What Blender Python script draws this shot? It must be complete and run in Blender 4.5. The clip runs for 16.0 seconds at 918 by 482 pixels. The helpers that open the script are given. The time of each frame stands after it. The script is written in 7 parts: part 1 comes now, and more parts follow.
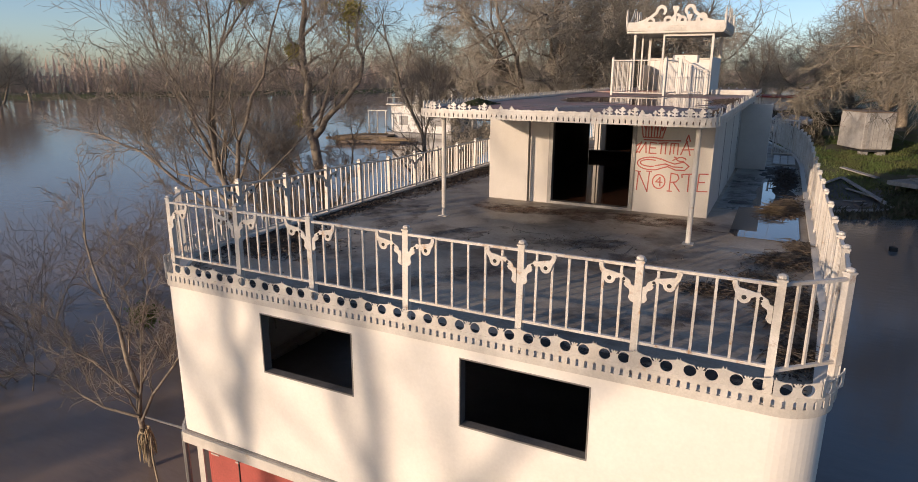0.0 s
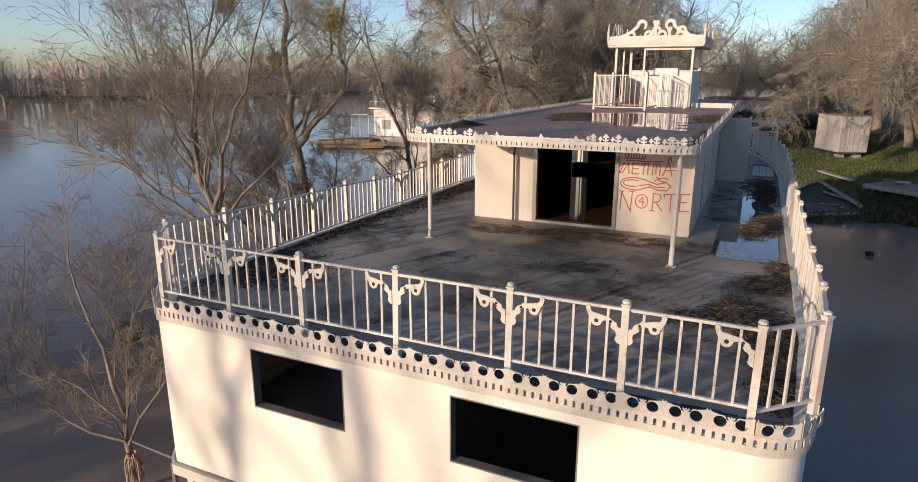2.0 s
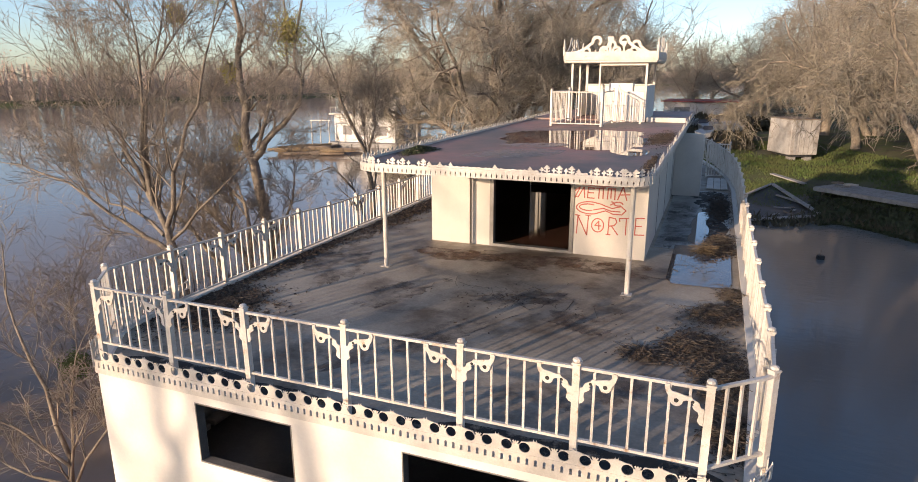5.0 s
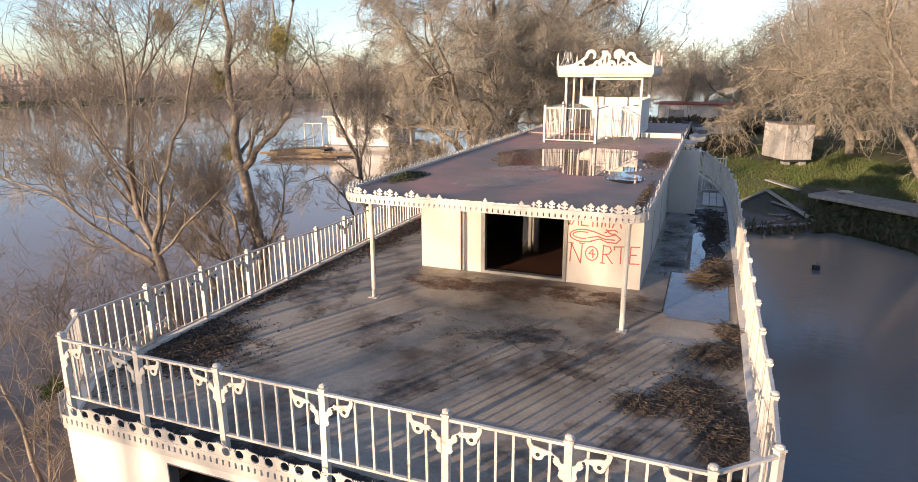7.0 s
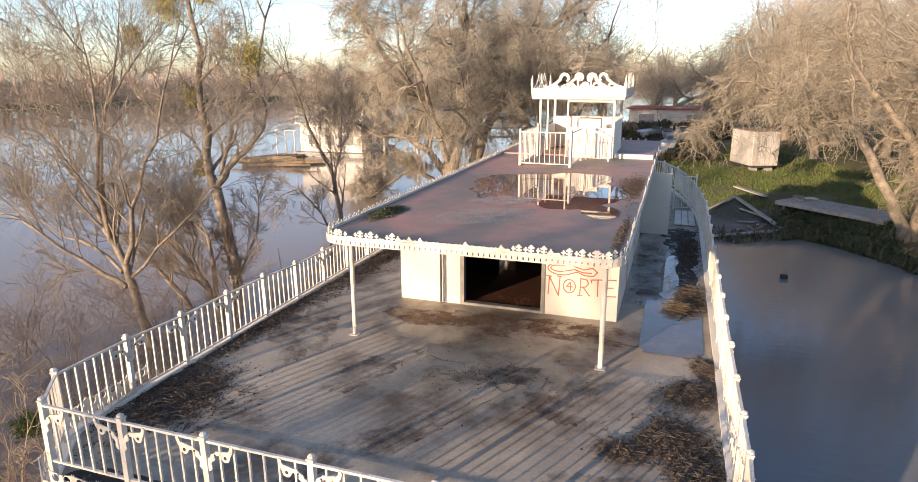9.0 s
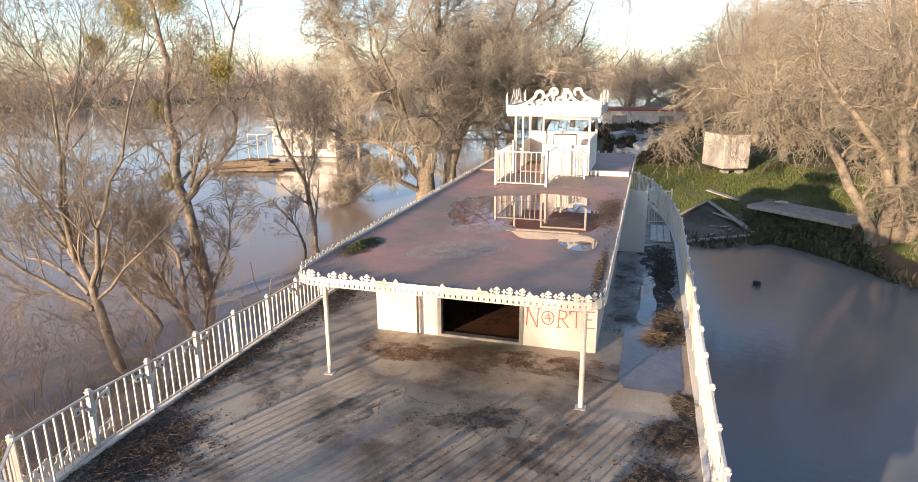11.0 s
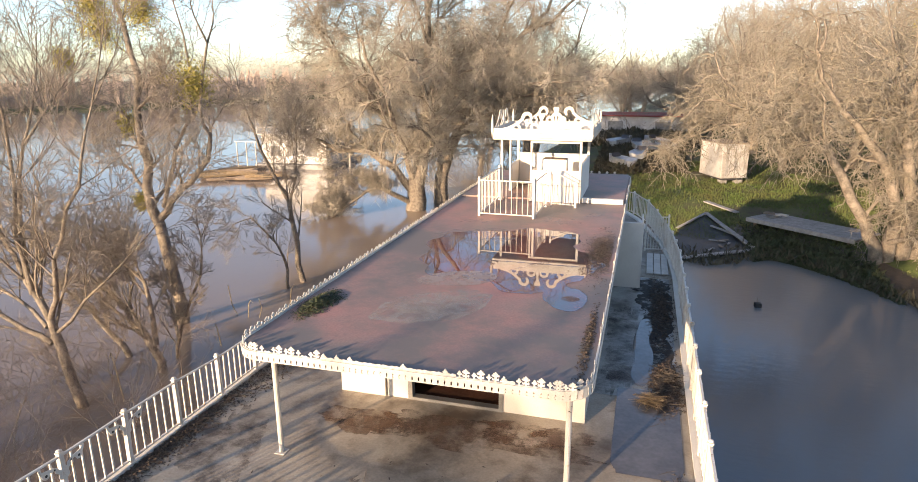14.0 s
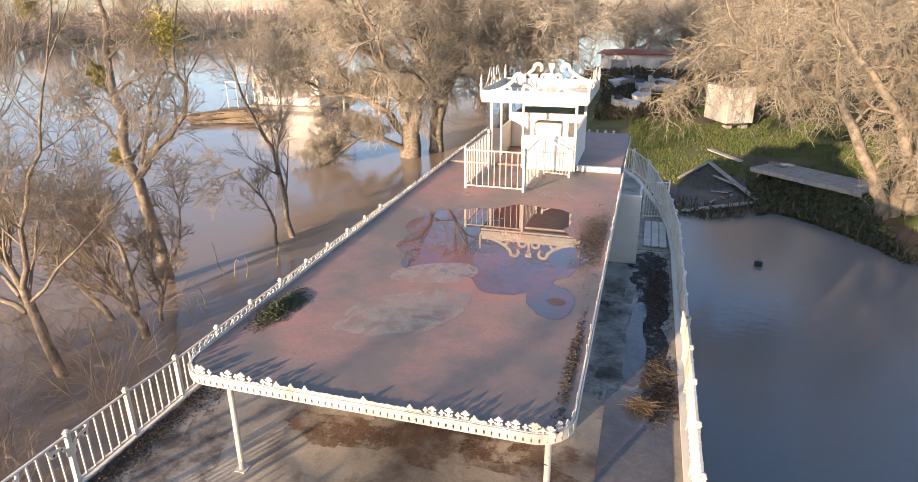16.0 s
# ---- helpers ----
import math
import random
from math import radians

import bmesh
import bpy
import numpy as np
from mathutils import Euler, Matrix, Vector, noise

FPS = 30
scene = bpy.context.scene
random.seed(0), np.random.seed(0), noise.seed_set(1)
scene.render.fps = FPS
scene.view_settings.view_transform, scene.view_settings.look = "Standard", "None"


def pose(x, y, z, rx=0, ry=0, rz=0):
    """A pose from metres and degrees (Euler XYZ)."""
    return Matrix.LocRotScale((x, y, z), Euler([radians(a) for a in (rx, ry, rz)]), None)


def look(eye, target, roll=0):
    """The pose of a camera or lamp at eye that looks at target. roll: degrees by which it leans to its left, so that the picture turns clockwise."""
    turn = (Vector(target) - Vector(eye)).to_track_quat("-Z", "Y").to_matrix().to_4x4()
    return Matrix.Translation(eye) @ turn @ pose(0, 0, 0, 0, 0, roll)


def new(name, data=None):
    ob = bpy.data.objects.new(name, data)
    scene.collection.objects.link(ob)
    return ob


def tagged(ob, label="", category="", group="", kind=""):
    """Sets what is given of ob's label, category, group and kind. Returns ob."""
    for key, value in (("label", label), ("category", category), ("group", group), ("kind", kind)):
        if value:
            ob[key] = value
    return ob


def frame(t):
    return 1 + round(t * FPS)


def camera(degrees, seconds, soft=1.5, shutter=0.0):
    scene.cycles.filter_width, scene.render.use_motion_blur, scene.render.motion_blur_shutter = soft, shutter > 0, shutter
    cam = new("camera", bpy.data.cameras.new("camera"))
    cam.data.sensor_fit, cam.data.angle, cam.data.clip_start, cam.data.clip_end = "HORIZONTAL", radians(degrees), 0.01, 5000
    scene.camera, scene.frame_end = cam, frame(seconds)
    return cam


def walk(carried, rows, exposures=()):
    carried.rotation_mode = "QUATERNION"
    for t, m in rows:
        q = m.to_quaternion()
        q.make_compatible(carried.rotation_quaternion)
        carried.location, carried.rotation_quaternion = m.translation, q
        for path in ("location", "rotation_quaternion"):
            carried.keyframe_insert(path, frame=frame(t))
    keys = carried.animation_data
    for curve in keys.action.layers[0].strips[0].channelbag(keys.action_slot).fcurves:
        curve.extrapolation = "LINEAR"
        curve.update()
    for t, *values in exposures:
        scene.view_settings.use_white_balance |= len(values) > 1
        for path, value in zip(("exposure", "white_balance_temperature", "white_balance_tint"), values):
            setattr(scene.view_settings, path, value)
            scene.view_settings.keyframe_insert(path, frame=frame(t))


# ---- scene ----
cam = camera(71.8, 16.0, soft=0.85)

PATH = [
    (0, (5.936, -13.408, 2.829), (5.069, -11.681, 2.314), 0.3),
    (0.5, (5.943, -13.413, 2.853), (5.098, -11.676, 2.337), 0.2),
    (1, (5.923, -13.424, 2.936), (5.086, -11.682, 2.422), 0.2),
    (1.5, (5.887, -13.437, 3.091), (5.059, -11.691, 2.578), 0.1),
    (2, (5.881, -13.432, 3.273), (5.06, -11.682, 2.759), 0.1),
    (2.5, (5.895, -13.401, 3.422), (5.079, -11.648, 2.909), 0.1),
    (3, (5.908, -13.36, 3.525), (5.106, -11.601, 3.013), 0.1),
    (3.5, (5.92, -13.341, 3.597), (5.151, -11.567, 3.084), 0.0),
    (4, (5.934, -13.329, 3.658), (5.192, -11.544, 3.145), -0.0),
    (4.2, (5.934, -13.298, 3.667), (5.198, -11.51, 3.156), 0.0),
    (6.3, (5.865, -12.728, 4.055), (5.159, -10.929, 3.541), -0.2),
    (6.5, (5.851, -12.677, 4.105), (5.145, -10.877, 3.591), -0.1),
    (7, (5.816, -12.577, 4.253), (5.111, -10.777, 3.738), -0.1),
    (7.5, (5.784, -12.52, 4.445), (5.08, -10.72, 3.93), -0.1),
    (8, (5.743, -12.495, 4.617), (5.04, -10.694, 4.104), -0.1),
    (8.5, (5.72, -12.514, 4.797), (5.032, -10.708, 4.285), -0.1),
    (9, (5.692, -12.554, 4.97), (5.064, -10.726, 4.456), -0.2),
    (9.2, (5.672, -12.531, 5.048), (5.062, -10.7, 4.526), -0.4),
    (11.5, (5.533, -11.945, 5.661), (4.981, -10.094, 5.141), -0.3),
    (12, (5.505, -11.647, 5.7), (4.955, -9.795, 5.181), -0.3),
    (12.5, (5.473, -11.335, 5.796), (4.926, -9.482, 5.278), -0.3),
    (13, (5.463, -11.038, 5.944), (4.917, -9.185, 5.428), -0.4),
    (13.5, (5.488, -10.73, 6.037), (4.943, -8.875, 5.523), -0.4),
    (14, (5.523, -10.413, 6.162), (4.977, -8.56, 5.644), -0.4),
    (14.5, (5.522, -10.084, 6.312), (4.976, -8.232, 5.789), -0.5),
    (15, (5.536, -9.716, 6.506), (4.993, -7.88, 5.929), -0.5),
    (15.5, (5.542, -9.342, 6.685), (5.005, -7.527, 6.039), -0.5),
    (16, (5.546, -8.981, 6.832), (5.014, -7.188, 6.123), -0.4),
]
walk(cam, [(t, look(eye, target, roll)) for t, eye, target, roll in PATH],
     [(0, 0.25, 6650, 17), (4, 0.70, 6800, 17), (7, 1.16, 7250, 19), (9, 1.45, 7450, 18), (12.5, 1.56, 7500, 16), (14.5, 1.62, 7500, 16), (16, 1.74, 7550, 17)])

# ---- light ----
SUN_EL, SUN_AZ = radians(10.6), radians(25)     # the light travels towards +y, leaning to +x
world = bpy.data.worlds.new("sky")
scene.world = world
world.use_nodes = True
wn = world.node_tree
sky = wn.nodes.new("ShaderNodeTexSky")
sky.sky_type = "NISHITA"
sky.sun_disc = False
sky.sun_elevation = SUN_EL
sky.sun_rotation = math.pi + SUN_AZ
sky.air_density, sky.dust_density, sky.ozone_density = 0.75, 0.7, 2.3
bg = wn.nodes["Background"]
bg.inputs["Strength"].default_value = 0.145
wn.links.new(sky.outputs["Color"], bg.inputs["Color"])
sun_data = bpy.data.lights.new("sun", "SUN")
sun_data.energy, sun_data.angle, sun_data.color = 3.8, radians(0.55), (1.0, 0.80, 0.58)
sun = new("sun", sun_data)
sun_dir = Vector((math.sin(SUN_AZ) * math.cos(SUN_EL), math.cos(SUN_AZ) * math.cos(SUN_EL), -math.sin(SUN_EL)))
sun.matrix_world = Matrix.Translation((-20, -40, 30)) @ sun_dir.to_track_quat("-Z", "Y").to_matrix().to_4x4()

# ---- materials ----


def material(name, c1, c2, scale=4.0, rough=0.7, bump=0.15, fine=40.0, metal=0.0, dirt=None, dirt_at=0.62, dirt_scale=1.3, stretch=(1, 1, 1), bump_dist=0.01, grain_amount=0.35, wet=0.0, wet_scale=0.5):
    """Two colours mixed by broad noise, fine grain on top, optional stains with a shape of their own, and fine relief."""
    m = bpy.data.materials.new(name)
    m.use_nodes = True
    nt = m.node_tree
    b = nt.nodes["Principled BSDF"]
    co = nt.nodes.new("ShaderNodeTexCoord")
    mp = nt.nodes.new("ShaderNodeMapping")
    mp.inputs["Scale"].default_value = stretch
    geo = nt.nodes.new("ShaderNodeNewGeometry")
    nt.links.new(geo.outputs["Position"], mp.inputs["Vector"])
    n1 = nt.nodes.new("ShaderNodeTexNoise")
    n1.inputs["Scale"].default_value, n1.inputs["Detail"].default_value, n1.inputs["Roughness"].default_value = scale, 6, 0.65
    n2 = nt.nodes.new("ShaderNodeTexNoise")
    n2.inputs["Scale"].default_value, n2.inputs["Detail"].default_value = fine, 4
    for n in (n1, n2):
        nt.links.new(mp.outputs["Vector"], n.inputs["Vector"])
    mix = nt.nodes.new("ShaderNodeMix")
    mix.data_type = "RGBA"
    mix.inputs["A"].default_value, mix.inputs["B"].default_value = (*c1, 1), (*c2, 1)
    ramp = nt.nodes.new("ShaderNodeMapRange")
    ramp.inputs["From Min"].default_value, ramp.inputs["From Max"].default_value = 0.36, 0.64
    nt.links.new(n1.outputs["Fac"], ramp.inputs["Value"])
    nt.links.new(ramp.outputs["Result"], mix.inputs["Factor"])
    col = mix.outputs["Result"]
    grain = nt.nodes.new("ShaderNodeMix")
    grain.data_type, grain.blend_type = "RGBA", "MULTIPLY"
    grain.inputs["Factor"].default_value = grain_amount
    gr = nt.nodes.new("ShaderNodeMapRange")
    gr.inputs["From Min"].default_value, gr.inputs["From Max"].default_value, gr.inputs["To Min"].default_value, gr.inputs["To Max"].default_value = 0.3, 0.7, 0.55, 1.25
    nt.links.new(n2.outputs["Fac"], gr.inputs["Value"])
    nt.links.new(col, grain.inputs["A"])
    nt.links.new(gr.outputs["Result"], grain.inputs["B"])
    col = grain.outputs["Result"]
    if dirt:
        n3 = nt.nodes.new("ShaderNodeTexNoise")
        n3.inputs["Scale"].default_value, n3.inputs["Detail"].default_value, n3.inputs["Roughness"].default_value = dirt_scale, 8, 0.7
        nt.links.new(mp.outputs["Vector"], n3.inputs["Vector"])
        dr = nt.nodes.new("ShaderNodeMapRange")
        dr.inputs["From Min"].default_value, dr.inputs["From Max"].default_value = dirt_at - 0.07, dirt_at + 0.07
        nt.links.new(n3.outputs["Fac"], dr.inputs["Value"])
        dm = nt.nodes.new("ShaderNodeMix")
        dm.data_type = "RGBA"
        dm.inputs["B"].default_value = (*dirt, 1)
        nt.links.new(dr.outputs["Result"], dm.inputs["Factor"])
        nt.links.new(col, dm.inputs["A"])
        col = dm.outputs["Result"]
    nt.links.new(col, b.inputs["Base Color"])
    b.inputs["Roughness"].default_value, b.inputs["Metallic"].default_value = rough, metal
    if wet:
        nw = nt.nodes.new("ShaderNodeTexNoise")
        nw.inputs["Scale"].default_value, nw.inputs["Detail"].default_value, nw.inputs["Roughness"].default_value = wet_scale, 7, 0.6
        nt.links.new(geo.outputs["Position"], nw.inputs["Vector"])
        wr = nt.nodes.new("ShaderNodeMapRange")
        wr.inputs["From Min"].default_value, wr.inputs["From Max"].default_value, wr.inputs["To Min"].default_value, wr.inputs["To Max"].default_value = 0.42, 0.62, rough, rough - wet
        nt.links.new(nw.outputs["Fac"], wr.inputs["Value"])
        nt.links.new(wr.outputs["Result"], b.inputs["Roughness"])
    if bump:
        bp = nt.nodes.new("ShaderNodeBump")
        bp.inputs["Strength"].default_value, bp.inputs["Distance"].default_value = bump, bump_dist
        nt.links.new(n2.outputs["Fac"], bp.inputs["Height"])
        nt.links.new(bp.outputs["Normal"], b.inputs["Normal"])
    return m


def water_material(name, deep, wave_scale, strength, rough, stretch=(1, 1, 1), still=None):
    m = bpy.data.materials.new(name)
    m.use_nodes = True
    nt = m.node_tree
    b = nt.nodes["Principled BSDF"]
    b.inputs["Base Color"].default_value = (*deep, 1)
    b.inputs["Roughness"].default_value, b.inputs["IOR"].default_value = rough, 1.33
    geo = nt.nodes.new("ShaderNodeNewGeometry")
    mp = nt.nodes.new("ShaderNodeMapping")
    mp.inputs["Scale"].default_value = stretch
    nt.links.new(geo.outputs["Position"], mp.inputs["Vector"])
    n = nt.nodes.new("ShaderNodeTexNoise")
    n.inputs["Scale"].default_value, n.inputs["Detail"].default_value = wave_scale, 4
    nt.links.new(mp.outputs["Vector"], n.inputs["Vector"])
    bp = nt.nodes.new("ShaderNodeBump")
    bp.inputs["Strength"].default_value, bp.inputs["Distance"].default_value = strength, 0.05
    nt.links.new(n.outputs["Fac"], bp.inputs["Height"])
    nt.links.new(bp.outputs["Normal"], b.inputs["Normal"])
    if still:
        # shade and sky tone of the pool beside the bank, put into the colour
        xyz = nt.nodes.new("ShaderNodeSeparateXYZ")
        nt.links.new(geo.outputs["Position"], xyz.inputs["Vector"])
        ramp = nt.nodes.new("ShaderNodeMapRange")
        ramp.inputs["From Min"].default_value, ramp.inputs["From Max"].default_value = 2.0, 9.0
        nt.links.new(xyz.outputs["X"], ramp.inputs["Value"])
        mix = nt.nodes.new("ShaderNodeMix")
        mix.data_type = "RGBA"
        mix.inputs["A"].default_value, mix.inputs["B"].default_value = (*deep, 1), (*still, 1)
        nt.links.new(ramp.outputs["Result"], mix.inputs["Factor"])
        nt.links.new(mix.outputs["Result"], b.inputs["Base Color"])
    return m


def stain_material(name, color, scale, at, amount):
    """A worn stain: noise lets the surface below show through."""
    m = bpy.data.materials.new(name)
    m.use_nodes = True
    nt = m.node_tree
    b = nt.nodes["Principled BSDF"]
    b.inputs["Base Color"].default_value, b.inputs["Roughness"].default_value = (*color, 1), 0.8
    tr = nt.nodes.new("ShaderNodeBsdfTransparent")
    geo = nt.nodes.new("ShaderNodeNewGeometry")
    n = nt.nodes.new("ShaderNodeTexNoise")
    n.inputs["Scale"].default_value, n.inputs["Detail"].default_value, n.inputs["Roughness"].default_value = scale, 8, 0.7
    nt.links.new(geo.outputs["Position"], n.inputs["Vector"])
    mr = nt.nodes.new("ShaderNodeMapRange")
    mr.inputs["From Min"].default_value, mr.inputs["From Max"].default_value, mr.inputs["To Max"].default_value = at - 0.06, at + 0.10, amount
    nt.links.new(n.outputs["Fac"], mr.inputs["Value"])
    mx = nt.nodes.new("ShaderNodeMixShader")
    nt.links.new(mr.outputs["Result"], mx.inputs["Fac"])
    nt.links.new(tr.outputs["BSDF"], mx.inputs[1])
    nt.links.new(b.outputs["BSDF"], mx.inputs[2])
    nt.links.new(mx.outputs["Shader"], nt.nodes["Material Output"].inputs["Surface"])
    return m


M_WHITE = material("white_painted_metal", (0.595, 0.563, 0.507), (0.484, 0.446, 0.391), 3, 0.5, 0.1, 60, dirt=(0.40, 0.27, 0.16), dirt_at=0.68, dirt_scale=4, grain_amount=0.2)
M_RAIL = material("white_railing_paint", (0.688, 0.651, 0.591), (0.539, 0.488, 0.419), 2.2, 0.5, 0.1, 60, dirt=(0.38, 0.22, 0.11), dirt_at=0.635, dirt_scale=8, grain_amount=0.25)
M_WALL = material("white_rendered_wall", (0.763, 0.725, 0.660), (0.688, 0.651, 0.586), 0.6, 0.75, 0.06, 30, dirt=(0.52, 0.44, 0.35), dirt_at=0.74, dirt_scale=1.6, grain_amount=0.08)
M_PANEL = material("white_house_panel", (0.558, 0.521, 0.465), (0.484, 0.446, 0.395), 0.8, 0.6, 0.06, 40, dirt=(0.42, 0.36, 0.30), dirt_at=0.70, dirt_scale=1.1, grain_amount=0.12)
M_DECK = material("weathered_deck", (0.42, 0.365, 0.29), (0.235, 0.20, 0.158), 0.55, 0.70, 0.25, 24, dirt=(0.105, 0.078, 0.055), dirt_at=0.575, dirt_scale=0.6, wet=0.2, wet_scale=0.7)
M_ROOF = material("red_roof_membrane", (0.385, 0.19, 0.153), (0.225, 0.172, 0.147), 0.42, 0.6, 0.1, 25, dirt=(0.165, 0.136, 0.118), dirt_at=0.51, dirt_scale=0.38)
M_RED = material("red_lower_wall", (0.42, 0.09, 0.07), (0.33, 0.07, 0.055), 1.2, 0.6, 0.1, 30)
M_DARK = material("dark_aluminium", (0.10, 0.10, 0.11), (0.07, 0.07, 0.075), 3, 0.4, 0.05, 60, metal=0.5)
M_GREY = material("grey_aluminium_frame", (0.25, 0.24, 0.225), (0.18, 0.17, 0.16), 3, 0.45, 0.05, 60, metal=0.3)
# near-black, so the gloom of the unlit room is put into the colour
M_INSIDE = material("near_black_room_shade", (0.045, 0.04, 0.036), (0.03, 0.027, 0.025), 1.2, 0.8, 0.1, 20)
M_INFLOOR = material("wet_dark_red_interior_floor", (0.13, 0.06, 0.04), (0.07, 0.04, 0.03), 0.9, 0.06, 0.0, 20)
M_LOWFLOOR = material("dark_grey_deck_paint", (0.12, 0.118, 0.115), (0.075, 0.073, 0.072), 1.1, 0.35, 0.1, 20)
M_PAINT = material("red_spray_paint", (0.36, 0.06, 0.045), (0.44, 0.13, 0.10), 8, 0.6, 0.02, 50)
M_BARK = material("grey_brown_bark", (0.31, 0.26, 0.20), (0.15, 0.12, 0.09), 2.0, 0.9, 0.7, 14, bump_dist=0.04)
M_PALEBARK = material("pale_bark", (0.275, 0.23, 0.18), (0.115, 0.095, 0.075), 3.2, 0.9, 0.9, 16, bump_dist=0.05)
M_OAKBARK = material("dark_oak_bark", (0.265, 0.222, 0.178), (0.105, 0.088, 0.07), 5.0, 0.9, 1.0, 10, bump_dist=0.07)
M_MUD = material("wet_dark_mud", (0.075, 0.06, 0.048), (0.045, 0.037, 0.03), 0.9, 0.55, 0.6, 8, bump_dist=0.05)
M_TWIG = material("bare_twigs", (0.31, 0.265, 0.215), (0.20, 0.17, 0.138), 0.35, 0.9, 0.0, 3)
M_OAKTWIG = material("oak_twigs", (0.375, 0.335, 0.275), (0.21, 0.187, 0.152), 0.45, 0.9, 0.0, 3)
M_REDTWIG = material("reddish_twigs", (0.25, 0.20, 0.155), (0.155, 0.125, 0.098), 0.5, 0.9, 0.0, 3)
M_BANKTWIG = material("bank_oak_twigs", (0.315, 0.275, 0.21), (0.175, 0.152, 0.115), 0.6, 0.9, 0.0, 3)
M_MISTLE = material("mistletoe_leaf", (0.40, 0.34, 0.09), (0.25, 0.225, 0.06), 1.5, 0.7, 0.0, 8)
M_GRASS = material("grass_bank", (0.085, 0.115, 0.026), (0.10, 0.08, 0.045), 0.35, 0.9, 0.5, 8, dirt=(0.06, 0.045, 0.035), dirt_at=0.60, dirt_scale=0.3, bump_dist=0.05)
M_BLADE = material("grass_blades", (0.08, 0.13, 0.026), (0.105, 0.108, 0.036), 0.5, 0.8, 0.0, 5)
M_SCRUB = material("dark_scrub", (0.10, 0.085, 0.05), (0.055, 0.05, 0.03), 0.8, 0.8, 0.0, 6)
# darkened: shade along the bank edge is put into the leaf colour
M_SHRUB = material("shrub_leaves", (0.038, 0.055, 0.02), (0.05, 0.05, 0.02), 0.8, 0.7, 0.0, 6)
# lightened: the haze over the far bank is put into this colour
M_FAR = material("hazy_far_wood", (0.47, 0.375, 0.31), (0.38, 0.30, 0.25), 0.06, 0.95, 0.0, 0.6)
M_LITTER = material("dead_leaf_litter", (0.115, 0.078, 0.054), (0.045, 0.035, 0.028), 9, 0.9, 0.3, 40)
M_TWIGLIT = material("fallen_twigs", (0.165, 0.135, 0.105), (0.088, 0.072, 0.057), 6, 0.9, 0.0, 30)
M_STRAW = material("straw_twigs", (0.27, 0.20, 0.12), (0.16, 0.115, 0.07), 6, 0.9, 0.0, 30)
M_WOOD = material("weathered_timber", (0.26, 0.20, 0.15), (0.17, 0.13, 0.10), 3, 0.85, 0.3, 30)
M_GREYWOOD = material("grey_timber", (0.36, 0.35, 0.335), (0.24, 0.23, 0.22), 3, 0.85, 0.3, 30)
M_TRAILER = material("trailer_skin", (0.66, 0.65, 0.63), (0.50, 0.48, 0.46), 0.8, 0.5, 0.1, 20, dirt=(0.30, 0.26, 0.22), dirt_at=0.63, dirt_scale=1.2)
# dirt, plus the oak's shade put in as a darker skin colour
M_SKIN = material("dirty_shaded_trailer_skin", (0.50, 0.48, 0.45), (0.31, 0.29, 0.265), 0.9, 0.6, 0.1, 20, dirt=(0.25, 0.22, 0.19), dirt_at=0.60, dirt_scale=0.7)
M_BOAT = material("boat_gelcoat", (0.58, 0.58, 0.56), (0.36, 0.355, 0.345), 1.5, 0.4, 0.05, 20)
M_RUBBER = material("dark_rubber", (0.03, 0.03, 0.03), (0.02, 0.02, 0.02), 3, 0.8, 0.1, 30)
M_LINER = material("black_plastic_liner", (0.035, 0.034, 0.036), (0.02, 0.02, 0.021), 1.5, 0.5, 0.4, 5, bump_dist=0.03)
M_ROPE = material("old_rope", (0.42, 0.33, 0.20), (0.30, 0.23, 0.14), 9, 0.9, 0.3, 60)
# still: darker, bluer colour that paints in the shaded pool right of the boat
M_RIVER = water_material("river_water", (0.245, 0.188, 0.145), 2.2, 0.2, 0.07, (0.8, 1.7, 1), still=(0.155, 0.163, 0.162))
M_PUDDLE = material("roof_under_still_water", (0.20, 0.058, 0.048), (0.085, 0.05, 0.05), 0.9, 0.012, 0.0, 9, dirt=(0.065, 0.06, 0.066), dirt_at=0.52, dirt_scale=0.8)
M_PUDDLE.node_tree.nodes["Principled BSDF"].inputs["IOR"].default_value = 1.75
M_CONCRETE = material("pale_wet_screed", (0.31, 0.315, 0.29), (0.17, 0.172, 0.16), 0.9, 0.38, 0.2, 22, dirt=(0.055, 0.05, 0.045), dirt_at=0.565, dirt_scale=1.1)
M_MOULD_SHADE = stain_material("black_mould_and_shade", (0.022, 0.02, 0.018), 3.5, 0.40, 0.92)
M_WET = material("deck_under_water", (0.13, 0.12, 0.115), (0.075, 0.068, 0.064), 1.3, 0.012, 0.0, 12)
M_WET.node_tree.nodes["Principled BSDF"].inputs["IOR"].default_value = 1.5
M_CHALK_THIN = stain_material("pale_dried_residue", (0.42, 0.375, 0.33), 4.5, 0.46, 0.5)
M_SCUFF = stain_material("pale_scuff", (0.50, 0.44, 0.42), 6.0, 0.56, 0.6)
M_SOOT = stain_material("dark_water_stain", (0.07, 0.05, 0.045), 1.6, 0.50, 0.55)
M_RUSTSTAIN = stain_material("brown_leaf_stain", (0.17, 0.095, 0.055), 2.0, 0.47, 0.62)
M_CHALK = stain_material("pale_patch", (0.40, 0.34, 0.31), 2.5, 0.42, 0.55)

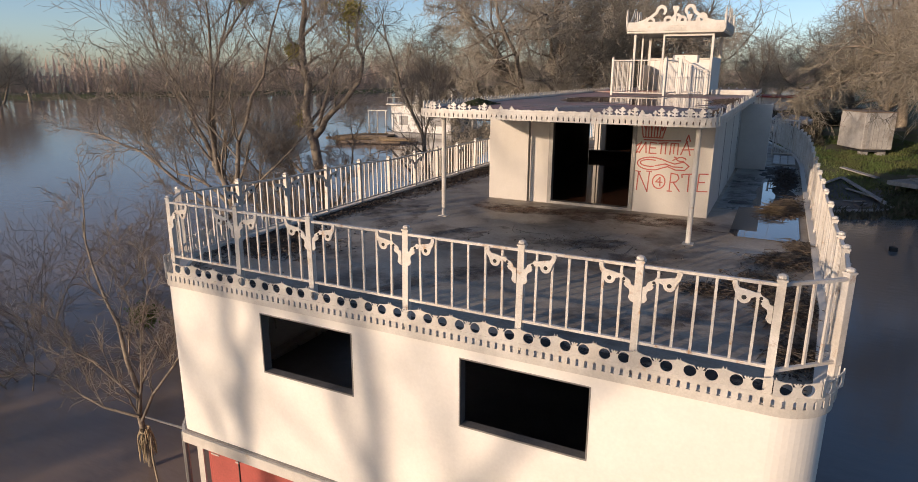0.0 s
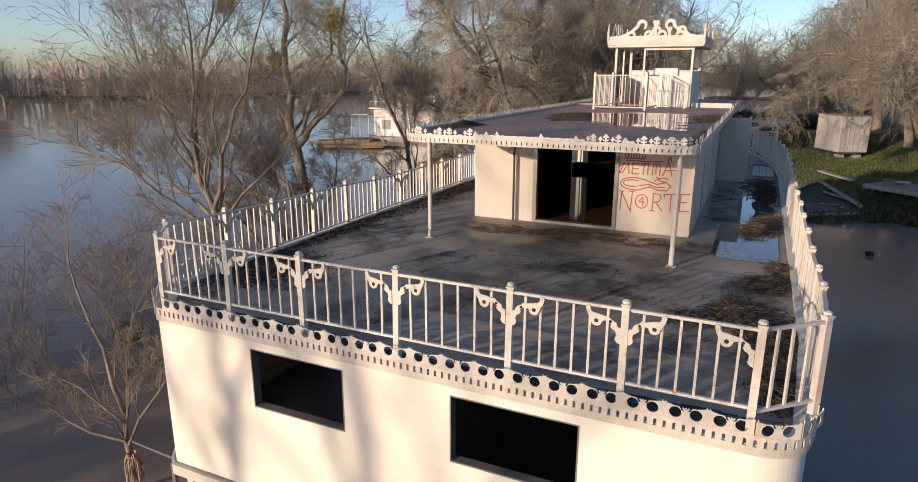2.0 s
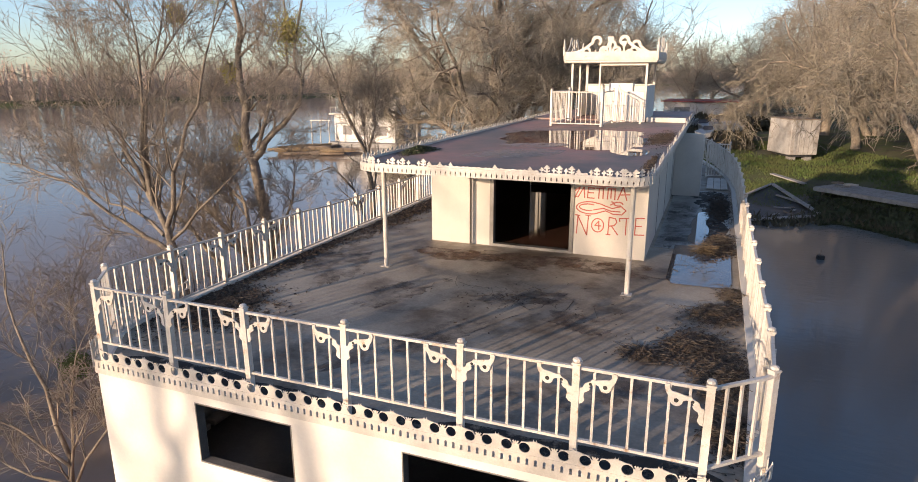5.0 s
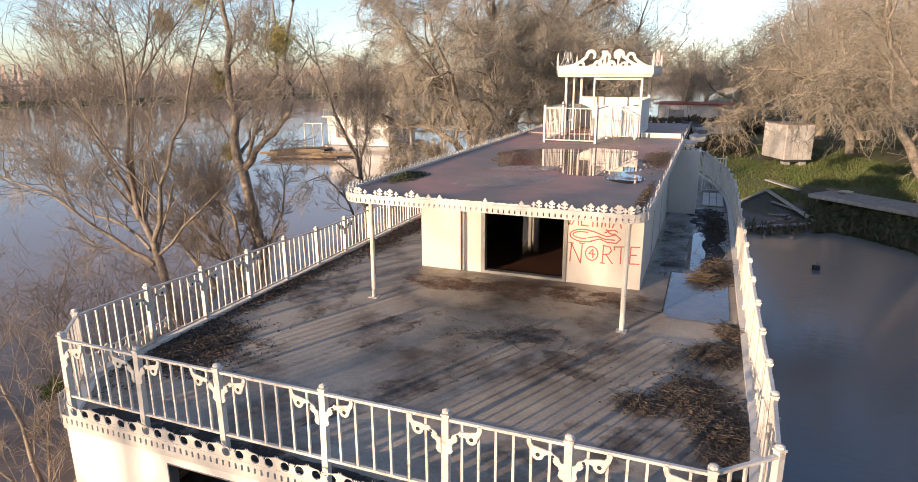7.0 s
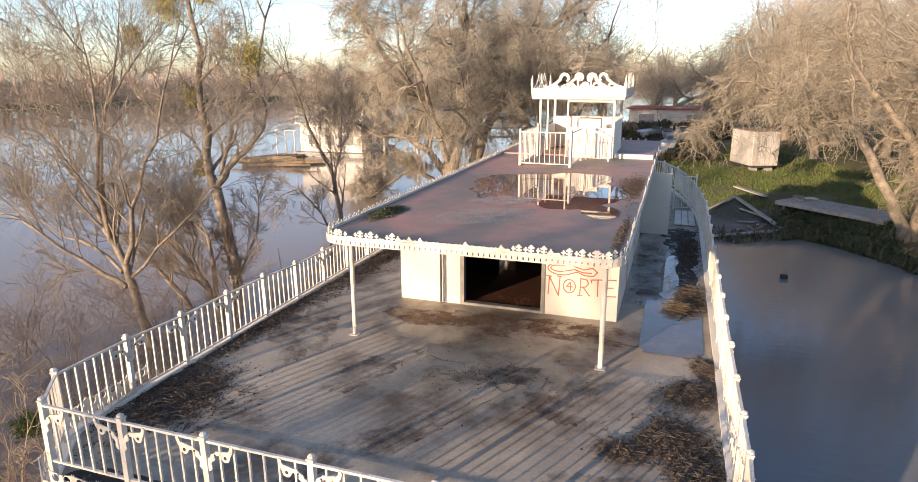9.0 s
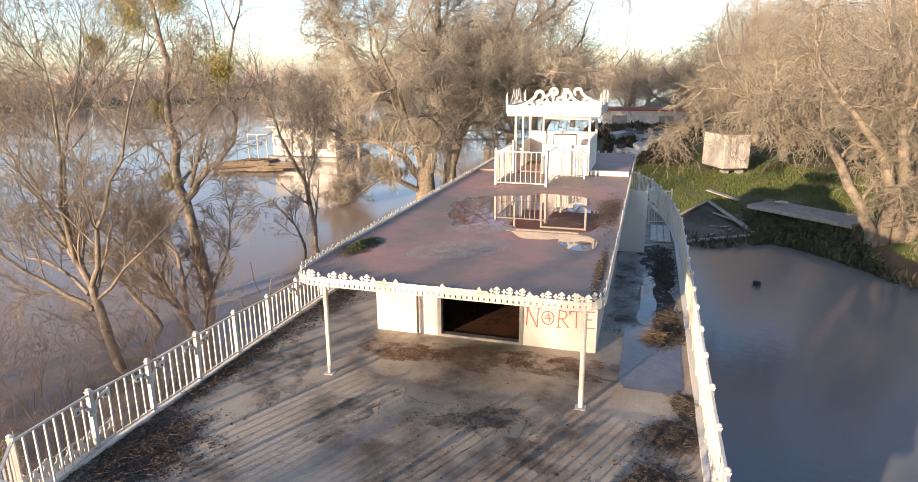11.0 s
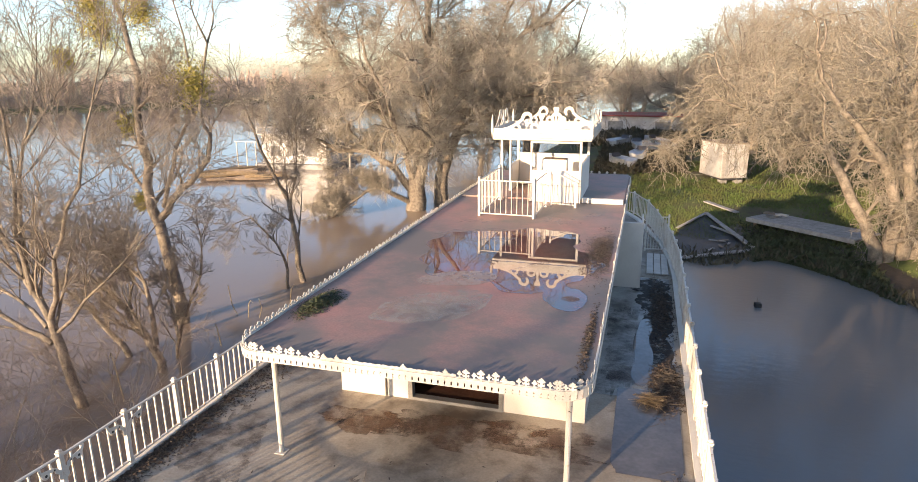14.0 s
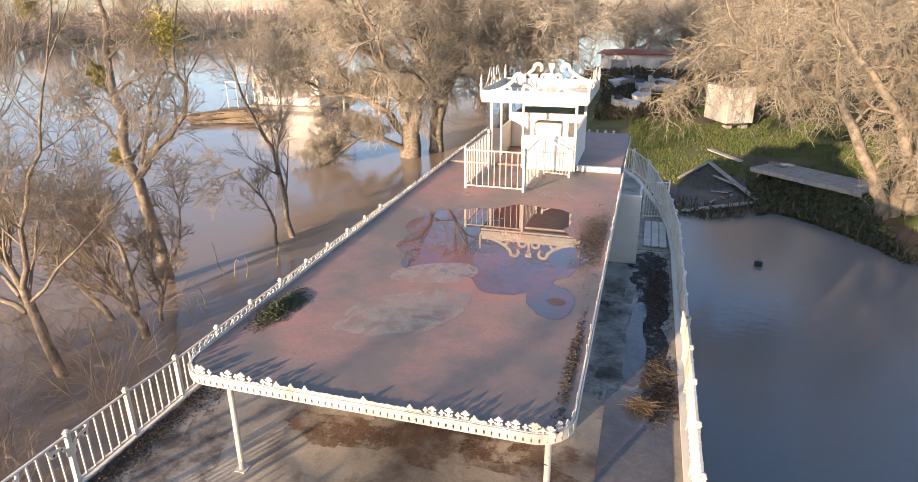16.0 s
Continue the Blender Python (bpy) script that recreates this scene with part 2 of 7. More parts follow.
# ---- mesh helpers ----


def link_mesh(name, bm, mat):
    me = bpy.data.meshes.new(name)
    bm.to_mesh(me)
    bm.free()
    me.materials.append(mat)
    return new(name, me)


def part(name, bm, mat, parent, label=""):
    ob = link_mesh(name, bm, mat)
    ob.parent = parent
    if label:
        ob["label"] = label
    return ob


def share(name, mesh, parent, m):
    """One more object on an existing mesh."""
    ob = new(name, mesh)
    ob.parent = parent
    ob.matrix_basis = m
    return ob


def thing(name, label, category, x=0, y=0, z=0, group="", kind="", rz=0):
    e = new(name)
    e.matrix_basis = pose(x, y, z, 0, 0, rz)
    return tagged(e, label, category, group, kind)


def box(bm, x0, x1, y0, y1, z0, z1, bevel=0.0):
    vs = [bm.verts.new(p) for p in ((x0, y0, z0), (x1, y0, z0), (x1, y1, z0), (x0, y1, z0), (x0, y0, z1), (x1, y0, z1), (x1, y1, z1), (x0, y1, z1))]
    fs = [bm.faces.new([vs[i] for i in f]) for f in ((3, 2, 1, 0), (4, 5, 6, 7), (0, 1, 5, 4), (1, 2, 6, 5), (2, 3, 7, 6), (3, 0, 4, 7))]
    if bevel:
        es = {e for f in fs for e in f.edges}
        bmesh.ops.bevel(bm, geom=list(es), offset=bevel, segments=1, affect="EDGES")
    return bm


def bbox(x0, x1, y0, y1, z0, z1, bevel=0.0):
    return box(bmesh.new(), x0, x1, y0, y1, z0, z1, bevel)


def tube(bm, pts, radii, k=6, caps=True):
    """A tapered tube along points."""
    pts = [Vector(p) for p in pts]
    if not hasattr(radii, "__len__"):
        radii = [radii] * len(pts)
    rings, u = [], None
    for i, p in enumerate(pts):
        d = (pts[min(i + 1, len(pts) - 1)] - pts[max(i - 1, 0)]).normalized()
        if u is None:
            u = d.orthogonal().normalized()
        u = (u - d * u.dot(d)).normalized()
        w = d.cross(u)
        rings.append([bm.verts.new(p + (u * math.cos(a) + w * math.sin(a)) * radii[i]) for a in (2 * math.pi * j / k for j in range(k))])
    for a, b in zip(rings, rings[1:]):
        for j in range(k):
            bm.faces.new((a[j], a[(j + 1) % k], b[(j + 1) % k], b[j]))
    if caps:
        bm.faces.new(rings[0][::-1])
        bm.faces.new(rings[-1])
    return bm


def plate(bm, outline, thick, m=Matrix()):
    """A flat shape cut from sheet: an outline in x and z, thick along y."""
    f = [bm.verts.new(m @ Vector((x, -thick / 2, z))) for x, z in outline]
    b = [bm.verts.new(m @ Vector((x, thick / 2, z))) for x, z in outline]
    bm.faces.new(f)
    bm.faces.new(b[::-1])
    n = len(f)
    for i in range(n):
        bm.faces.new((f[(i + 1) % n], f[i], b[i], b[(i + 1) % n]))
    return bm


def ring_plate(bm, x0, x1, zlow, ztop, cx, cz, r, thick, n=16):
    """A sheet tile with a round hole; ztop(x) gives its cut upper edge."""
    inner, outer = [], []
    for i in range(n):
        a = 2 * math.pi * (i + 0.5) / n
        dx, dz = math.cos(a), math.sin(a)
        hi = ztop(cx + dx * r * 1.4)
        lim = []
        if dx > 1e-6:
            lim.append((x1 - cx) / dx)
        if dx < -1e-6:
            lim.append((x0 - cx) / dx)
        if dz > 1e-6:
            lim.append((hi - cz) / dz)
        if dz < -1e-6:
            lim.append((zlow - cz) / dz)
        s = min(lim)
        inner.append((cx + dx * r, cz + dz * r))
        outer.append((cx + dx * s, cz + dz * s))
    # corners of the tile are reached by its four diagonal points
    for (sx, sz) in ((x0, zlow), (x1, zlow), (x0, None), (x1, None)):
        z = ztop(sx) if sz is None else sz
        j = min(range(n), key=lambda i: (outer[i][0] - sx) ** 2 + (outer[i][1] - z) ** 2)
        outer[j] = (sx, z)
    lay = []
    for y in (-thick / 2, thick / 2):
        lay.append(([bm.verts.new((x, y, z)) for x, z in inner], [bm.verts.new((x, y, z)) for x, z in outer]))
    (fi, fo), (bi, bo) = lay
    for i in range(n):
        j = (i + 1) % n
        bm.faces.new((fi[i], fo[i], fo[j], fi[j]))
        bm.faces.new((bi[j], bo[j], bo[i], bi[i]))
        bm.faces.new((fi[j], bi[j], bi[i], fi[i]))
        bm.faces.new((fo[i], bo[i], bo[j], fo[j]))
    return bm


def mesh_from(name, verts, faces, mat, parent=None, label="", smooth=False):
    me = bpy.data.meshes.new(name)
    me.from_pydata(verts, [], faces)
    me.materials.append(mat)
    if smooth:
        me.polygons.foreach_set("use_smooth", [True] * len(me.polygons))
    ob = new(name, me)
    if parent:
        ob.parent = parent
    if label:
        ob["label"] = label
    return ob

# ---- water and land ----
WATER = -5.6
bm = bmesh.new()
bmesh.ops.create_grid(bm, x_segments=2, y_segments=2, size=1500)
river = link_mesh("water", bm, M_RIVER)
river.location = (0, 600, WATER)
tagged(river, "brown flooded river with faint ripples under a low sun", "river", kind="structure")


def shore_y(x):
    """How far out the flooded edge of the right bank lies."""
    return 31.5 + 1.6 * math.sin(x * 0.5) - max(0, x - 13.5) * 1.25 + (max(0, 6 - x)) * 1.2


def land_z(x, y):
    d = y - shore_y(x)
    h = WATER - 0.25 + 0.95 * (1 - math.exp(-max(d, 0) / 6.0)) + 0.052 * max(0, min(d, 36)) + min(d, 0) * 0.4
    h -= 0.7 * math.exp(-((x - 9.8) / 3.2) ** 2 - ((y - 36.5) / 4.5) ** 2)
    return h + 0.12 * noise.noise(Vector((x * 0.35, y * 0.35, 3))) + 0.35 * noise.noise(Vector((x * 0.07, y * 0.07, 9)))


def build_land():
    xs = [-14 + 1.1 * i for i in range(60)] + [52 + 12 * i for i in range(1, 22)]
    ys = [8 + 1.1 * i for i in range(70)] + [85 + 16 * i for i in range(1, 22)]
    verts, faces = [], []
    for y in ys:
        for x in xs:
            edge = -11 + 0.16 * max(0, y - 40) if y < 90 else -3 + 0.1 * (y - 90)
            drop = max(0, edge - x) * 0.5
            verts.append((x, y, max(land_z(x, y) - drop, WATER - 2.5)))
    w = len(xs)
    for j in range(len(ys) - 1):
        for i in range(w - 1):
            faces.append((j * w + i, j * w + i + 1, (j + 1) * w + i + 1, (j + 1) * w + i))
    g = mesh_from("ground", verts, faces, M_GRASS, smooth=True)
    tagged(g, "grassy river bank with bare muddy edge", "ground", kind="structure")


build_land()

# ---- the boat: hull, lower storey and upper deck ----
DX0, DX1, DY0, DY1 = -2.25, 6.75, -7.78, 20.0


def deck_outline(inset=0.0, n=14):
    """The deck's plan: straight bow, a cut left corner, a rounded right one, sides that draw in towards the stern."""
    x0, x1, y0, y1 = DX0 + inset, DX1 - inset, DY0 + inset, DY1 - inset
    pts = [(x0, -6.35), (x0 + 0.03, -6.6 + inset * 0.4), (x0 + 0.10, -6.82 + inset * 0.5), (-1.55 + inset * 0.6, -7.60 + inset * 0.7), (-1.47 + inset * 0.5, -7.69 + inset * 0.8), (-1.40 + inset * 0.45, -7.74 + inset * 0.95), (-1.35 + inset * 0.42, y0 + 0.006), (-1.30 + inset * 0.4, y0)]
    for i in range(n + 1):
        a = 1.5 * math.pi + i / n * math.pi / 2 * 0.93
        pts.append((x1 - 0.64 + 0.5 * math.cos(a), y0 + 0.5 + 0.5 * math.sin(a)))
    pts.append((x1, -5.0))
    for y, dx in ((9, 0.05), (11, 0.15), (13, 0.4), (15, 0.85), (17, 1.3), (18.5, 1.9), (19.6, 2.9)):
        pts.append((x1 - dx, y))
    pts.append((x1 - 4.2, y1))
    pts.append((x0 + 4.2, y1))
    for y, dx in ((19.6, 2.9), (18.5, 1.9), (17, 1.3), (15, 0.85), (13, 0.4), (11, 0.15), (9, 0.05)):
        pts.append((x0 + dx, y))
    return pts


def prism(bm, pts, z0, z1):
    a = [bm.verts.new((x, y, z0)) for x, y in pts]
    b = [bm.verts.new((x, y, z1)) for x, y in pts]
    bm.faces.new(a[::-1])
    bm.faces.new(b)
    for i in range(len(a)):
        j = (i + 1) % len(a)
        bm.faces.new((a[i], a[j], b[j], b[i]))
    return bm


def wall_loop(bm, pts, z0, z1, thick):
    """A standing wall along a closed plan line, outer and inner skin."""
    n = len(pts)
    cx, cy = sum(p[0] for p in pts) / n, sum(p[1] for p in pts) / n
    inn = []
    for i, (x, y) in enumerate(pts):
        xa, ya = pts[i - 1]
        xb, yb = pts[(i + 1) % n]
        t = Vector((xb - xa, yb - ya)).normalized()
        inn.append((x - t.y * thick, y + t.x * thick))
    rows = [[bm.verts.new((x, y, z)) for x, y in p] for p, z in ((pts, z0), (pts, z1), (inn, z1), (inn, z0))]
    for i in range(n):
        j = (i + 1) % n
        for r in range(4):
            a, b = rows[r], rows[(r + 1) % 4]
            bm.faces.new((a[i], a[j], b[j], b[i]))
    return bm


boat = thing("riverboat", "white flooded riverboat restaurant with a railed upper deck, stripped and abandoned", "boat", kind="structure")


def front_wall():
    """The bow wall of the middle storey with its two open windows, as pieces round the openings."""
    y0, y1, z0, z1 = DY0, DY0 + 0.14, -2.28, 0.06
    xa, xb = -1.30, DX1 - 0.64
    wins = ((0.27, 1.70), (3.12, 4.57))
    wz0, wz1 = -0.98, -0.15
    bm = bmesh.new()
    cuts = [xa, wins[0][0], wins[0][1], wins[1][0], wins[1][1], xb]
    zs = [z0, wz0, wz1, z1]
    for side, y in ((0, y0), (1, y1)):
        grid = [[bm.verts.new((x, y, z)) for x in cuts] for z in zs]
        for r in range(3):
            for c in range(5):
                if r == 1 and c in (1, 3):
                    continue
                q = (grid[r][c], grid[r][c + 1], grid[r + 1][c + 1], grid[r + 1][c])
                bm.faces.new(q if side == 0 else q[::-1])
        if side == 0:
            front = grid
        else:
            for c in (1, 3):
                loop = [(1, c), (1, c + 1), (2, c + 1), (2, c)]
                for k in range(4):
                    (r1, c1), (r2, c2) = loop[k], loop[(k + 1) % 4]
                    bm.faces.new((front[r1][c1], grid[r1][c1], grid[r2][c2], front[r2][c2]))
    part("bow_wall", bm, M_WALL, boat, "cream-white bow wall with two open windows")
    for x0, x1 in wins:
        bm = bmesh.new()
        for b in ((x0, x0 + 0.016, wz0, wz1), (x1 - 0.016, x1, wz0, wz1), (x0 + 0.016, x1 - 0.016, wz0, wz0 + 0.02), (x0 + 0.016, x1 - 0.016, wz1 - 0.014, wz1)):
            box(bm, b[0], b[1], y0 - 0.004, y0 + 0.12, b[2], b[3])
        part("window_frame", bm, M_GREY, boat, "grey metal frame of an open window")


front_wall()
outline = deck_outline()
n_arc = 8


def strip_wall(pts, z0, z1, thick, name, mat, label):
    bm = bmesh.new()
    inn = []
    for i, (x, y) in enumerate(pts):
        xa, ya = pts[max(i - 1, 0)]
        xb, yb = pts[min(i + 1, len(pts) - 1)]
        t = Vector((xb - xa, yb - ya)).normalized()
        inn.append((x - t.y * thick, y + t.x * thick))
    rows = [[bm.verts.new((x, y, z)) for x, y in p] for p, z in ((pts, z0), (pts, z1), (inn, z1), (inn, z0))]
    for i in range(len(pts) - 1):
        for r in range(4):
            a, b = rows[r], rows[(r + 1) % 4]
            bm.faces.new((a[i], a[i + 1], b[i + 1], b[i]))
    for i in (0, -1):
        bm.faces.new([rows[r][i] for r in range(4)])
    return part(name, bm, mat, boat, label)


# the rest of the wall runs from the bow's right corner round the stern to its left corner, with a row of
# open windows along the river side
strip_wall(outline[n_arc:] + [(DX0, 6.0)], -2.28, 0.06, 0.14, "side_wall", M_WALL, "white side wall of the middle storey")
strip_wall([(DX0, 6.0)] + outline[:n_arc], -2.28, -1.15, 0.14, "side_wall", M_WALL, "white side wall below the windows")
strip_wall([(DX0, 6.0)] + outline[:n_arc], -0.22, 0.06, 0.14, "side_wall", M_WALL, "white side wall above the windows")
for y0, y1 in ((6.0, 4.6), (2.4, 1.6), (-0.6, -1.4), (-3.3, -3.9)):
    strip_wall([(DX0, y0), (DX0, y1)], -1.15, -0.22, 0.14, "pier", M_WALL, "white pier between side windows")
strip_wall([(DX0, -6.2)] + outline[:n_arc], -1.15, -0.22, 0.14, "pier", M_WALL, "white wall at the bow corner")
part("window_sill", bbox(DX0 - 0.02, DX0 + 0.2, -6.2, 6.0, -1.149, -1.11), M_WHITE, boat, "pale sill along the side windows")
# added white pieces with gaps stand in for broken sunlight at the wall's foot
for k in range(5):
    part("sunlit_ledge", bbox(-2.08, -1.86, -6.1 + 0.72 * k, -5.46 + 0.72 * k, -2.298, -2.19, 0.015), M_WHITE, boat, "white ledge cut into pieces for broken sunlight along the inside wall")
for k in range(22):
    y = -6.9 + 0.16 * k
    pts = [(-2.02 + 0.02 * math.sin(3 * z + k), y + 0.03 * math.sin(9 * z + k), z) for z in (-0.2, -0.45, -0.7, -0.95, -1.2, -1.45, -1.7 - 0.05 * (k % 3))]
    part("hanging_strip", tube(bmesh.new(), pts, 0.016, 5), M_PANEL, boat, "twisted grey strip hanging inside the window")
# moulding at the storey's foot
strip = [(x, y) for x, y in deck_outline(-0.07)]
bm = bmesh.new()
wall_loop(bm, strip, -2.44, -2.285, 0.3)
part("moulding", bm, M_WHITE, boat, "rounded white moulding under the bow wall")
bm = bmesh.new()
wall_loop(bm, deck_outline(-0.03), -2.285, -2.262, 0.2)
part("moulding", bm, M_GREY, boat, "thin grey joint line")
# storey below, painted red, set back a little
low = [(x, y) for x, y in deck_outline(0.28)]
bm = bmesh.new()
wall_loop(bm, low, -4.75, -2.45, 0.14)
part("lower_wall", bm, M_RED, boat, "faded red wall of the lower storey")
bm = bmesh.new()
prism(bm, deck_outline(0.0), -5.9, -4.78)
part("hull", bm, M_GREY, boat, "grey steel hull half under water")
bm = bmesh.new()
prism(bm, deck_outline(0.16), -2.40, -2.30)
part("lower_floor", bm, M_LOWFLOOR, boat, "dark floor of the middle storey")
bm = bmesh.new()
prism(bm, deck_outline(0.15), -0.12, -0.022)
part("deck_base", bm, M_DECK, boat, "dark boards under the upper deck")
# mooring post and trim at the bow corner of the lower storey
bm = bmesh.new()
tube(bm, ((-1.62, DY0 + 0.15, -4.8), (-1.62, DY0 + 0.15, -2.45)), 0.045, 8)
part("corner_post", bm, M_GREY, boat, "grey steel corner post")
bm = bmesh.new()
box(bm, -1.5, -1.38, DY0 + 0.255, DY0 + 0.275, -4.7, -2.46)
part("trim", bm, M_WHITE, boat, "white corner trim on the red wall")
bm = bmesh.new()
for x, w in ((-1.22, 0.16), (-0.72, 0.06)):
    box(bm, x, x + w, DY0 + 0.262, DY0 + 0.278, -2.80, -2.78)
    box(bm, x + 0.03, x + 0.03 + w * 0.4, DY0 + 0.262, DY0 + 0.278, -2.74, -2.66)
    box(bm, x, x + w, DY0 + 0.262, DY0 + 0.278, -2.62, -2.60)
part("marking", bm, M_WHITE, boat, "worn white marks on the red wall")
bm = bmesh.new()
box(bm, -0.67, -0.655, DY0 + 0.265, DY0 + 0.279, -4.5, -2.75)
part("door_joint", bm, M_RUBBER, boat, "dark joint of a red door")

# ---- deckhouse ----
HX0, HX1, HY0, HY1, HZ = 0.0, 4.79, 0.0, 15.0, 2.02
ROOF = 2.16
house = thing("deckhouse", "white panelled deckhouse with an open sliding-door bay and a flat red roof", "deckhouse", kind="structure")


def wall_with_hole(a0, a1, h0, h1, z1, fixed, axis, thick, name, label):
    """A wall from a0 to a1 with one opening h0..h1 up to z1."""
    for u0, u1, w0, w1 in ((a0, h0, 0, HZ), (h1, a1, 0, HZ), (h0, h1, z1, HZ)):
        bm = bmesh.new()
        if axis == "x":
            box(bm, u0, u1, fixed, fixed + thick, w0, w1)
        else:
            box(bm, fixed, fixed + thick, u0, u1, w0, w1)
        part(name, bm, M_PANEL, house, label)


wall_with_hole(0.98, HX1, 1.41, 3.29, 1.98, 0.0, "x", 0.12, "front_wall", "white panelled front wall with red spray paint")
part("front_wall", bbox(0.0, 0.94, -0.03, 0.12, 0, HZ, 0.006), M_PANEL, house, "white front panel standing slightly proud")
part("corner_strip", bbox(0.94, 0.98, 0.03, 0.12, 0, HZ), M_GREY, house, "grey recessed joint")
part("right_wall", bbox(HX1 - 0.12, HX1, 0.125, HY1, 0, HZ), M_PANEL, house, "white panelled side wall")
wall_with_hole(0.125, HY1, 8.0, 9.5, 1.95, 0.0, "y", 0.12, "left_wall", "white side wall with an open doorway")
part("back_wall", bbox(0.125, HX1 - 0.125, HY1 - 0.12, HY1, 0, HZ), M_PANEL, house)
for y in (2.4, 4.8, 7.2, 9.6, 12.0):
    part("panel_strip", bbox(HX1 + 0.001, HX1 + 0.008, y, y + 0.03, 0.02, HZ), M_GREY, house, "grey joint strip")
part("floor", bbox(0.12, HX1 - 0.12, 0.125, HY1 - 0.12, 0.002, 0.02), M_INFLOOR, house, "dark reddish floor inside")
part("lining", bbox(HX1 - 0.14, HX1 - 0.121, 0.13, HY1 - 0.13, 0.02, HZ), M_INSIDE, house, "near-black lining put in to darken the room")
part("ceiling", bbox(0.12, HX1 - 0.12, 0.125, HY1 - 0.12, HZ - 0.06, HZ - 0.01), M_INSIDE, house, "near-black ceiling, coloured to darken the room")
part("lining", bbox(0.121, 0.14, 0.13, 7.95, 0.02, HZ - 0.07), M_INSIDE, house, "near-black lining put in to darken the room")
part("lining", bbox(0.121, 0.14, 9.55, HY1 - 0.13, 0.02, HZ - 0.07), M_INSIDE, house, "near-black lining put in to darken the room")
part("lining", bbox(0.14, HX1 - 0.14, HY1 - 0.15, HY1 - 0.122, 0.02, HZ - 0.07), M_INSIDE, house, "near-black lining put in to darken the room")
# frame of the door bay
bm = bmesh.new()
for b in ((1.41, 1.50, 0.0, 1.98), (3.21, 3.29, 0.0, 1.98), (1.50, 3.21, 0.0, 0.06), (1.50, 3.21, 1.90, 1.98)):
    box(bm, b[0], b[1], -0.025, 0.13, b[2], b[3])
part("door_frame", bm, M_GREY, house, "grey aluminium sliding-door frame without its glass")
# posts inside that stand in the light of the side doorway
for x, w in ((0.16, 0.10), (0.36, 0.17)):
    part("column", bbox(x, x + w, 8.6, 8.76, 0.02, HZ - 0.07), M_PANEL, house, "pale interior post")
# added block that cuts the bright posts off from their floor reflection
part("low_block", bbox(0.14, 1.5, 8.0, 8.3, 0.021, 0.27), M_INSIDE, house, "dark low block added before the posts")

# roof slab with rounded corners
RX0, RX1, RY0, RY1 = -0.28, 5.06, -2.95, 15.1


def roof_plan(o=0.0, r=0.45, n=6):
    pts = []
    for cx, cy, a0 in ((RX0 + r, RY0 + r, math.pi), (RX1 - r, RY0 + r, 1.5 * math.pi), (RX1 - r, RY1 - r, 0), (RX0 + r, RY1 - r, 0.5 * math.pi)):
        for i in range(n + 1):
            a = a0 + i / n * math.pi / 2
            pts.append((cx + (r + o) * math.cos(a), cy + (r + o) * math.sin(a)))
    return pts


bm = bmesh.new()
prism(bm, roof_plan(-0.03), ROOF - 0.10, ROOF)
part("roof", bm, M_ROOF, house, "worn dull red flat roof with dark stains")
bm = bmesh.new()
wall_loop(bm, roof_plan(0.0), ROOF - 0.035, ROOF + 0.012, 0.028)
part("roof_edge", bm, M_WHITE, house, "white metal roof edge")


def along(pts, step, closed=True):
    """Points at even steps along a plan line, with the direction there."""
    p = [Vector((x, y)) for x, y in pts]
    if closed:
        p.append(p[0])
    total = sum((b - a).length for a, b in zip(p, p[1:]))
    count = max(1, round(total / step))
    step = total / count
    out, k, used = [], 0, 0.0
    for i in range(count):
        s = (i + 0.5) * step
        while used + (p[k + 1] - p[k]).length < s:
            used += (p[k + 1] - p[k]).length
            k += 1
        d = (p[k + 1] - p[k]).normalized()
        out.append((p[k] + d * (s - used), d, step))
    return out


def tongue_mesh(w, h):
    """One hanging tongue of the pierced trim: a rounded drop with a slot to its neighbour."""
    g = w * 0.5
    s = w * 0.16
    o = [(-g, 0), (-g, -h * 0.30), (-g + s, -h * 0.38), (-g + s, -h * 0.80), (-g * 0.5, -h * 0.96), (0, -h), (g * 0.5, -h * 0.96), (g - s, -h * 0.80), (g - s, -h * 0.38), (g, -h * 0.30), (g, 0)]
    me = bpy.data.meshes.new("tongue")
    bm = plate(bmesh.new(), o[::-1], 0.012)
    bm.to_mesh(me)
    bm.free()
    me.materials.append(M_WHITE)
    return me


def cut_mesh(name, outline, thick, mat):
    me = bpy.data.meshes.new(name)
    bm = plate(bmesh.new(), outline, thick)
    bm.to_mesh(me)
    bm.free()
    me.materials.append(mat)
    return me


def place_along(pts, step, name, mesh, parent, z, out=0.0, keep=None, limit=300):
    made = 0
    rest = []
    for p, d, st in along(pts, step):
        if keep and not keep(p):
            continue
        m = Matrix.Translation((p.x + d.y * out, p.y - d.x * out, z)) @ Matrix.Rotation(math.atan2(d.y, d.x), 4, "Z")
        if made < limit:
            share(name, mesh, parent, m)
            made += 1
        else:
            rest.append(m)
    if rest:
        bm = bmesh.new()
        for m in rest:
            n0 = len(bm.verts)
            bm.from_mesh(mesh)
            bm.verts.ensure_lookup_table()
            for v in bm.verts[n0:]:
                v.co = m @ v.co
        ob = part(name, bm, mesh.materials[0], parent)
        tagged(ob, kind="stuff")


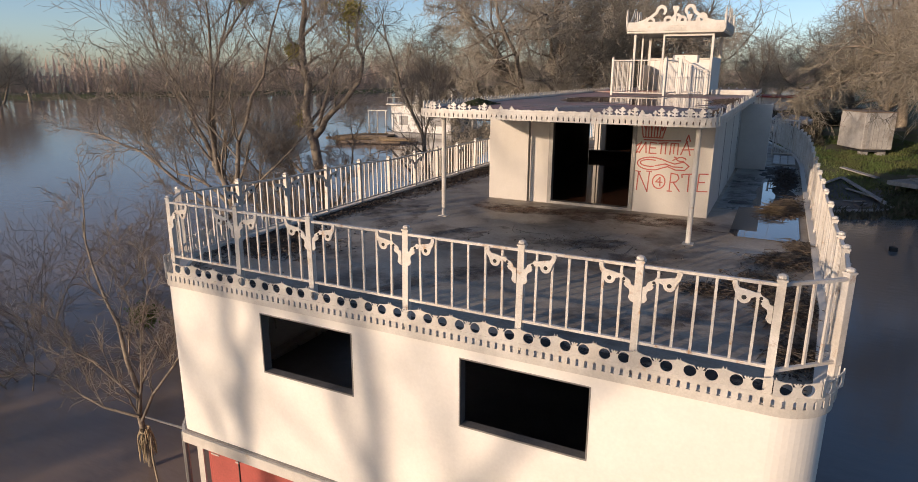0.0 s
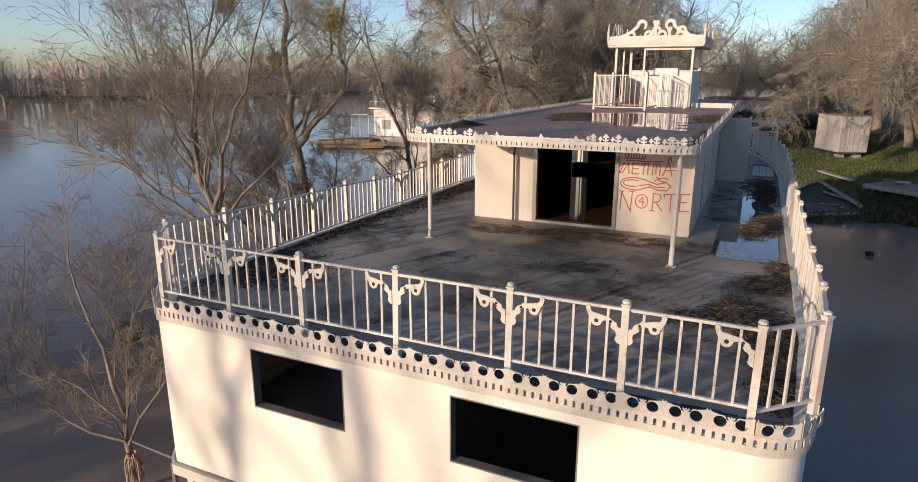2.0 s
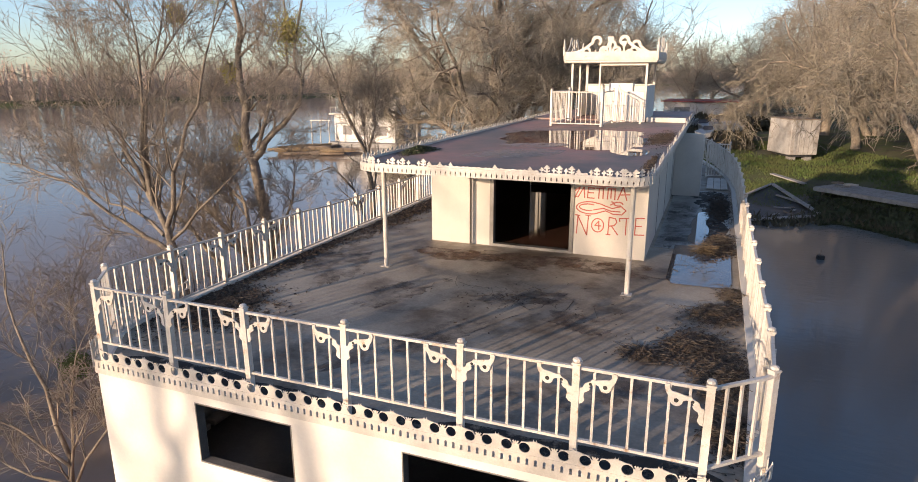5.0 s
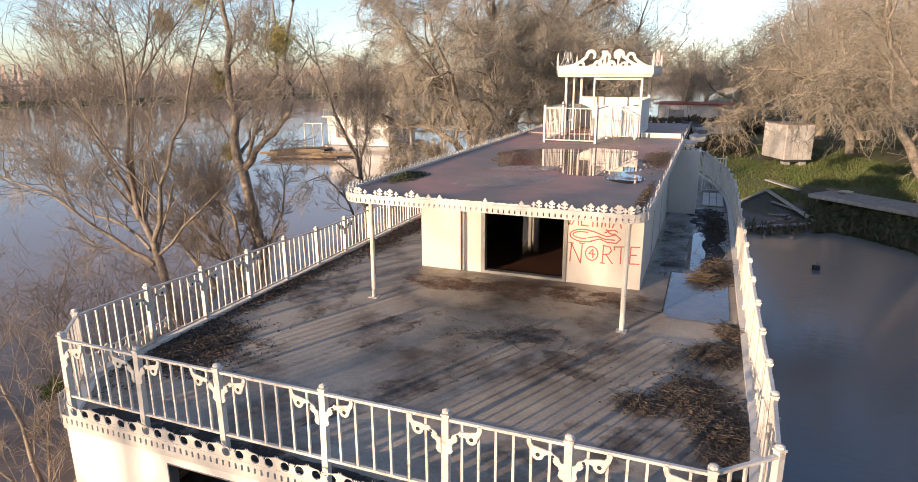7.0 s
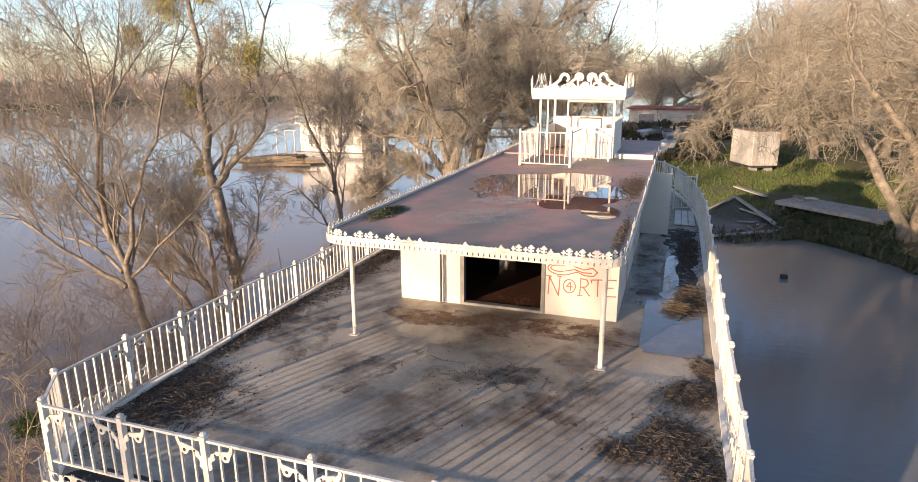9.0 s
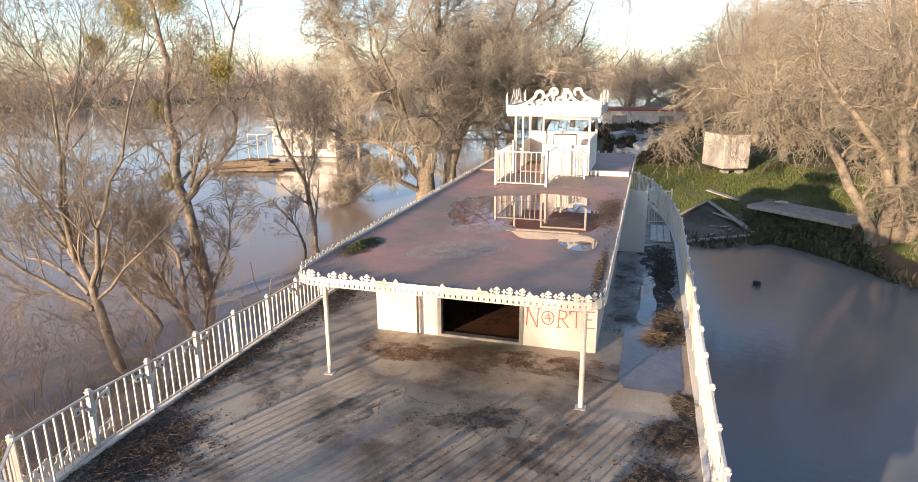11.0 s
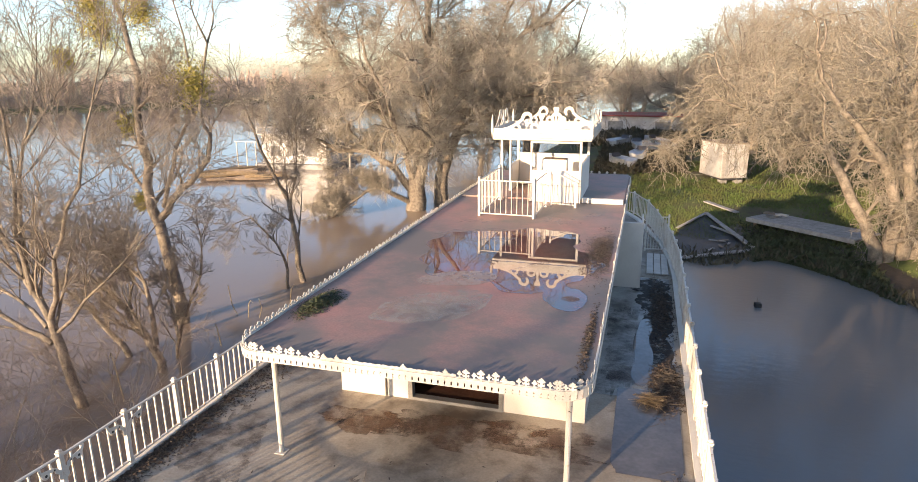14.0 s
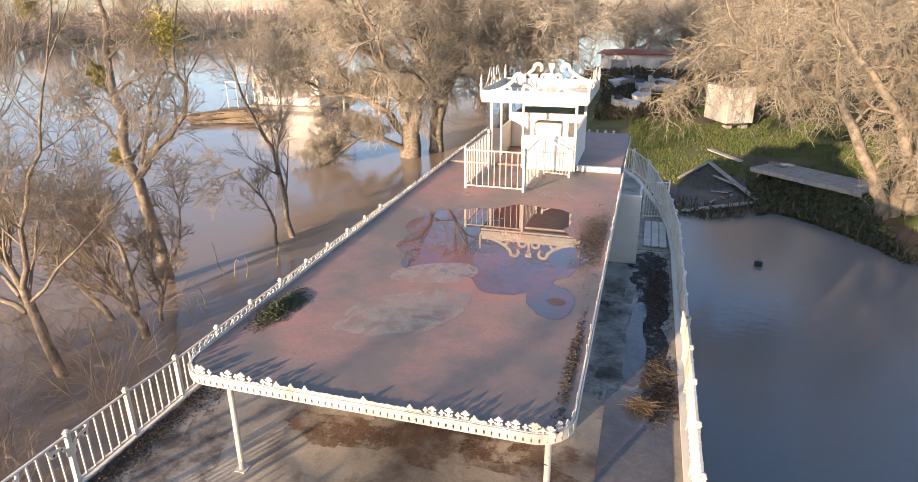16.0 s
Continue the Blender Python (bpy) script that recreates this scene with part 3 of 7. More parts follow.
T_ROOF = cut_mesh("tongue", [(-0.047, 0), (-0.047, -0.055), (-0.040, -0.062), (-0.036, -0.074), (-0.039, -0.125), (0.039, -0.125), (0.033, -0.085), (0.040, -0.062), (0.047, -0.055), (0.047, 0)][::-1], 0.012, M_WHITE)
bm = bmesh.new()
wall_loop(bm, roof_plan(0.016), ROOF - 0.14, ROOF - 0.118, 0.014)
part("fascia_rim", bm, M_WHITE, house, "white rim under the pierced fascia")
place_along(roof_plan(0.014), 0.094, "tongue", T_ROOF, house, ROOF + 0.005, 0.0, lambda p: p.y < 9)


rngc = random.Random(61)


def mirror_outline(half):
    """A closed outline from its right half, bottom to top."""
    return [(x, z) for x, z in half] + [(-x, z) for x, z in reversed(half) if x > 1e-6]


FLOWER = cut_mesh("crest", mirror_outline([(0.015, -0.01), (0.013, 0.012), (0.034, 0.008), (0.050, 0.022), (0.046, 0.044), (0.030, 0.046), (0.034, 0.032), (0.016, 0.040), (0.017, 0.060), (0.046, 0.064), (0.058, 0.082), (0.042, 0.092), (0.028, 0.086), (0.034, 0.112), (0.020, 0.106), (0.010, 0.124), (0.0, 0.128)]), 0.010, M_WHITE)
BUD = cut_mesh("crest", mirror_outline([(0.013, -0.01), (0.011, 0.022), (0.030, 0.030), (0.040, 0.044), (0.026, 0.056), (0.018, 0.052), (0.016, 0.074), (0.0, 0.090)]), 0.010, M_WHITE)
SWAG = cut_mesh("crest", [(-0.055, -0.01), (0.055, -0.01), (0.052, 0.004), (0.030, 0.016), (0.0, 0.008), (-0.030, 0.016), (-0.052, 0.004)], 0.010, M_WHITE)
BROKEN = cut_mesh("crest", [(-0.105, -0.01), (0.105, -0.01), (0.10, 0.022), (0.06, 0.034), (0.03, 0.022), (-0.01, 0.03), (-0.06, 0.018), (-0.10, 0.026)], 0.010, M_WHITE)
# crest along the roof's front: whole to both sides, broken down to single buds in the middle
CZ = ROOF + 0.016
for i in range(24):
    x = 0.06 + 0.2035 * i
    kind = FLOWER if i in (0, 2, 3, 5, 16, 17, 18, 20, 21, 22, 23) else SWAG
    share("crest", kind, house, pose(x + 0.09, RY0 + 0.012, CZ, rngc.uniform(-7, 7)))
    if i in (0, 1, 2, 3, 4, 5, 6, 7, 8, 12, 15, 16, 17, 18, 19, 20, 21, 22, 23):
        share("crest", BUD, house, pose(x, RY0 + 0.014, CZ, rngc.uniform(-7, 7)))
    if 6 <= i <= 15 or i == 19:
        share("crest", BROKEN, house, pose(x + 0.05, RY0 + 0.016, CZ, rngc.uniform(-5, 5)))
for cx, a0 in ((RX0 + 0.45, math.pi), (RX1 - 0.45, 1.5 * math.pi)):
    for i in range(5):
        a = a0 + (i + 0.4) / 5 * math.pi / 2
        share("crest", BUD if i % 2 else FLOWER, house, pose(cx + 0.438 * math.cos(a), RY0 + 0.45 + 0.438 * math.sin(a), CZ, 0, 0, math.degrees(a) + 90))
for i in range(84):
    y = RY0 + 0.55 + i * 0.2035
    if y < RY1 - 0.5:
        share("crest", FLOWER, house, pose(RX0 + 0.012, y, CZ, 0, 0, 90) @ pose(0, 0, 0, rngc.uniform(-9, 9)))
        share("crest", BUD, house, pose(RX0 + 0.014, y + 0.10, CZ, 0, 0, 90) @ pose(0, 0, 0, rngc.uniform(-9, 9)))
        share("crest", BROKEN, house, pose(RX0 + 0.018, y + 0.05, CZ, 0, 0, 90))
        if i % 9 not in (2, 3, 4):
            share("crest", FLOWER if i % 3 else BUD, house, pose(RX1 - 0.012, y, CZ, 0, 0, 90) @ pose(0, 0, 0, rngc.uniform(-9, 9)))
for i in range(15):
    share("crest", FLOWER, house, pose(RX0 + 0.5 + i * 0.3, RY1 - 0.012, CZ))
# raised rear part of the roof behind a white kerb
part("roof", bbox(RX0 + 0.08, RX1 - 0.08, 9.4, RY1 - 0.15, ROOF + 0.004, ROOF + 0.06), M_ROOF, house)
part("kerb", bbox(3.72, RX1 - 0.09, 9.24, 9.395, ROOF + 0.003, ROOF + 0.16, 0.008), M_WHITE, house, "white kerb across the roof")

# porch posts
for x in (-0.01, 4.73):
    p = thing("porch_post", "slim white steel porch post with a small foot plate", "post", x, -2.255, 0, group="porch posts")
    bm = bmesh.new()
    tube(bm, ((0, 0, 0.012), (0, 0, ROOF - 0.102)), 0.045, 12)
    part("shaft", bm, M_WHITE, p)
    part("foot_plate", bbox(-0.09, 0.09, -0.09, 0.09, 0.001, 0.013), M_WHITE, p)

# ---- railings ----


def bracket_outline():
    """Scroll-shaped half of a post bracket, growing to +x, cut from sheet."""
    def arc(cx, cz, r, a0, a1, n):
        return [(cx + r * math.cos(radians(a0 + (a1 - a0) * i / n)), cz + r * math.sin(radians(a0 + (a1 - a0) * i / n))) for i in range(n + 1)]
    top = [(0.0, -0.37), (0.028, -0.36), (0.05, -0.33), (0.04, -0.28), (0.05, -0.245)]
    top += [(0.085, -0.225), (0.10, -0.20), (0.085, -0.185), (0.11, -0.165), (0.15, -0.15), (0.18, -0.165)]
    top += arc(0.235, -0.165, 0.055, 180, 340, 6)
    top += [(0.30, -0.14), (0.325, -0.10), (0.34, -0.05), (0.335, -0.02), (0.30, -0.02), (0.295, -0.06), (0.275, -0.085)]
    top += [(0.235, -0.09), (0.19, -0.10), (0.15, -0.11), (0.115, -0.105), (0.10, -0.13), (0.07, -0.145), (0.045, -0.16), (0.03, -0.20), (0.0, -0.21)]
    return top


def hole_bracket():
    me = bpy.data.meshes.new("bracket")
    bm = plate(bmesh.new(), bracket_outline(), 0.014)
    # flat dark discs on both faces paint in the shade of the drilled eyes
    for cx, cz, r in ((0.235, -0.165, 0.022), (0.10, -0.155, 0.016)):
        for y in (-0.0075, 0.0075):
            c = bm.verts.new((cx, y, cz))
            ring = [bm.verts.new((cx + r * math.cos(a), y, cz + r * math.sin(a))) for a in (2 * math.pi * i / 8 for i in range(8))]
            for i in range(8):
                f = bm.faces.new((c, ring[i], ring[(i + 1) % 8]))
                f.material_index = 1
    bm.to_mesh(me)
    bm.free()
    me.materials.append(M_RAIL)
    me.materials.append(M_RUBBER)
    return me


BRACKET = hole_bracket()


def prism_mesh(name, w, h, mat, k=4, knob=0.0):
    me = bpy.data.meshes.new(name)
    bm = bmesh.new()
    if k == 4:
        box(bm, -w / 2, w / 2, -w / 2, w / 2, 0, h)
    else:
        tube(bm, ((0, 0, 0), (0, 0, h)), w / 2, k)
    if knob:
        box(bm, -w * 0.62, w * 0.62, -w * 0.62, w * 0.62, h, h + 0.018)
        tube(bm, ((0, 0, h + 0.018), (0, 0, h + 0.03), (0, 0, h + 0.05), (0, 0, h + 0.062)), (0.4 * w, 0.62 * w, 0.55 * w, 0.15 * w), 8)
    bm.to_mesh(me)
    bm.free()
    me.materials.append(mat)
    return me


def railing(pts, name, label, spacing, n_bal, z_low, heights, brackets="both", group="deck railings", posts=None):
    """A run of railing along plan points: posts at the points, bars between them."""
    r = thing(name, label, "railing", group=group, kind="structure")
    rng = random.Random(len(pts) * 7)
    for i, (x, y) in enumerate(pts):
        h = heights[i]
        xa, ya = pts[max(i - 1, 0)]
        xb, yb = pts[min(i + 1, len(pts) - 1)]
        ang = math.atan2(yb - ya, xb - xa)
        if posts is None or posts[i]:
            me = prism_mesh("post", 0.07, h + 0.01, M_RAIL, 4, 1)
            share("post", me, r, pose(x, y, 0, rng.uniform(-0.8, 0.8), rng.uniform(-0.8, 0.8), math.degrees(ang)))
        if brackets and (posts is None or posts[i]):
            for s in (1, -1):
                if (i == 0 and s == -1) or (i == len(pts) - 1 and s == 1):
                    continue
                if brackets == "some" and rng.random() < 0.55:
                    continue
                m = pose(x, y, h - 0.01, 0, 0, math.degrees(ang)) @ Matrix.Translation((s * 0.036, -0.024, 0)) @ Matrix.Diagonal((s, 1, 1, 1))
                share("bracket", BRACKET, r, m)
    for i in range(len(pts) - 1):
        a, b = Vector((*pts[i], heights[i])), Vector((*pts[i + 1], heights[i + 1]))
        d = (b - a)
        flat = Vector((d.x, d.y, 0)).normalized()
        side = Vector((-flat.y, flat.x, 0))
        for dz, tag in ((-0.03, "top_rail"), (None, "bottom_rail")):
            za, zb = (a.z + dz, b.z + dz) if dz is not None else (z_low, z_low)
            bm = bmesh.new()
            vs = []
            for p, z in ((a, za), (b, zb)):
                for sx, sz in ((-0.018, -0.014), (0.018, -0.014), (0.018, 0.014), (-0.018, 0.014)):
                    vs.append(bm.verts.new((p.x + side.x * sx, p.y + side.y * sx, z + sz)))
            for k in range(4):
                bm.faces.new((vs[k], vs[(k + 1) % 4], vs[4 + (k + 1) % 4], vs[4 + k]))
            bm.faces.new(vs[3::-1])
            bm.faces.new(vs[4:])
            part(tag, bm, M_RAIL, r)
        length = Vector((d.x, d.y)).length
        count = n_bal if n_bal else max(1, round(length / spacing) - 1)
        for k in range(count):
            f = (k + 1) / (count + 1)
            p = a + d * f
            me = BAR.get(round(p.z - 0.045 - z_low, 2))
            if me is None:
                me = prism_mesh("bar", 0.024, round(p.z - 0.045 - z_low, 2), M_RAIL, 4)
                BAR[round(p.z - 0.045 - z_low, 2)] = me
            share("bar", me, r, pose(p.x, p.y, z_low, rng.uniform(-0.5, 0.5), rng.uniform(-0.5, 0.5), math.degrees(math.atan2(d.y, d.x))))
    return r


BAR = {}
FY = -7.69
front_pts = [(-1.30, FY), (-0.09, FY), (1.10, FY), (2.41, FY), (3.76, FY), (4.93, FY), (6.09, FY)]
railing(front_pts, "bow_railing", "white bow railing with scrolled brackets and rust stains", 0.167, 6, 0.37, [1.15] * 7)
railing([(6.09, FY), (6.62, -7.20)], "corner_railing", "short white corner railing", 0.15, 3, 0.33, [1.15, 1.14], None, posts=[0, 1])
railing([(-1.30, FY), (-1.95, -6.98)], "corner_railing", "short white corner railing", 0.15, 4, 0.30, [1.15, 1.10], None, posts=[0, 1])
left_pts = [(-1.95, -6.98), (-2.17, -5.60)] + [(-2.17, -4.43 + 1.17 * i) for i in range(12)] + [(-2.0, 10.6), (-1.8, 12.2), (-1.35, 14.2), (-0.8, 16.2), (0.2, 18.2)]
railing(left_pts, "side_railing", "long white side railing over the flooded river, some posts rusty", 0.165, 0, 0.10, [1.10, 1.0, 0.95, 0.95, 0.93] + [0.86] * (len(left_pts) - 5), "some", posts=[0] + [1] * (len(left_pts) - 1))
right_pts = [(6.62, -7.20), (6.68, -6.06), (6.70, -5.04)] + [(6.70, -4.0 + 1.15 * i) for i in range(12)] + [(6.62, 9.9), (6.55, 11.0), (6.38, 12.6), (6.1, 14.4), (5.8, 16.2), (5.2, 18.0), (4.2, 19.3)]
railing(right_pts, "side_railing", "long white side railing seen along its bars, over the backwater", 0.165, 0, 0.10, [1.14, 1.08, 1.0] + [0.97] * (len(right_pts) - 3), "some", posts=[0] + [1] * (len(right_pts) - 1))

# pierced skirt round the deck's edge


def skirt_tile(w):
    """A length of skirt with two round holes; its upper edge swells between the pairs and dips between the two."""
    me = bpy.data.meshes.new("skirt_tile")
    bm = bmesh.new()

    def top(x):
        u = abs(x) / (w / 2)
        return 0.092 + 0.040 * min(1.0, max(0.0, (u - 0.10) / 0.16)) + 0.024 * max(0.0, math.sin(math.pi * (u - 0.45) / 1.1)) ** 2
    c = w * 0.235
    ring_plate(bm, 0.0, w / 2, 0.0, top, c, 0.070, 0.055, 0.012, 20)
    ring_plate(bm, -w / 2, 0.0, 0.0, top, -c, 0.070, 0.055, 0.012, 20)
    for sx in (-1, 1):
        plate(bm, [(sx * 0.012, 0.088), (sx * 0.034, 0.120), (sx * 0.022, 0.128), (sx * 0.004, 0.104)][::sx], 0.01)
        plate(bm, [(sx * (w / 2 - 0.022), 0.148), (sx * (w / 2 - 0.006), 0.148), (sx * (w / 2 - 0.014), 0.176)][::sx], 0.01)
    plate(bm, [(-0.006, 0.09), (0.006, 0.09), (0.008, 0.118), (0.0, 0.132), (-0.008, 0.118)], 0.01)
    bm.to_mesh(me)
    bm.free()
    me.materials.append(M_WHITE)
    return me


skirt = thing("deck_skirt", "white sheet-metal skirt pierced with round holes and hanging tongues", "trim", kind="structure")
TILE = skirt_tile(0.386)
skirt_line = deck_outline(-0.035)
place_along(skirt_line, 0.386, "skirt_tile", TILE, skirt, 0.175, 0.0, lambda p: p.y < -5.3 or (p.x > 3 and p.y < 6), 300)
place_along(skirt_line, 0.086, "tongue", tongue_mesh(0.086, 0.125), skirt, 0.176, 0.004, lambda p: p.y < -5.5, 300)
bm = bmesh.new()
wall_loop(bm, deck_outline(-0.03), -0.03, 0.055, 0.12)
part("edge_strip", bm, M_WHITE, skirt, "white strip along the deck's edge")

# ---- wheelhouse on the roof ----
wh = thing("wheelhouse", "white open wheelhouse with a scrolled crest on its flat canopy", "wheelhouse", 0, 0, 0)
Z0 = ROOF + 0.004
WY0, WY1 = 9.2, 11.9
for x, y, t in ((1.18, WY0, 0.075), (2.12, WY0, 0.06), (3.64, WY0, 0.075), (1.18, WY1, 0.09), (3.64, WY1, 0.09), (1.18, 10.5, 0.06)):
    part("post", bbox(x - t / 2, x + t / 2, y - t / 2, y + t / 2, Z0 + 0.06 if y > 9.4 else Z0, 4.10, 0.006), M_WHITE, wh)
part("front_wall", bbox(2.155, 3.60, WY0 - 0.03, WY0 + 0.03, Z0, 3.16), M_WALL, wh)
part("right_wall", bbox(3.62, 3.68, WY0 + 0.04, WY1 - 0.05, Z0 + 0.06, 3.34), M_WALL, wh)
part("back_wall", bbox(1.23, 3.59, WY1 - 0.03, WY1 + 0.03, Z0 + 0.06, 3.30), M_WALL, wh)
part("left_wall", bbox(1.15, 1.21, 10.54, WY1 - 0.05, Z0 + 0.06, 3.1), M_WALL, wh)
part("sill", bbox(1.23, 3.59, WY1 - 0.06, WY1 + 0.06, 3.305, 3.36), M_WHITE, wh)
part("console", bbox(2.35, 3.15, 9.75, 10.25, Z0 + 0.06, 3.42, 0.012), M_WALL, wh, "white steering console box")
part("console_top", bbox(2.40, 3.10, 9.80, 10.20, 3.425, 3.435), M_WOOD, wh, "brown open top of the console")
part("beam", bbox(2.15, 3.60, WY0 - 0.03, WY0 + 0.03, 4.0, 4.10), M_WHITE, wh)
part("canopy", bbox(0.93, 3.96, WY0 - 0.22, WY1 + 0.22, 4.10, 4.16), M_WHITE, wh, "flat white canopy")
part("canopy_ceiling", bbox(0.97, 3.92, WY0 - 0.18, WY1 + 0.18, 4.085, 4.098), M_GREY, wh)
bm = bmesh.new()
cp = [(0.92, WY0 - 0.24), (3.97, WY0 - 0.24), (3.97, WY1 + 0.24), (0.92, WY1 + 0.24)]
for (xa, ya), (xb, yb) in zip(cp, cp[1:] + cp[:1]):
    box(bm, min(xa, xb) - 0.015, max(xa, xb) + 0.015, min(ya, yb) - 0.015, max(ya, yb) + 0.015, 4.17, 4.31)
part("cornice", bm, M_WHITE, wh)
place_along(cp, 0.11, "tongue", tongue_mesh(0.11, 0.14), wh, 4.30, 0.024)


def arc(cx, cz, r, a0, a1, n):
    return [(cx + r * math.cos(radians(a0 + (a1 - a0) * i / n)), cz + r * math.sin(radians(a0 + (a1 - a0) * i / n))) for i in range(n + 1)]


def crest_sheet(half):
    """The scrolled crest of one canopy side: swept C-scrolls rising to the middle, a finial, pickets below."""
    bm = bmesh.new()
    y = 0.0

    def ribbon(points, w):
        n = len(points)
        left, right = [], []
        for i in range(n):
            a, b = Vector(points[max(i - 1, 0)]), Vector(points[min(i + 1, n - 1)])
            t = (b - a).normalized()
            ww = w * (0.55 + 0.45 * math.sin(math.pi * (i + 0.5) / n))
            p = Vector(points[i])
            left.append((p.x - t.y * ww, p.y + t.x * ww))
            right.append((p.x + t.y * ww, p.y - t.x * ww))
        for i in range(n - 1):
            plate(bm, [left[i], left[i + 1], right[i + 1], right[i]], 0.02)
    for s in (1, -1):
        # long sweep from the corner up to the middle, ending in a curl
        pts = [(s * x, z) for x, z in [(half - 0.08, 0.05), (half - 0.28, 0.10), (half - 0.5, 0.16), (half - 0.72, 0.27), (half - 0.9, 0.42)]]
        curl = [(s * x, z) for x, z in arc(half * 0.30, 0.46, 0.13, 10, 235, 9)]
        ribbon(pts + curl, 0.052)
        ribbon([(s * x, z) for x, z in arc(half * 0.52, 0.14, 0.11, -30, 250, 9)], 0.042)
        ribbon([(s * x, z) for x, z in arc(half * 0.14, 0.15, 0.12, -40, 200, 8)], 0.042)
        ribbon([(s * x, z) for x, z in arc(half * 0.80, 0.07, 0.06, -20, 230, 7)], 0.022)
        for k in range(7):
            x = s * (0.1 + k * (half - 0.2) / 7)
            h = 0.30 - 0.032 * k
            plate(bm, [(x - 0.014, 0), (x + 0.014, 0), (x + 0.014, h * 0.7), (x, h * 0.85), (x - 0.014, h * 0.7)], 0.014)
    plate(bm, [(-0.04, 0), (0.04, 0), (0.05, 0.14), (0.03, 0.3), (0.05, 0.42), (0.09, 0.5), (0.10, 0.6), (-0.10, 0.6), (-0.09, 0.5), (-0.05, 0.42), (-0.03, 0.3), (-0.05, 0.14)], 0.022)
    plate(bm, [(-half, 0), (half, 0), (half, 0.13), (-half, 0.13)], 0.018)
    me = bpy.data.meshes.new("crest")
    bm.to_mesh(me)
    bm.free()
    me.materials.append(M_WHITE)
    return me


hx, hy = (3.97 - 0.92) / 2, (WY1 - WY0 + 0.48) / 2
cf, cs = crest_sheet(hx - 0.04), crest_sheet(hy - 0.04)
mx, my = (3.97 + 0.92) / 2, (WY0 + WY1) / 2
share("crest", cf, wh, pose(mx, WY0 - 0.24, 4.312))
share("crest", cf, wh, pose(mx, WY1 + 0.24, 4.312))
share("crest", cs, wh, pose(0.92, my, 4.312, 0, 0, 90))
share("crest", cs, wh, pose(3.97, my, 4.312, 0, 0, 90))
me = bpy.data.meshes.new("spike")
bm = tube(bmesh.new(), ((0, 0, 0), (0, 0, 0.22), (0, 0, 0.26), (0, 0, 0.30), (0, 0, 0.42), (0, 0, 0.55)), (0.04, 0.04, 0.06, 0.04, 0.03, 0.008), 8)
bm.to_mesh(me)
bm.free()
me.materials.append(M_WHITE)
for x, y in cp + [(0.92, my), (3.97, my)]:
    share("spike", me, wh, pose(x, y, 4.312))

# stair-head railing in front of the wheelhouse


def light_railing(name, label, a, b, h0, h1, n, z=Z0):
    r = thing(name, label, "railing", group="wheelhouse railings")
    a, b = Vector((*a, z)), Vector((*b, z))
    for p, h in ((a, h0), (b, h1)):
        bm = bmesh.new()
        box(bm, -0.03, 0.03, -0.03, 0.03, 0, h + 0.04)
        tube(bm, ((0, 0, h + 0.04), (0, 0, h + 0.065), (0, 0, h + 0.085)), (0.02, 0.035, 0.008), 8)
        o = part("post", bm, M_RAIL, r)
        o.location = p
    for f0, f1, tag in ((h0, h1, "top_rail"), (0.10, 0.10, "bottom_rail")):
        bm = bmesh.new()
        tube(bm, (a + Vector((0, 0, f0 - 0.02)), b + Vector((0, 0, f1 - 0.02))), 0.02, 6)
        part(tag, bm, M_RAIL, r)
    for k in range(n):
        f = (k + 1) / (n + 1)
        p = a.lerp(b, f)
        bm = tube(bmesh.new(), (p + Vector((0, 0, 0.1)), p + Vector((0, 0, h0 + (h1 - h0) * f - 0.03))), 0.011, 5)
        part("bar", bm, M_RAIL, r)
    return r


light_railing("stair_railing", "white picket railing on the red roof before the wheelhouse", (1.08, 6.72), (2.64, 6.70), 1.05, 1.05, 9)
light_railing("stair_railing", "white picket railing on the red roof beside the wheelhouse", (1.08, 6.78), (1.12, 9.1), 1.05, 1.05, 13)
light_railing("stair_railing", "white picket railing along the stair head", (2.66, 6.78), (2.72, 8.4), 1.05, 1.05, 8)
light_railing("gate", "sloped white picket gate swung against the wheelhouse", (2.86, 8.62), (3.60, 8.45), 1.12, 0.72, 7)

# ---- side passage: bulkhead, gate and boards ----
part("bulkhead", bbox(4.80, 5.62, 7.86, 7.94, 0.0, 1.95, 0.008), M_PANEL, house, "white standing bulkhead panel")
part("bulkhead_side", bbox(5.56, 5.615, 7.945, 9.2, 0.0, 1.93), M_PANEL, house)
light_railing("gate", "white picket gate across the side passage", (5.72, 12.0), (6.46, 12.15), 1.25, 1.25, 7, 0.0)
bd = thing("board_ramp", "three white boards laid as a ramp in the passage", "ramp", 0, 0, 0)
for i in range(3):
    bm = bbox(5.80 + i * 0.225, 6.00 + i * 0.225, 9.3, 11.6, 0.012, 0.05, 0.006)
    part("board", bm, M_WHITE, bd)
bm = bmesh.new()
for y in (9.5, 11.3):
    box(bm, 5.80, 6.45, y, y + 0.06, 0.0, 0.011)
part("batten", bm, M_WHITE, bd)

# ---- puddles, stains and litter ----


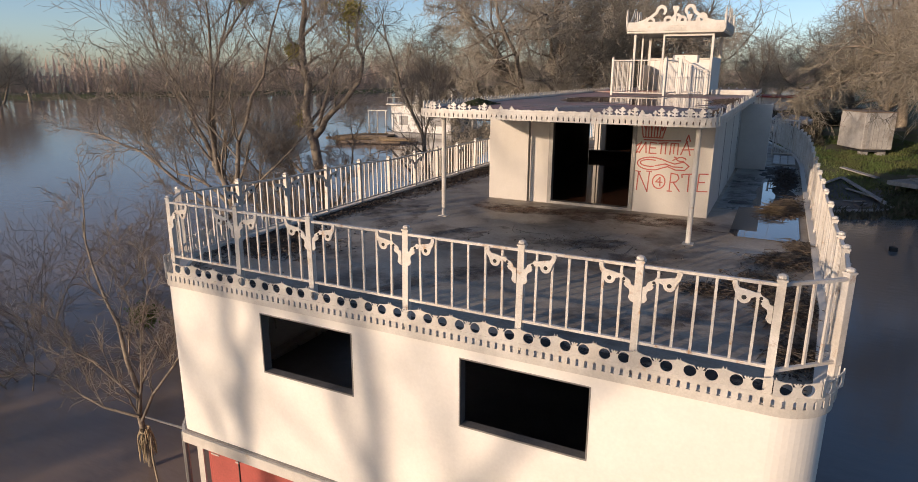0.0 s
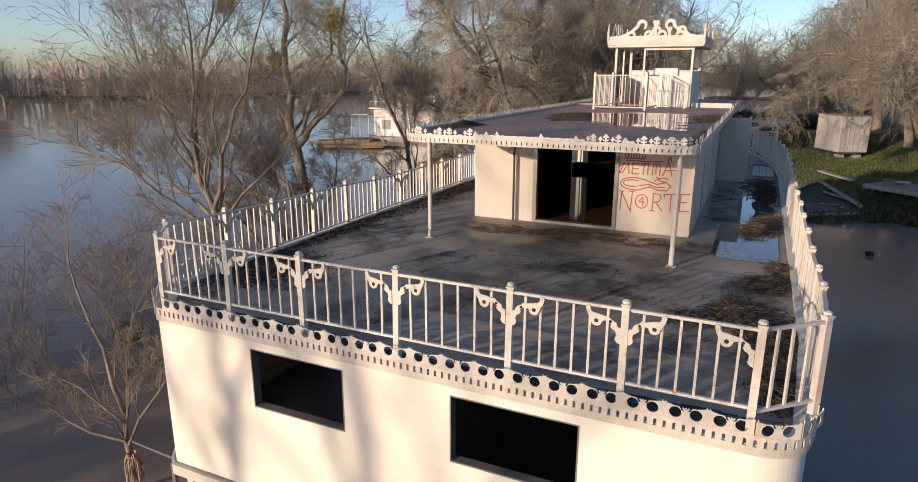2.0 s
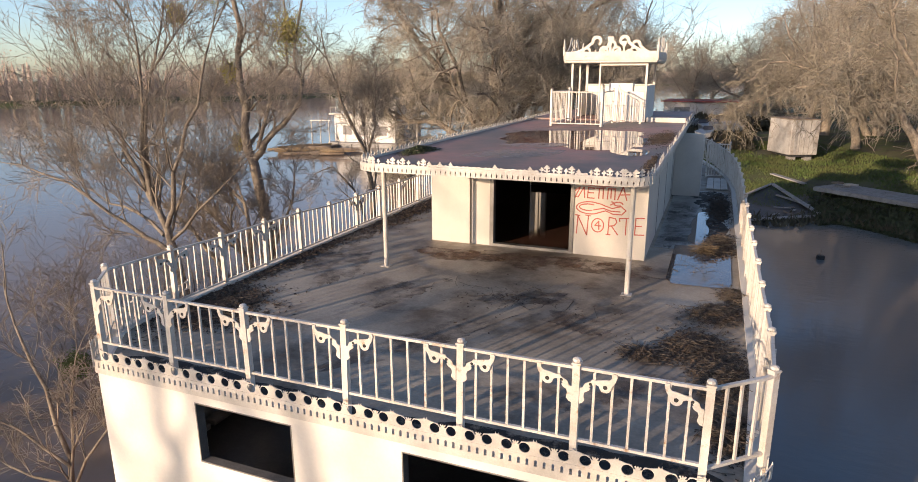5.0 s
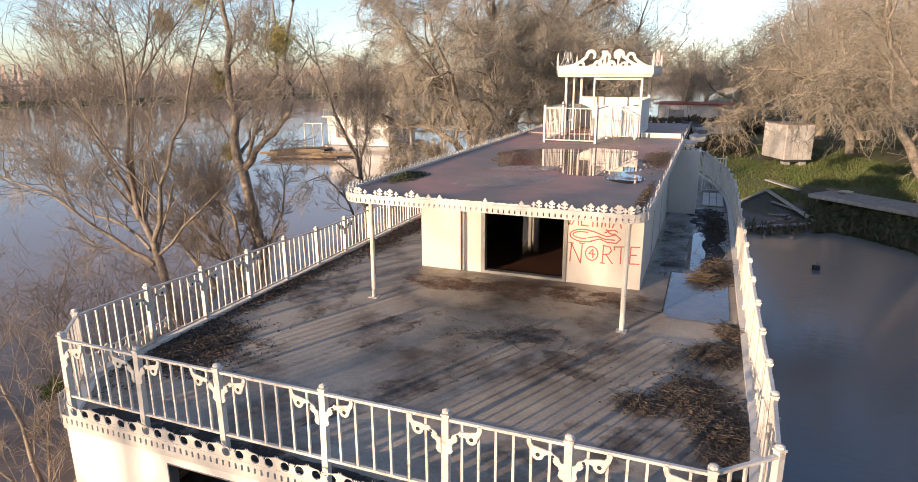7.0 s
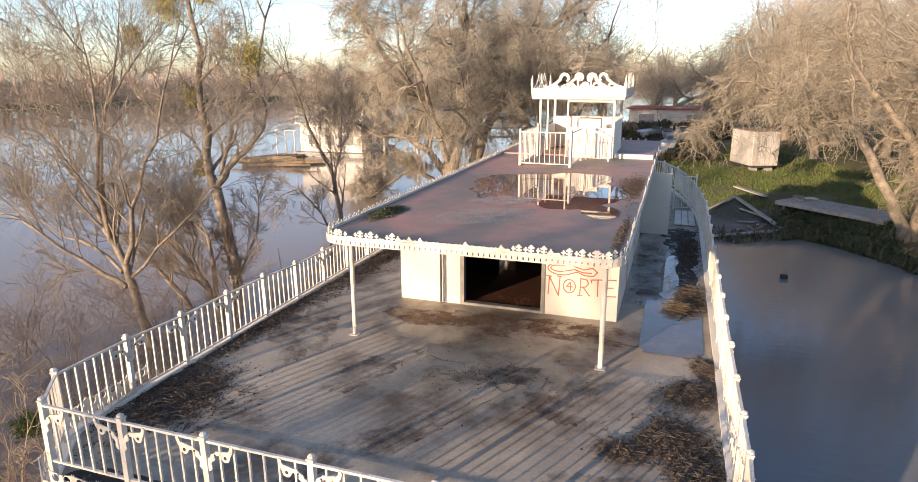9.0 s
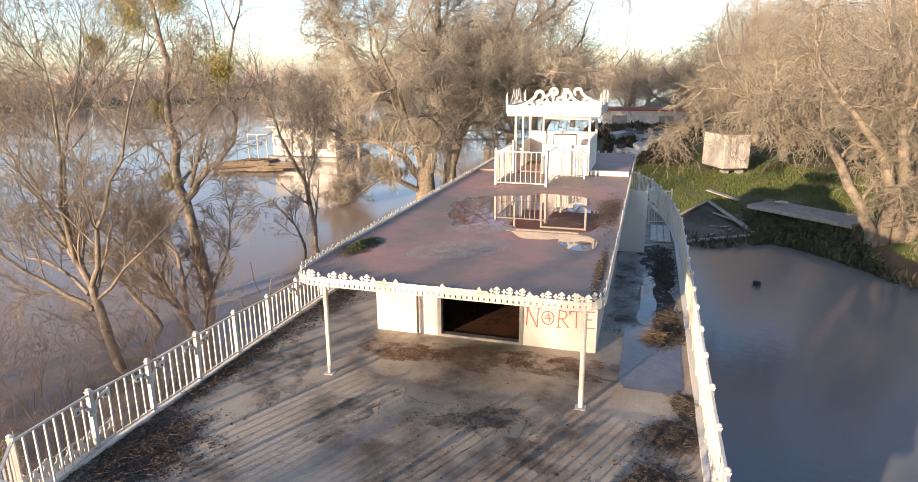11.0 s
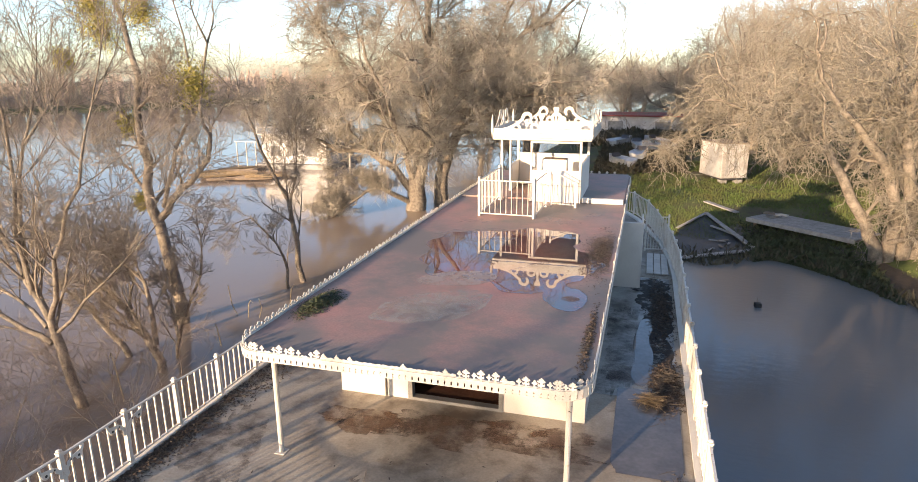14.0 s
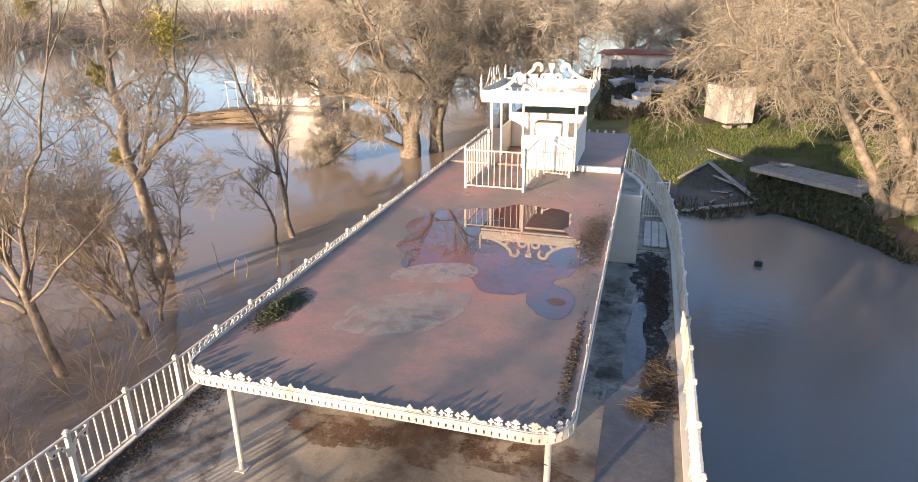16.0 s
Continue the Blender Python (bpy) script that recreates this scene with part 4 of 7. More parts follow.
def blob(name, label, cx, cy, rx, ry, z, seed, mat, rough=0.25, rot=0.0, cat="puddle", n=150, clip=None):
    """A flat irregular patch lying on a floor."""
    verts, faces = [(0.0, 0.0, 0.0)], []
    for i in range(n):
        a = 2 * math.pi * i / n
        k = 1 + rough * 2 * noise.noise(Vector((math.cos(a) * 1.3 + seed, math.sin(a) * 1.3, seed * 0.7))) + rough * 0.9 * noise.noise(Vector((math.cos(a) * 4 + seed, math.sin(a) * 4, seed))) + rough * 0.5 * noise.noise(Vector((math.cos(a) * 11, math.sin(a) * 11, seed))) + rough * 0.25 * noise.noise(Vector((math.cos(a) * 25, math.sin(a) * 25, seed)))
        x, y = rx * k * math.cos(a), ry * k * math.sin(a)
        if clip:
            x, y = min(max(x, clip[0] - cx), clip[1] - cx), min(max(y, clip[2] - cy), clip[3] - cy)
        verts.append((x, y, 0))
        if i:
            faces.append((0, i, i + 1))
    faces.append((0, n, 1))
    ob = mesh_from(name, verts, faces, mat)
    ob.matrix_basis = pose(cx, cy, z, 0, 0, rot)
    return tagged(ob, label, cat, kind="structure")


def sheet(name, label, disks, z, mat, seed, step=0.06, rough=0.10, cuts=(), bounds=None, cat="puddle"):
    """A flat sheet with a soft outline: discs (x, y, radius, stretch) run together, others cut out of it."""
    def level(x, y):
        n = rough * (noise.noise(Vector((x * 1.1 + seed, y * 1.1, seed))) + 0.45 * noise.noise(Vector((x * 3.1, y * 3.1, seed))) + 0.18 * noise.noise(Vector((x * 9, y * 9, seed))))
        soft = sum(math.exp(-4.0 * (((x - cx) / (r * k)) ** 2 + ((y - cy) / r) ** 2)) for cx, cy, r, k in disks)
        v = soft - 0.13 + n * 2.0 * soft ** 0.5
        for cx, cy, r, k in cuts:
            v = min(v, 0.5 * (math.hypot((x - cx) / k, y - cy) / r - 1) + n)
        if bounds:
            v = min(v, 2 * (x - bounds[0]), 2 * (bounds[1] - x), 2 * (y - bounds[2]), 2 * (bounds[3] - y))
        return v
    x0, x1 = min(c[0] - c[2] * c[3] for c in disks) - 0.4, max(c[0] + c[2] * c[3] for c in disks) + 0.4
    y0, y1 = min(c[1] - c[2] for c in disks) - 0.4, max(c[1] + c[2] for c in disks) + 0.4
    nx, ny = int((x1 - x0) / step), int((y1 - y0) / step)
    val = [[level(x0 + i * step, y0 + j * step) for j in range(ny + 1)] for i in range(nx + 1)]
    verts, faces, index = [], [], {}
    for i in range(nx):
        for j in range(ny):
            ring, poly = ((i, j), (i + 1, j), (i + 1, j + 1), (i, j + 1)), []
            for (a, b), (c, d) in zip(ring, ring[1:] + ring[:1]):
                va, vc = val[a][b], val[c][d]
                if va > 0:
                    poly.append((a, b))
                if (va > 0) != (vc > 0):
                    f = va / (va - vc)
                    poly.append((a + (c - a) * f, b + (d - b) * f))
            if len(poly) > 2:
                ids = []
                for p, q in poly:
                    key = (round(p, 5), round(q, 5))
                    if key not in index:
                        index[key] = len(verts)
                        verts.append((x0 + p * step, y0 + q * step, z))
                    if index[key] not in ids:
                        ids.append(index[key])
                if len(ids) > 2:
                    faces.append(tuple(ids))
    return tagged(mesh_from(name, verts, faces, mat), label, cat, kind="structure")


ROOF_POOL = [(1.7, 3.9, 1.45, 1.1), (3.1, 4.5, 1.6, 1.0), (3.7, 2.6, 1.75, 0.85), (1.7, 2.5, 1.1, 1.0), (1.6, 1.5, 0.55, 0.9), (3.35, 1.1, 0.75, 1.0), (4.35, 0.45, 0.8, 0.7), (2.6, 1.5, 0.6, 1.2)]
sheet("puddle", "broad still puddle on the red roof mirroring the wheelhouse",
      ROOF_POOL, ROOF + 0.006, M_PUDDLE, 2.0, rough=0.17,
      bounds=(0.2, 4.95, -1.5, 6.6))
blob("puddle", "rectangular puddle on the side deck", 5.90, 0.05, 0.75, 1.75, 0.012, 3.3, M_WET, 0.10, 0, clip=(5.3, 6.45, -1.35, 1.55))
sheet("puddle", "narrow broken strip of water along the side passage", [(5.74, 2.3, 0.9, 0.34), (5.80, 3.1, 1.0, 0.26), (5.72, 4.0, 1.0, 0.24), (5.82, 4.9, 0.8, 0.28)], 0.012, M_WET, 7.3, 0.05, 0.16, bounds=(5.0, 6.4, 1.7, 6.0))
part("passage_floor", bbox(4.87, 6.46, 1.2, 8.9, -0.02, 0.0035), M_CONCRETE, house, "pale wet screed of the side passage")
sheet("dark_film", "black leaf mould along the side passage railing", [(6.25, 2.4, 0.6, 0.45), (6.1, 3.6, 1.0, 0.45), (6.15, 5.2, 1.1, 0.5), (6.0, 6.8, 1.2, 0.6), (5.9, 8.2, 0.9, 0.8)], 0.009, M_MOULD_SHADE, 14.2, 0.06, 0.35, bounds=(4.95, 6.5, 1.3, 8.9), cat="stain")

# ---- trees ----


class Wood:
    """Collects tapered stems and turns them into one mesh per kind of wood."""

    def __init__(self):
        self.runs = {"trunk": [], "bough": [], "crown": []}

    def add(self, kind, pts, radii, k):
        self.batch(kind, np.array(pts, float)[None], np.array(radii, float)[None], k)

    def batch(self, kind, pts, radii, k):
        """Several stems of the same number of points at once."""
        self.runs[kind].append((pts, radii, k))

    def each(self, kind, mat):
        """One mesh per stem."""
        return [self.mesh(kind, mat, [run]) for run in self.runs[kind]]

    def mesh(self, kind, mat, runs=None):
        verts, faces, base = [], [], 0
        groups = {}
        for pts, radii, k in runs or self.runs[kind]:
            groups.setdefault((pts.shape[1], k), []).append((pts, radii))
        for (n, k), runs in sorted(groups.items()):
            pts, radii = np.concatenate([p for p, _ in runs]), np.concatenate([r for _, r in runs])
            count = len(pts)
            d = np.gradient(pts, axis=1)
            d /= np.linalg.norm(d, axis=2)[..., None] + 1e-9
            steep = np.abs(d[:, :1, 2:]) > 0.7
            ref = np.where(steep, np.array((0.3, 0.9, 0.31)), np.array((0.0, 0.1, 1.0)))
            u = np.cross(d, np.broadcast_to(ref, d.shape))
            u /= np.linalg.norm(u, axis=2)[..., None] + 1e-9
            w = np.cross(d, u)
            a = np.arange(k) * 2 * np.pi / k
            ca, sa = np.cos(a)[:, None], np.sin(a)[:, None]
            ring = pts[:, :, None, :] + radii[:, :, None, None] * (u[:, :, None, :] * ca + w[:, :, None, :] * sa)
            verts.append(ring.reshape(-1, 3))
            i = np.arange(n - 1)[:, None] * k + np.arange(k)[None, :]
            j = np.arange(n - 1)[:, None] * k + (np.arange(k)[None, :] + 1) % k
            q = np.stack((i, j, j + k, i + k), -1).reshape(1, -1, 4) + (np.arange(count) * n * k)[:, None, None]
            faces.append(q.reshape(-1, 4) + base)
            base += count * n * k
        me = bpy.data.meshes.new(kind)
        if verts:
            v, f = np.concatenate(verts), np.concatenate(faces)
            me.vertices.add(len(v))
            me.vertices.foreach_set("co", v.ravel())
            me.loops.add(f.size)
            me.loops.foreach_set("vertex_index", f.ravel().astype(np.int32))
            me.polygons.add(len(f))
            me.polygons.foreach_set("loop_start", np.arange(0, f.size, 4, dtype=np.int32))
            me.update(calc_edges=True)
            me.polygons.foreach_set("use_smooth", np.ones(len(f), bool))
        me.materials.append(mat)
        return me


def unit(v):
    return v / (np.linalg.norm(v) + 1e-9)


def grow(wood, rng, p, d, length, r, level, spec):
    """A stem that wanders, with side stems down to the last level."""
    n = spec["steps"][level]
    pts, rad = [p], [r]
    last = level == spec["levels"]
    trop = spec["trop"][level]
    for i in range(n):
        d = unit(d + rng.normal(0, spec["wander"][level], 3) + np.array((0, 0, trop)))
        p = p + d * length / n
        pts.append(p)
        rad.append(max(r * (1 - 0.72 * (i + 1) / n), spec["rmin"]))
    kind = "trunk" if level == 0 else ("crown" if level >= spec["fine"] else "bough")
    wood.add(kind, pts, rad, spec["sides"][level])
    if last:
        return
    kids = spec["kids"][level]
    if level + 1 == spec["levels"]:
        sprout(wood, rng, np.array(pts), np.array(rad), length, level, spec)
        return
    for k in range(kids):
        t = spec["first"][level] + (1 - spec["first"][level]) * (k + rng.random()) / kids
        x = min(t * n, n - 1e-6)
        i = int(x)
        q = pts[i] + (pts[i + 1] - pts[i]) * (x - i)
        along_d = unit(pts[i + 1] - pts[i])
        perp = unit(np.cross(along_d, rng.normal(0, 1, 3)))
        ang = radians(spec["angle"][level] * rng.uniform(0.65, 1.3))
        nd = unit(along_d * math.cos(ang) + perp * math.sin(ang))
        grow(wood, rng, q, nd, length * spec["ratio"][level] * rng.uniform(0.7, 1.25) * (1.15 - 0.5 * t), max(rad[i] * spec["thin"], spec["rmin"]), level + 1, spec)


def units(v):
    return v / (np.linalg.norm(v, axis=-1, keepdims=True) + 1e-9)


def sprout(wood, rng, pts, rad, length, level, spec):
    """All the finest twigs of one stem."""
    kids, n = spec["kids"][level], len(pts) - 1
    t = spec["first"][level] + (1 - spec["first"][level]) * (np.arange(kids) + rng.random(kids)) / kids
    x = np.minimum(t * n, n - 1e-6)
    i = x.astype(int)
    seg = pts[i + 1] - pts[i]
    p = pts[i] + seg * (x - i)[:, None]
    d = units(seg)
    perp = units(np.cross(d, rng.normal(0, 1, (kids, 3))))
    ang = np.radians(spec["angle"][level] * rng.uniform(0.65, 1.3, kids))[:, None]
    d = units(d * np.cos(ang) + perp * np.sin(ang))
    L = (length * spec["ratio"][level] * rng.uniform(0.7, 1.25, kids) * (1.15 - 0.5 * t))[:, None]
    m = spec["steps"][level + 1]
    run = [p]
    for s in range(m):
        d = units(d + rng.normal(0, spec["wander"][level + 1], (kids, 3)) + np.array((0, 0, spec["trop"][level + 1])))
        p = p + d * L / m
        run.append(p)
    r0 = np.maximum(rad[i] * spec["thin"], spec["rmin"])[:, None]
    radii = np.maximum(r0 * (1 - 0.72 * np.arange(m + 1) / m)[None, :], spec["rmin"] * 0.6)
    wood.batch("crown", np.stack(run, 1), radii, 3)


SLIM = dict(thin=0.52, levels=4, fine=3, steps=(7, 6, 5, 4, 2), wander=(0.10, 0.09, 0.13, 0.18, 0.22), trop=(0.06, 0.10, 0.06, 0.03, 0.01), kids=(7, 7, 6, 3), first=(0.25, 0.15, 0.12, 0.2),
            angle=(42, 38, 40, 42), ratio=(0.8, 0.62, 0.58, 0.7), sides=(9, 6, 4, 3, 3), rmin=0.0085)
SPARE = dict(SLIM, kids=(6, 6, 6, 3), wander=(0.10, 0.22, 0.28, 0.28, 0.26))
OAK = dict(thin=0.5, levels=4, fine=3, steps=(6, 8, 6, 4, 2), wander=(0.08, 0.30, 0.40, 0.46, 0.42), trop=(0.05, 0.025, 0.01, -0.05, -0.14), kids=(9, 8, 8, 8), first=(0.35, 0.18, 0.12, 0.1),
           angle=(58, 50, 52, 55), ratio=(1.15, 0.50, 0.50, 0.85), sides=(10, 7, 4, 3, 3), rmin=0.0185)
WEEPING = dict(OAK, kids=(5, 5, 4, 5), trop=(0.05, 0.05, -0.02, -0.14, -0.24), rmin=0.016)
FARTREE = dict(thin=0.45, levels=3, fine=2, steps=(6, 6, 4, 1), wander=(0.08, 0.24, 0.34, 0.38), trop=(0.05, 0.07, 0.02, -0.05), kids=(10, 11, 10), first=(0.28, 0.15, 0.1),
               angle=(52, 50, 52), ratio=(0.85, 0.5, 0.8), sides=(7, 5, 3, 3), rmin=0.013)
BARE = dict(SLIM, levels=3, kids=(6, 5, 5), sides=(8, 6, 4, 3), steps=(7, 6, 5, 1))
THIN = dict(SLIM, kids=(5, 4, 4, 3), rmin=0.006)
BUSH = dict(thin=0.6, levels=3, fine=1, steps=(4, 4, 3, 2), wander=(0.15, 0.2, 0.22, 0.25), trop=(0.05, 0.03, 0.0, 0.0), kids=(6, 6, 5), first=(0.15, 0.15, 0.1),
            angle=(40, 42, 45), ratio=(0.7, 0.55, 0.5), sides=(4, 3, 3, 3), rmin=0.005)


def finish_tree(wood, name, label, x, y, z, bark, twig, group="", cat="tree"):
    t = thing(name, label, cat, x, y, z, group)
    for kind, mat in (("trunk", bark), ("bough", bark), ("crown", twig)):
        if kind == "trunk":
            for me in wood.each(kind, mat):
                share(kind, me, t, Matrix())
        elif wood.runs[kind]:
            share(kind, wood.mesh(kind, mat), t, Matrix())
    return t


def curtain(wood, rng, count, low, longest):
    """Long drooping twigs that hang from the boughs, each with a few side twigs."""
    spots = [p for pts, _, _ in wood.runs["bough"] for stem in pts for p in stem[2:] if p[2] > low]
    p = np.array([spots[i] for i in rng.integers(0, len(spots), count)])
    L = rng.uniform(0.3, 1.0, count)[:, None] * longest
    d = units(np.concatenate((rng.normal(0, 0.8, (count, 2)), rng.uniform(-0.2, 0.5, (count, 1))), 1))
    run = [p]
    for s in range(8):
        d = units(d + rng.normal(0, 0.36, (count, 3)) + np.array((0, 0, -0.22)))
        p = p + d * L / 8
        run.append(p)
    run = np.stack(run, 1)
    wood.batch("crown", run, np.broadcast_to(np.linspace(0.03, 0.010, 9), (count, 9)), 3)
    for k in range(1, 9):
        for twice in range(2):
            d = units(run[:, k] - run[:, k - 1] + rng.normal(0, 0.6, (count, 3)))
            tip = run[:, k] + d * rng.uniform(0.25, 0.8, (count, 1))
            wood.batch("crown", np.stack((run[:, k], (run[:, k] + tip) / 2 + rng.normal(0, 0.04, (count, 3)), tip + np.array((0, 0, -0.12))), 1), np.broadcast_to(np.array((0.013, 0.011, 0.008)), (count, 3)), 3)


def tree(name, label, base, stems, spec, seed, bark=None, twig=None, group="", rise=0.5, hang=None):
    """Stems: (lean x, lean y, length, radius) that rise from the base, or (path, radius, limb length) along given points."""
    rng = np.random.default_rng(seed)
    wood = Wood()
    for stem in stems:
        if len(stem) == 4:
            lx, ly, length, r = stem
            grow(wood, rng, np.zeros(3), unit(np.array((lx, ly, 1.0))), length, r, 0, spec)
        else:
            path, r, limb = stem
            pts = [np.array(p, float) - np.array(base) for p in path]
            fine_pts = []
            for a, b in zip(pts, pts[1:]):
                for f in (0, 0.5):
                    fine_pts.append(a + (b - a) * f + rng.normal(0, 0.06, 3) * (len(fine_pts) > 0))
            fine_pts.append(pts[-1])
            m = len(fine_pts) - 1
            rad = [r * (1 - 0.75 * i / m) for i in range(m + 1)]
            wood.add("trunk", fine_pts, rad, 9)
            count = spec["kids"][0] + 2
            for k in range(count):
                t = 0.3 + 0.7 * (k + rng.random()) / count
                i = min(int(t * m), m - 1)
                dirn = unit(fine_pts[i + 1] - fine_pts[i])
                perp = unit(np.cross(dirn, rng.normal(0, 1, 3)))
                if perp[2] < -0.1 and rng.random() < rise:
                    perp = -perp
                ang = radians(rng.uniform(25, 60))
                grow(wood, rng, fine_pts[i], unit(dirn * math.cos(ang) + perp * math.sin(ang)), limb * rng.uniform(0.6, 1.2), rad[i] * 0.42, 1, spec)
            for k in range(2):
                grow(wood, rng, fine_pts[-1], unit(fine_pts[-1] - fine_pts[-2] + rng.normal(0, 0.3, 3)), limb, rad[-1], 1, spec)
    if hang:
        curtain(wood, rng, *hang)
    return finish_tree(wood, name, label, *base, bark or M_BARK, twig or M_TWIG, group)


def mistletoe(x, y, z, r, seed):
    """A hanging ball of mistletoe: many small leaves on forked stems, open at its rim."""
    rng = np.random.default_rng(seed)
    verts, faces = [], []
    for i in range(4200):
        d = unit(rng.normal(0, 1, 3))
        p = d * r * 1.45 * rng.random() ** 0.75 * (0.75 + 0.75 * noise.noise(Vector(d * 2.4 + seed))) * np.array((1, 1, 1.2))
        a, b = unit(rng.normal(0, 1, 3)) * 0.07, unit(rng.normal(0, 1, 3)) * 0.026
        n = len(verts)
        verts += [tuple(p - a), tuple(p + b), tuple(p + a), tuple(p - b)]
        faces.append((n, n + 1, n + 2, n + 3))
    m = mesh_from("mistletoe", verts, faces, M_MISTLE)
    m.location = (x, y, z)
    tagged(m, "yellow-green ball of mistletoe in a bare tree", "mistletoe", "mistletoe clumps")


# flooded trees on the river side
tree("willow", "many-stemmed bare grey tree standing in flood water", (-13.6, 5.7, WATER - 0.3),
     [([(-13.5, 5.7, -5.9), (-14.2, 5.7, -3.2), (-14.4, 5.7, -2.3), (-15.2, 5.7, -0.9), (-15.0, 5.9, 1.4), (-14.8, 6.2, 3.8)], 0.20, 3.9),
      ([(-14.4, 5.7, -2.3), (-13.8, 5.6, -1.4), (-13.4, 5.5, 0.0), (-12.6, 5.5, 1.8), (-11.7, 5.6, 3.5), (-11.2, 5.8, 5.2)], 0.11, 3.6),
      ([(-14.5, 5.7, -3.2), (-15.4, 5.5, -2.7), (-16.8, 5.2, -1.8), (-18.6, 4.8, -0.6), (-20.8, 4.6, 0.1)], 0.11, 3.6),
      ([(-15.0, 5.7, -1.4), (-15.2, 5.6, 0.8), (-14.4, 5.4, 4.3), (-14.5, 5.4, 5.6)], 0.10, 3.6),
      ([(-15.1, 5.7, -1.0), (-16.4, 6.1, 0.6), (-18.2, 6.8, 2.2), (-19.9, 7.4, 3.6)], 0.10, 3.8),
      ([(-14.5, 5.7, -3.0), (-13.2, 6.2, -1.6), (-11.8, 6.8, -0.2), (-10.4, 7.4, 1.4)], 0.07, 3.0),
      ([(-14.6, 5.7, -2.6), (-16.6, 6.4, -2.0), (-19.0, 7.0, -1.8), (-21.4, 7.4, -1.2)], 0.08, 3.2)], SLIM, 11, bark=M_PALEBARK, group="flooded trees")
tree("willow", "low leaning bare tree with several stems in flood water", (-12.8, 8.8, WATER - 0.3),
     [([(-12.7, 8.8, -5.9), (-13.1, 8.8, -4.3), (-13.9, 8.8, -3.5), (-14.7, 8.9, -2.7), (-16.1, 9.0, -1.7)], 0.19, 2.0),
      ([(-12.9, 8.8, -4.4), (-12.8, 8.7, -2.9), (-12.8, 8.6, -1.7), (-13.6, 8.5, -0.9), (-14.5, 8.4, -0.5)], 0.12, 1.8),
      ([(-13.5, 8.8, -3.8), (-14.2, 9.0, -2.8), (-13.9, 9.2, -1.8), (-14.7, 9.4, -0.6)], 0.09, 1.8)], SLIM, 12, bark=M_PALEBARK, group="flooded trees")
tree("willow", "short leaning bare stump-like tree in flood water", (-15.2, 9.6, WATER - 0.3),
     [([(-15.0, 9.6, -5.9), (-16.1, 9.6, -4.4), (-17.0, 9.6, -3.5), (-18.2, 9.6, -2.7)], 0.15, 1.9)], SLIM, 16, bark=M_PALEBARK, group="flooded trees")
tree("sapling", "slim upright bare young tree in flood water", (-13.2, 10.2, WATER - 0.3),
     [([(-13.2, 10.2, -5.9), (-12.7, 10.2, -4.2), (-11.5, 10.2, -1.9), (-11.3, 10.2, -0.2)], 0.10, 1.5),
      ([(-13.0, 10.2, -4.8), (-13.3, 10.3, -3.3), (-13.5, 10.4, -2.2)], 0.08, 1.0)], SLIM, 17, bark=M_PALEBARK, group="flooded trees")
tree("cottonwood", "tall bare forked tree hung with mistletoe, standing in flood water", (-15.6, 13.6, WATER - 0.3),
     [([(-15.5, 13.4, -5.9), (-15.8, 13.6, -4.4), (-16.6, 13.9, -0.9), (-17.2, 14.0, 0.9), (-16.9, 14.0, 2.3), (-17.2, 14.0, 3.6), (-16.9, 14.1, 6.0), (-17.4, 14.2, 8.4), (-18.4, 14.2, 11.0)], 0.32, 3.3),
      ([(-16.6, 14.0, -0.6), (-15.8, 14.0, 0.4), (-14.6, 14.0, 1.3), (-13.5, 14.0, 2.3), (-13.3, 14.0, 3.4), (-13.6, 14.0, 4.6), (-13.0, 14.1, 7.4)], 0.19, 2.6),
      ([(-16.3, 14.0, 0.0), (-15.5, 14.0, 2.1), (-14.9, 14.0, 3.4), (-14.1, 14.0, 4.2), (-13.9, 14.0, 6.4), (-14.4, 14.0, 9.0)], 0.11, 2.6),
      ([(-17.2, 14.0, 0.8), (-17.9, 14.0, 1.7), (-18.6, 14.0, 2.4), (-19.6, 14.0, 3.8)], 0.09, 2.0),
      ([(-17.0, 14.0, 4.6), (-15.9, 14.1, 5.4), (-15.4, 14.2, 6.4)], 0.08, 1.8)], SPARE, 13, bark=M_PALEBARK, group="flooded trees")
tree("willow", "thin leaning bare tree in flood water", (-13.2, 20.6, WATER - 0.3),
     [([(-13.0, 20.6, -5.9), (-13.4, 20.8, -3.4), (-14.0, 21.0, -1.0), (-15.4, 21.2, 1.8), (-16.6, 21.4, 4.6)], 0.19, 2.7),
      ([(-13.8, 20.9, -2.0), (-13.3, 21.0, 0.6), (-13.2, 21.2, 2.6)], 0.09, 2.3),
      ([(-13.3, 19.4, -5.9), (-13.2, 19.4, -4.5), (-13.8, 19.4, -3.0), (-15.3, 19.4, -1.6), (-16.5, 19.4, -2.1)], 0.10, 1.6)], SLIM, 14, bark=M_PALEBARK, group="flooded trees")
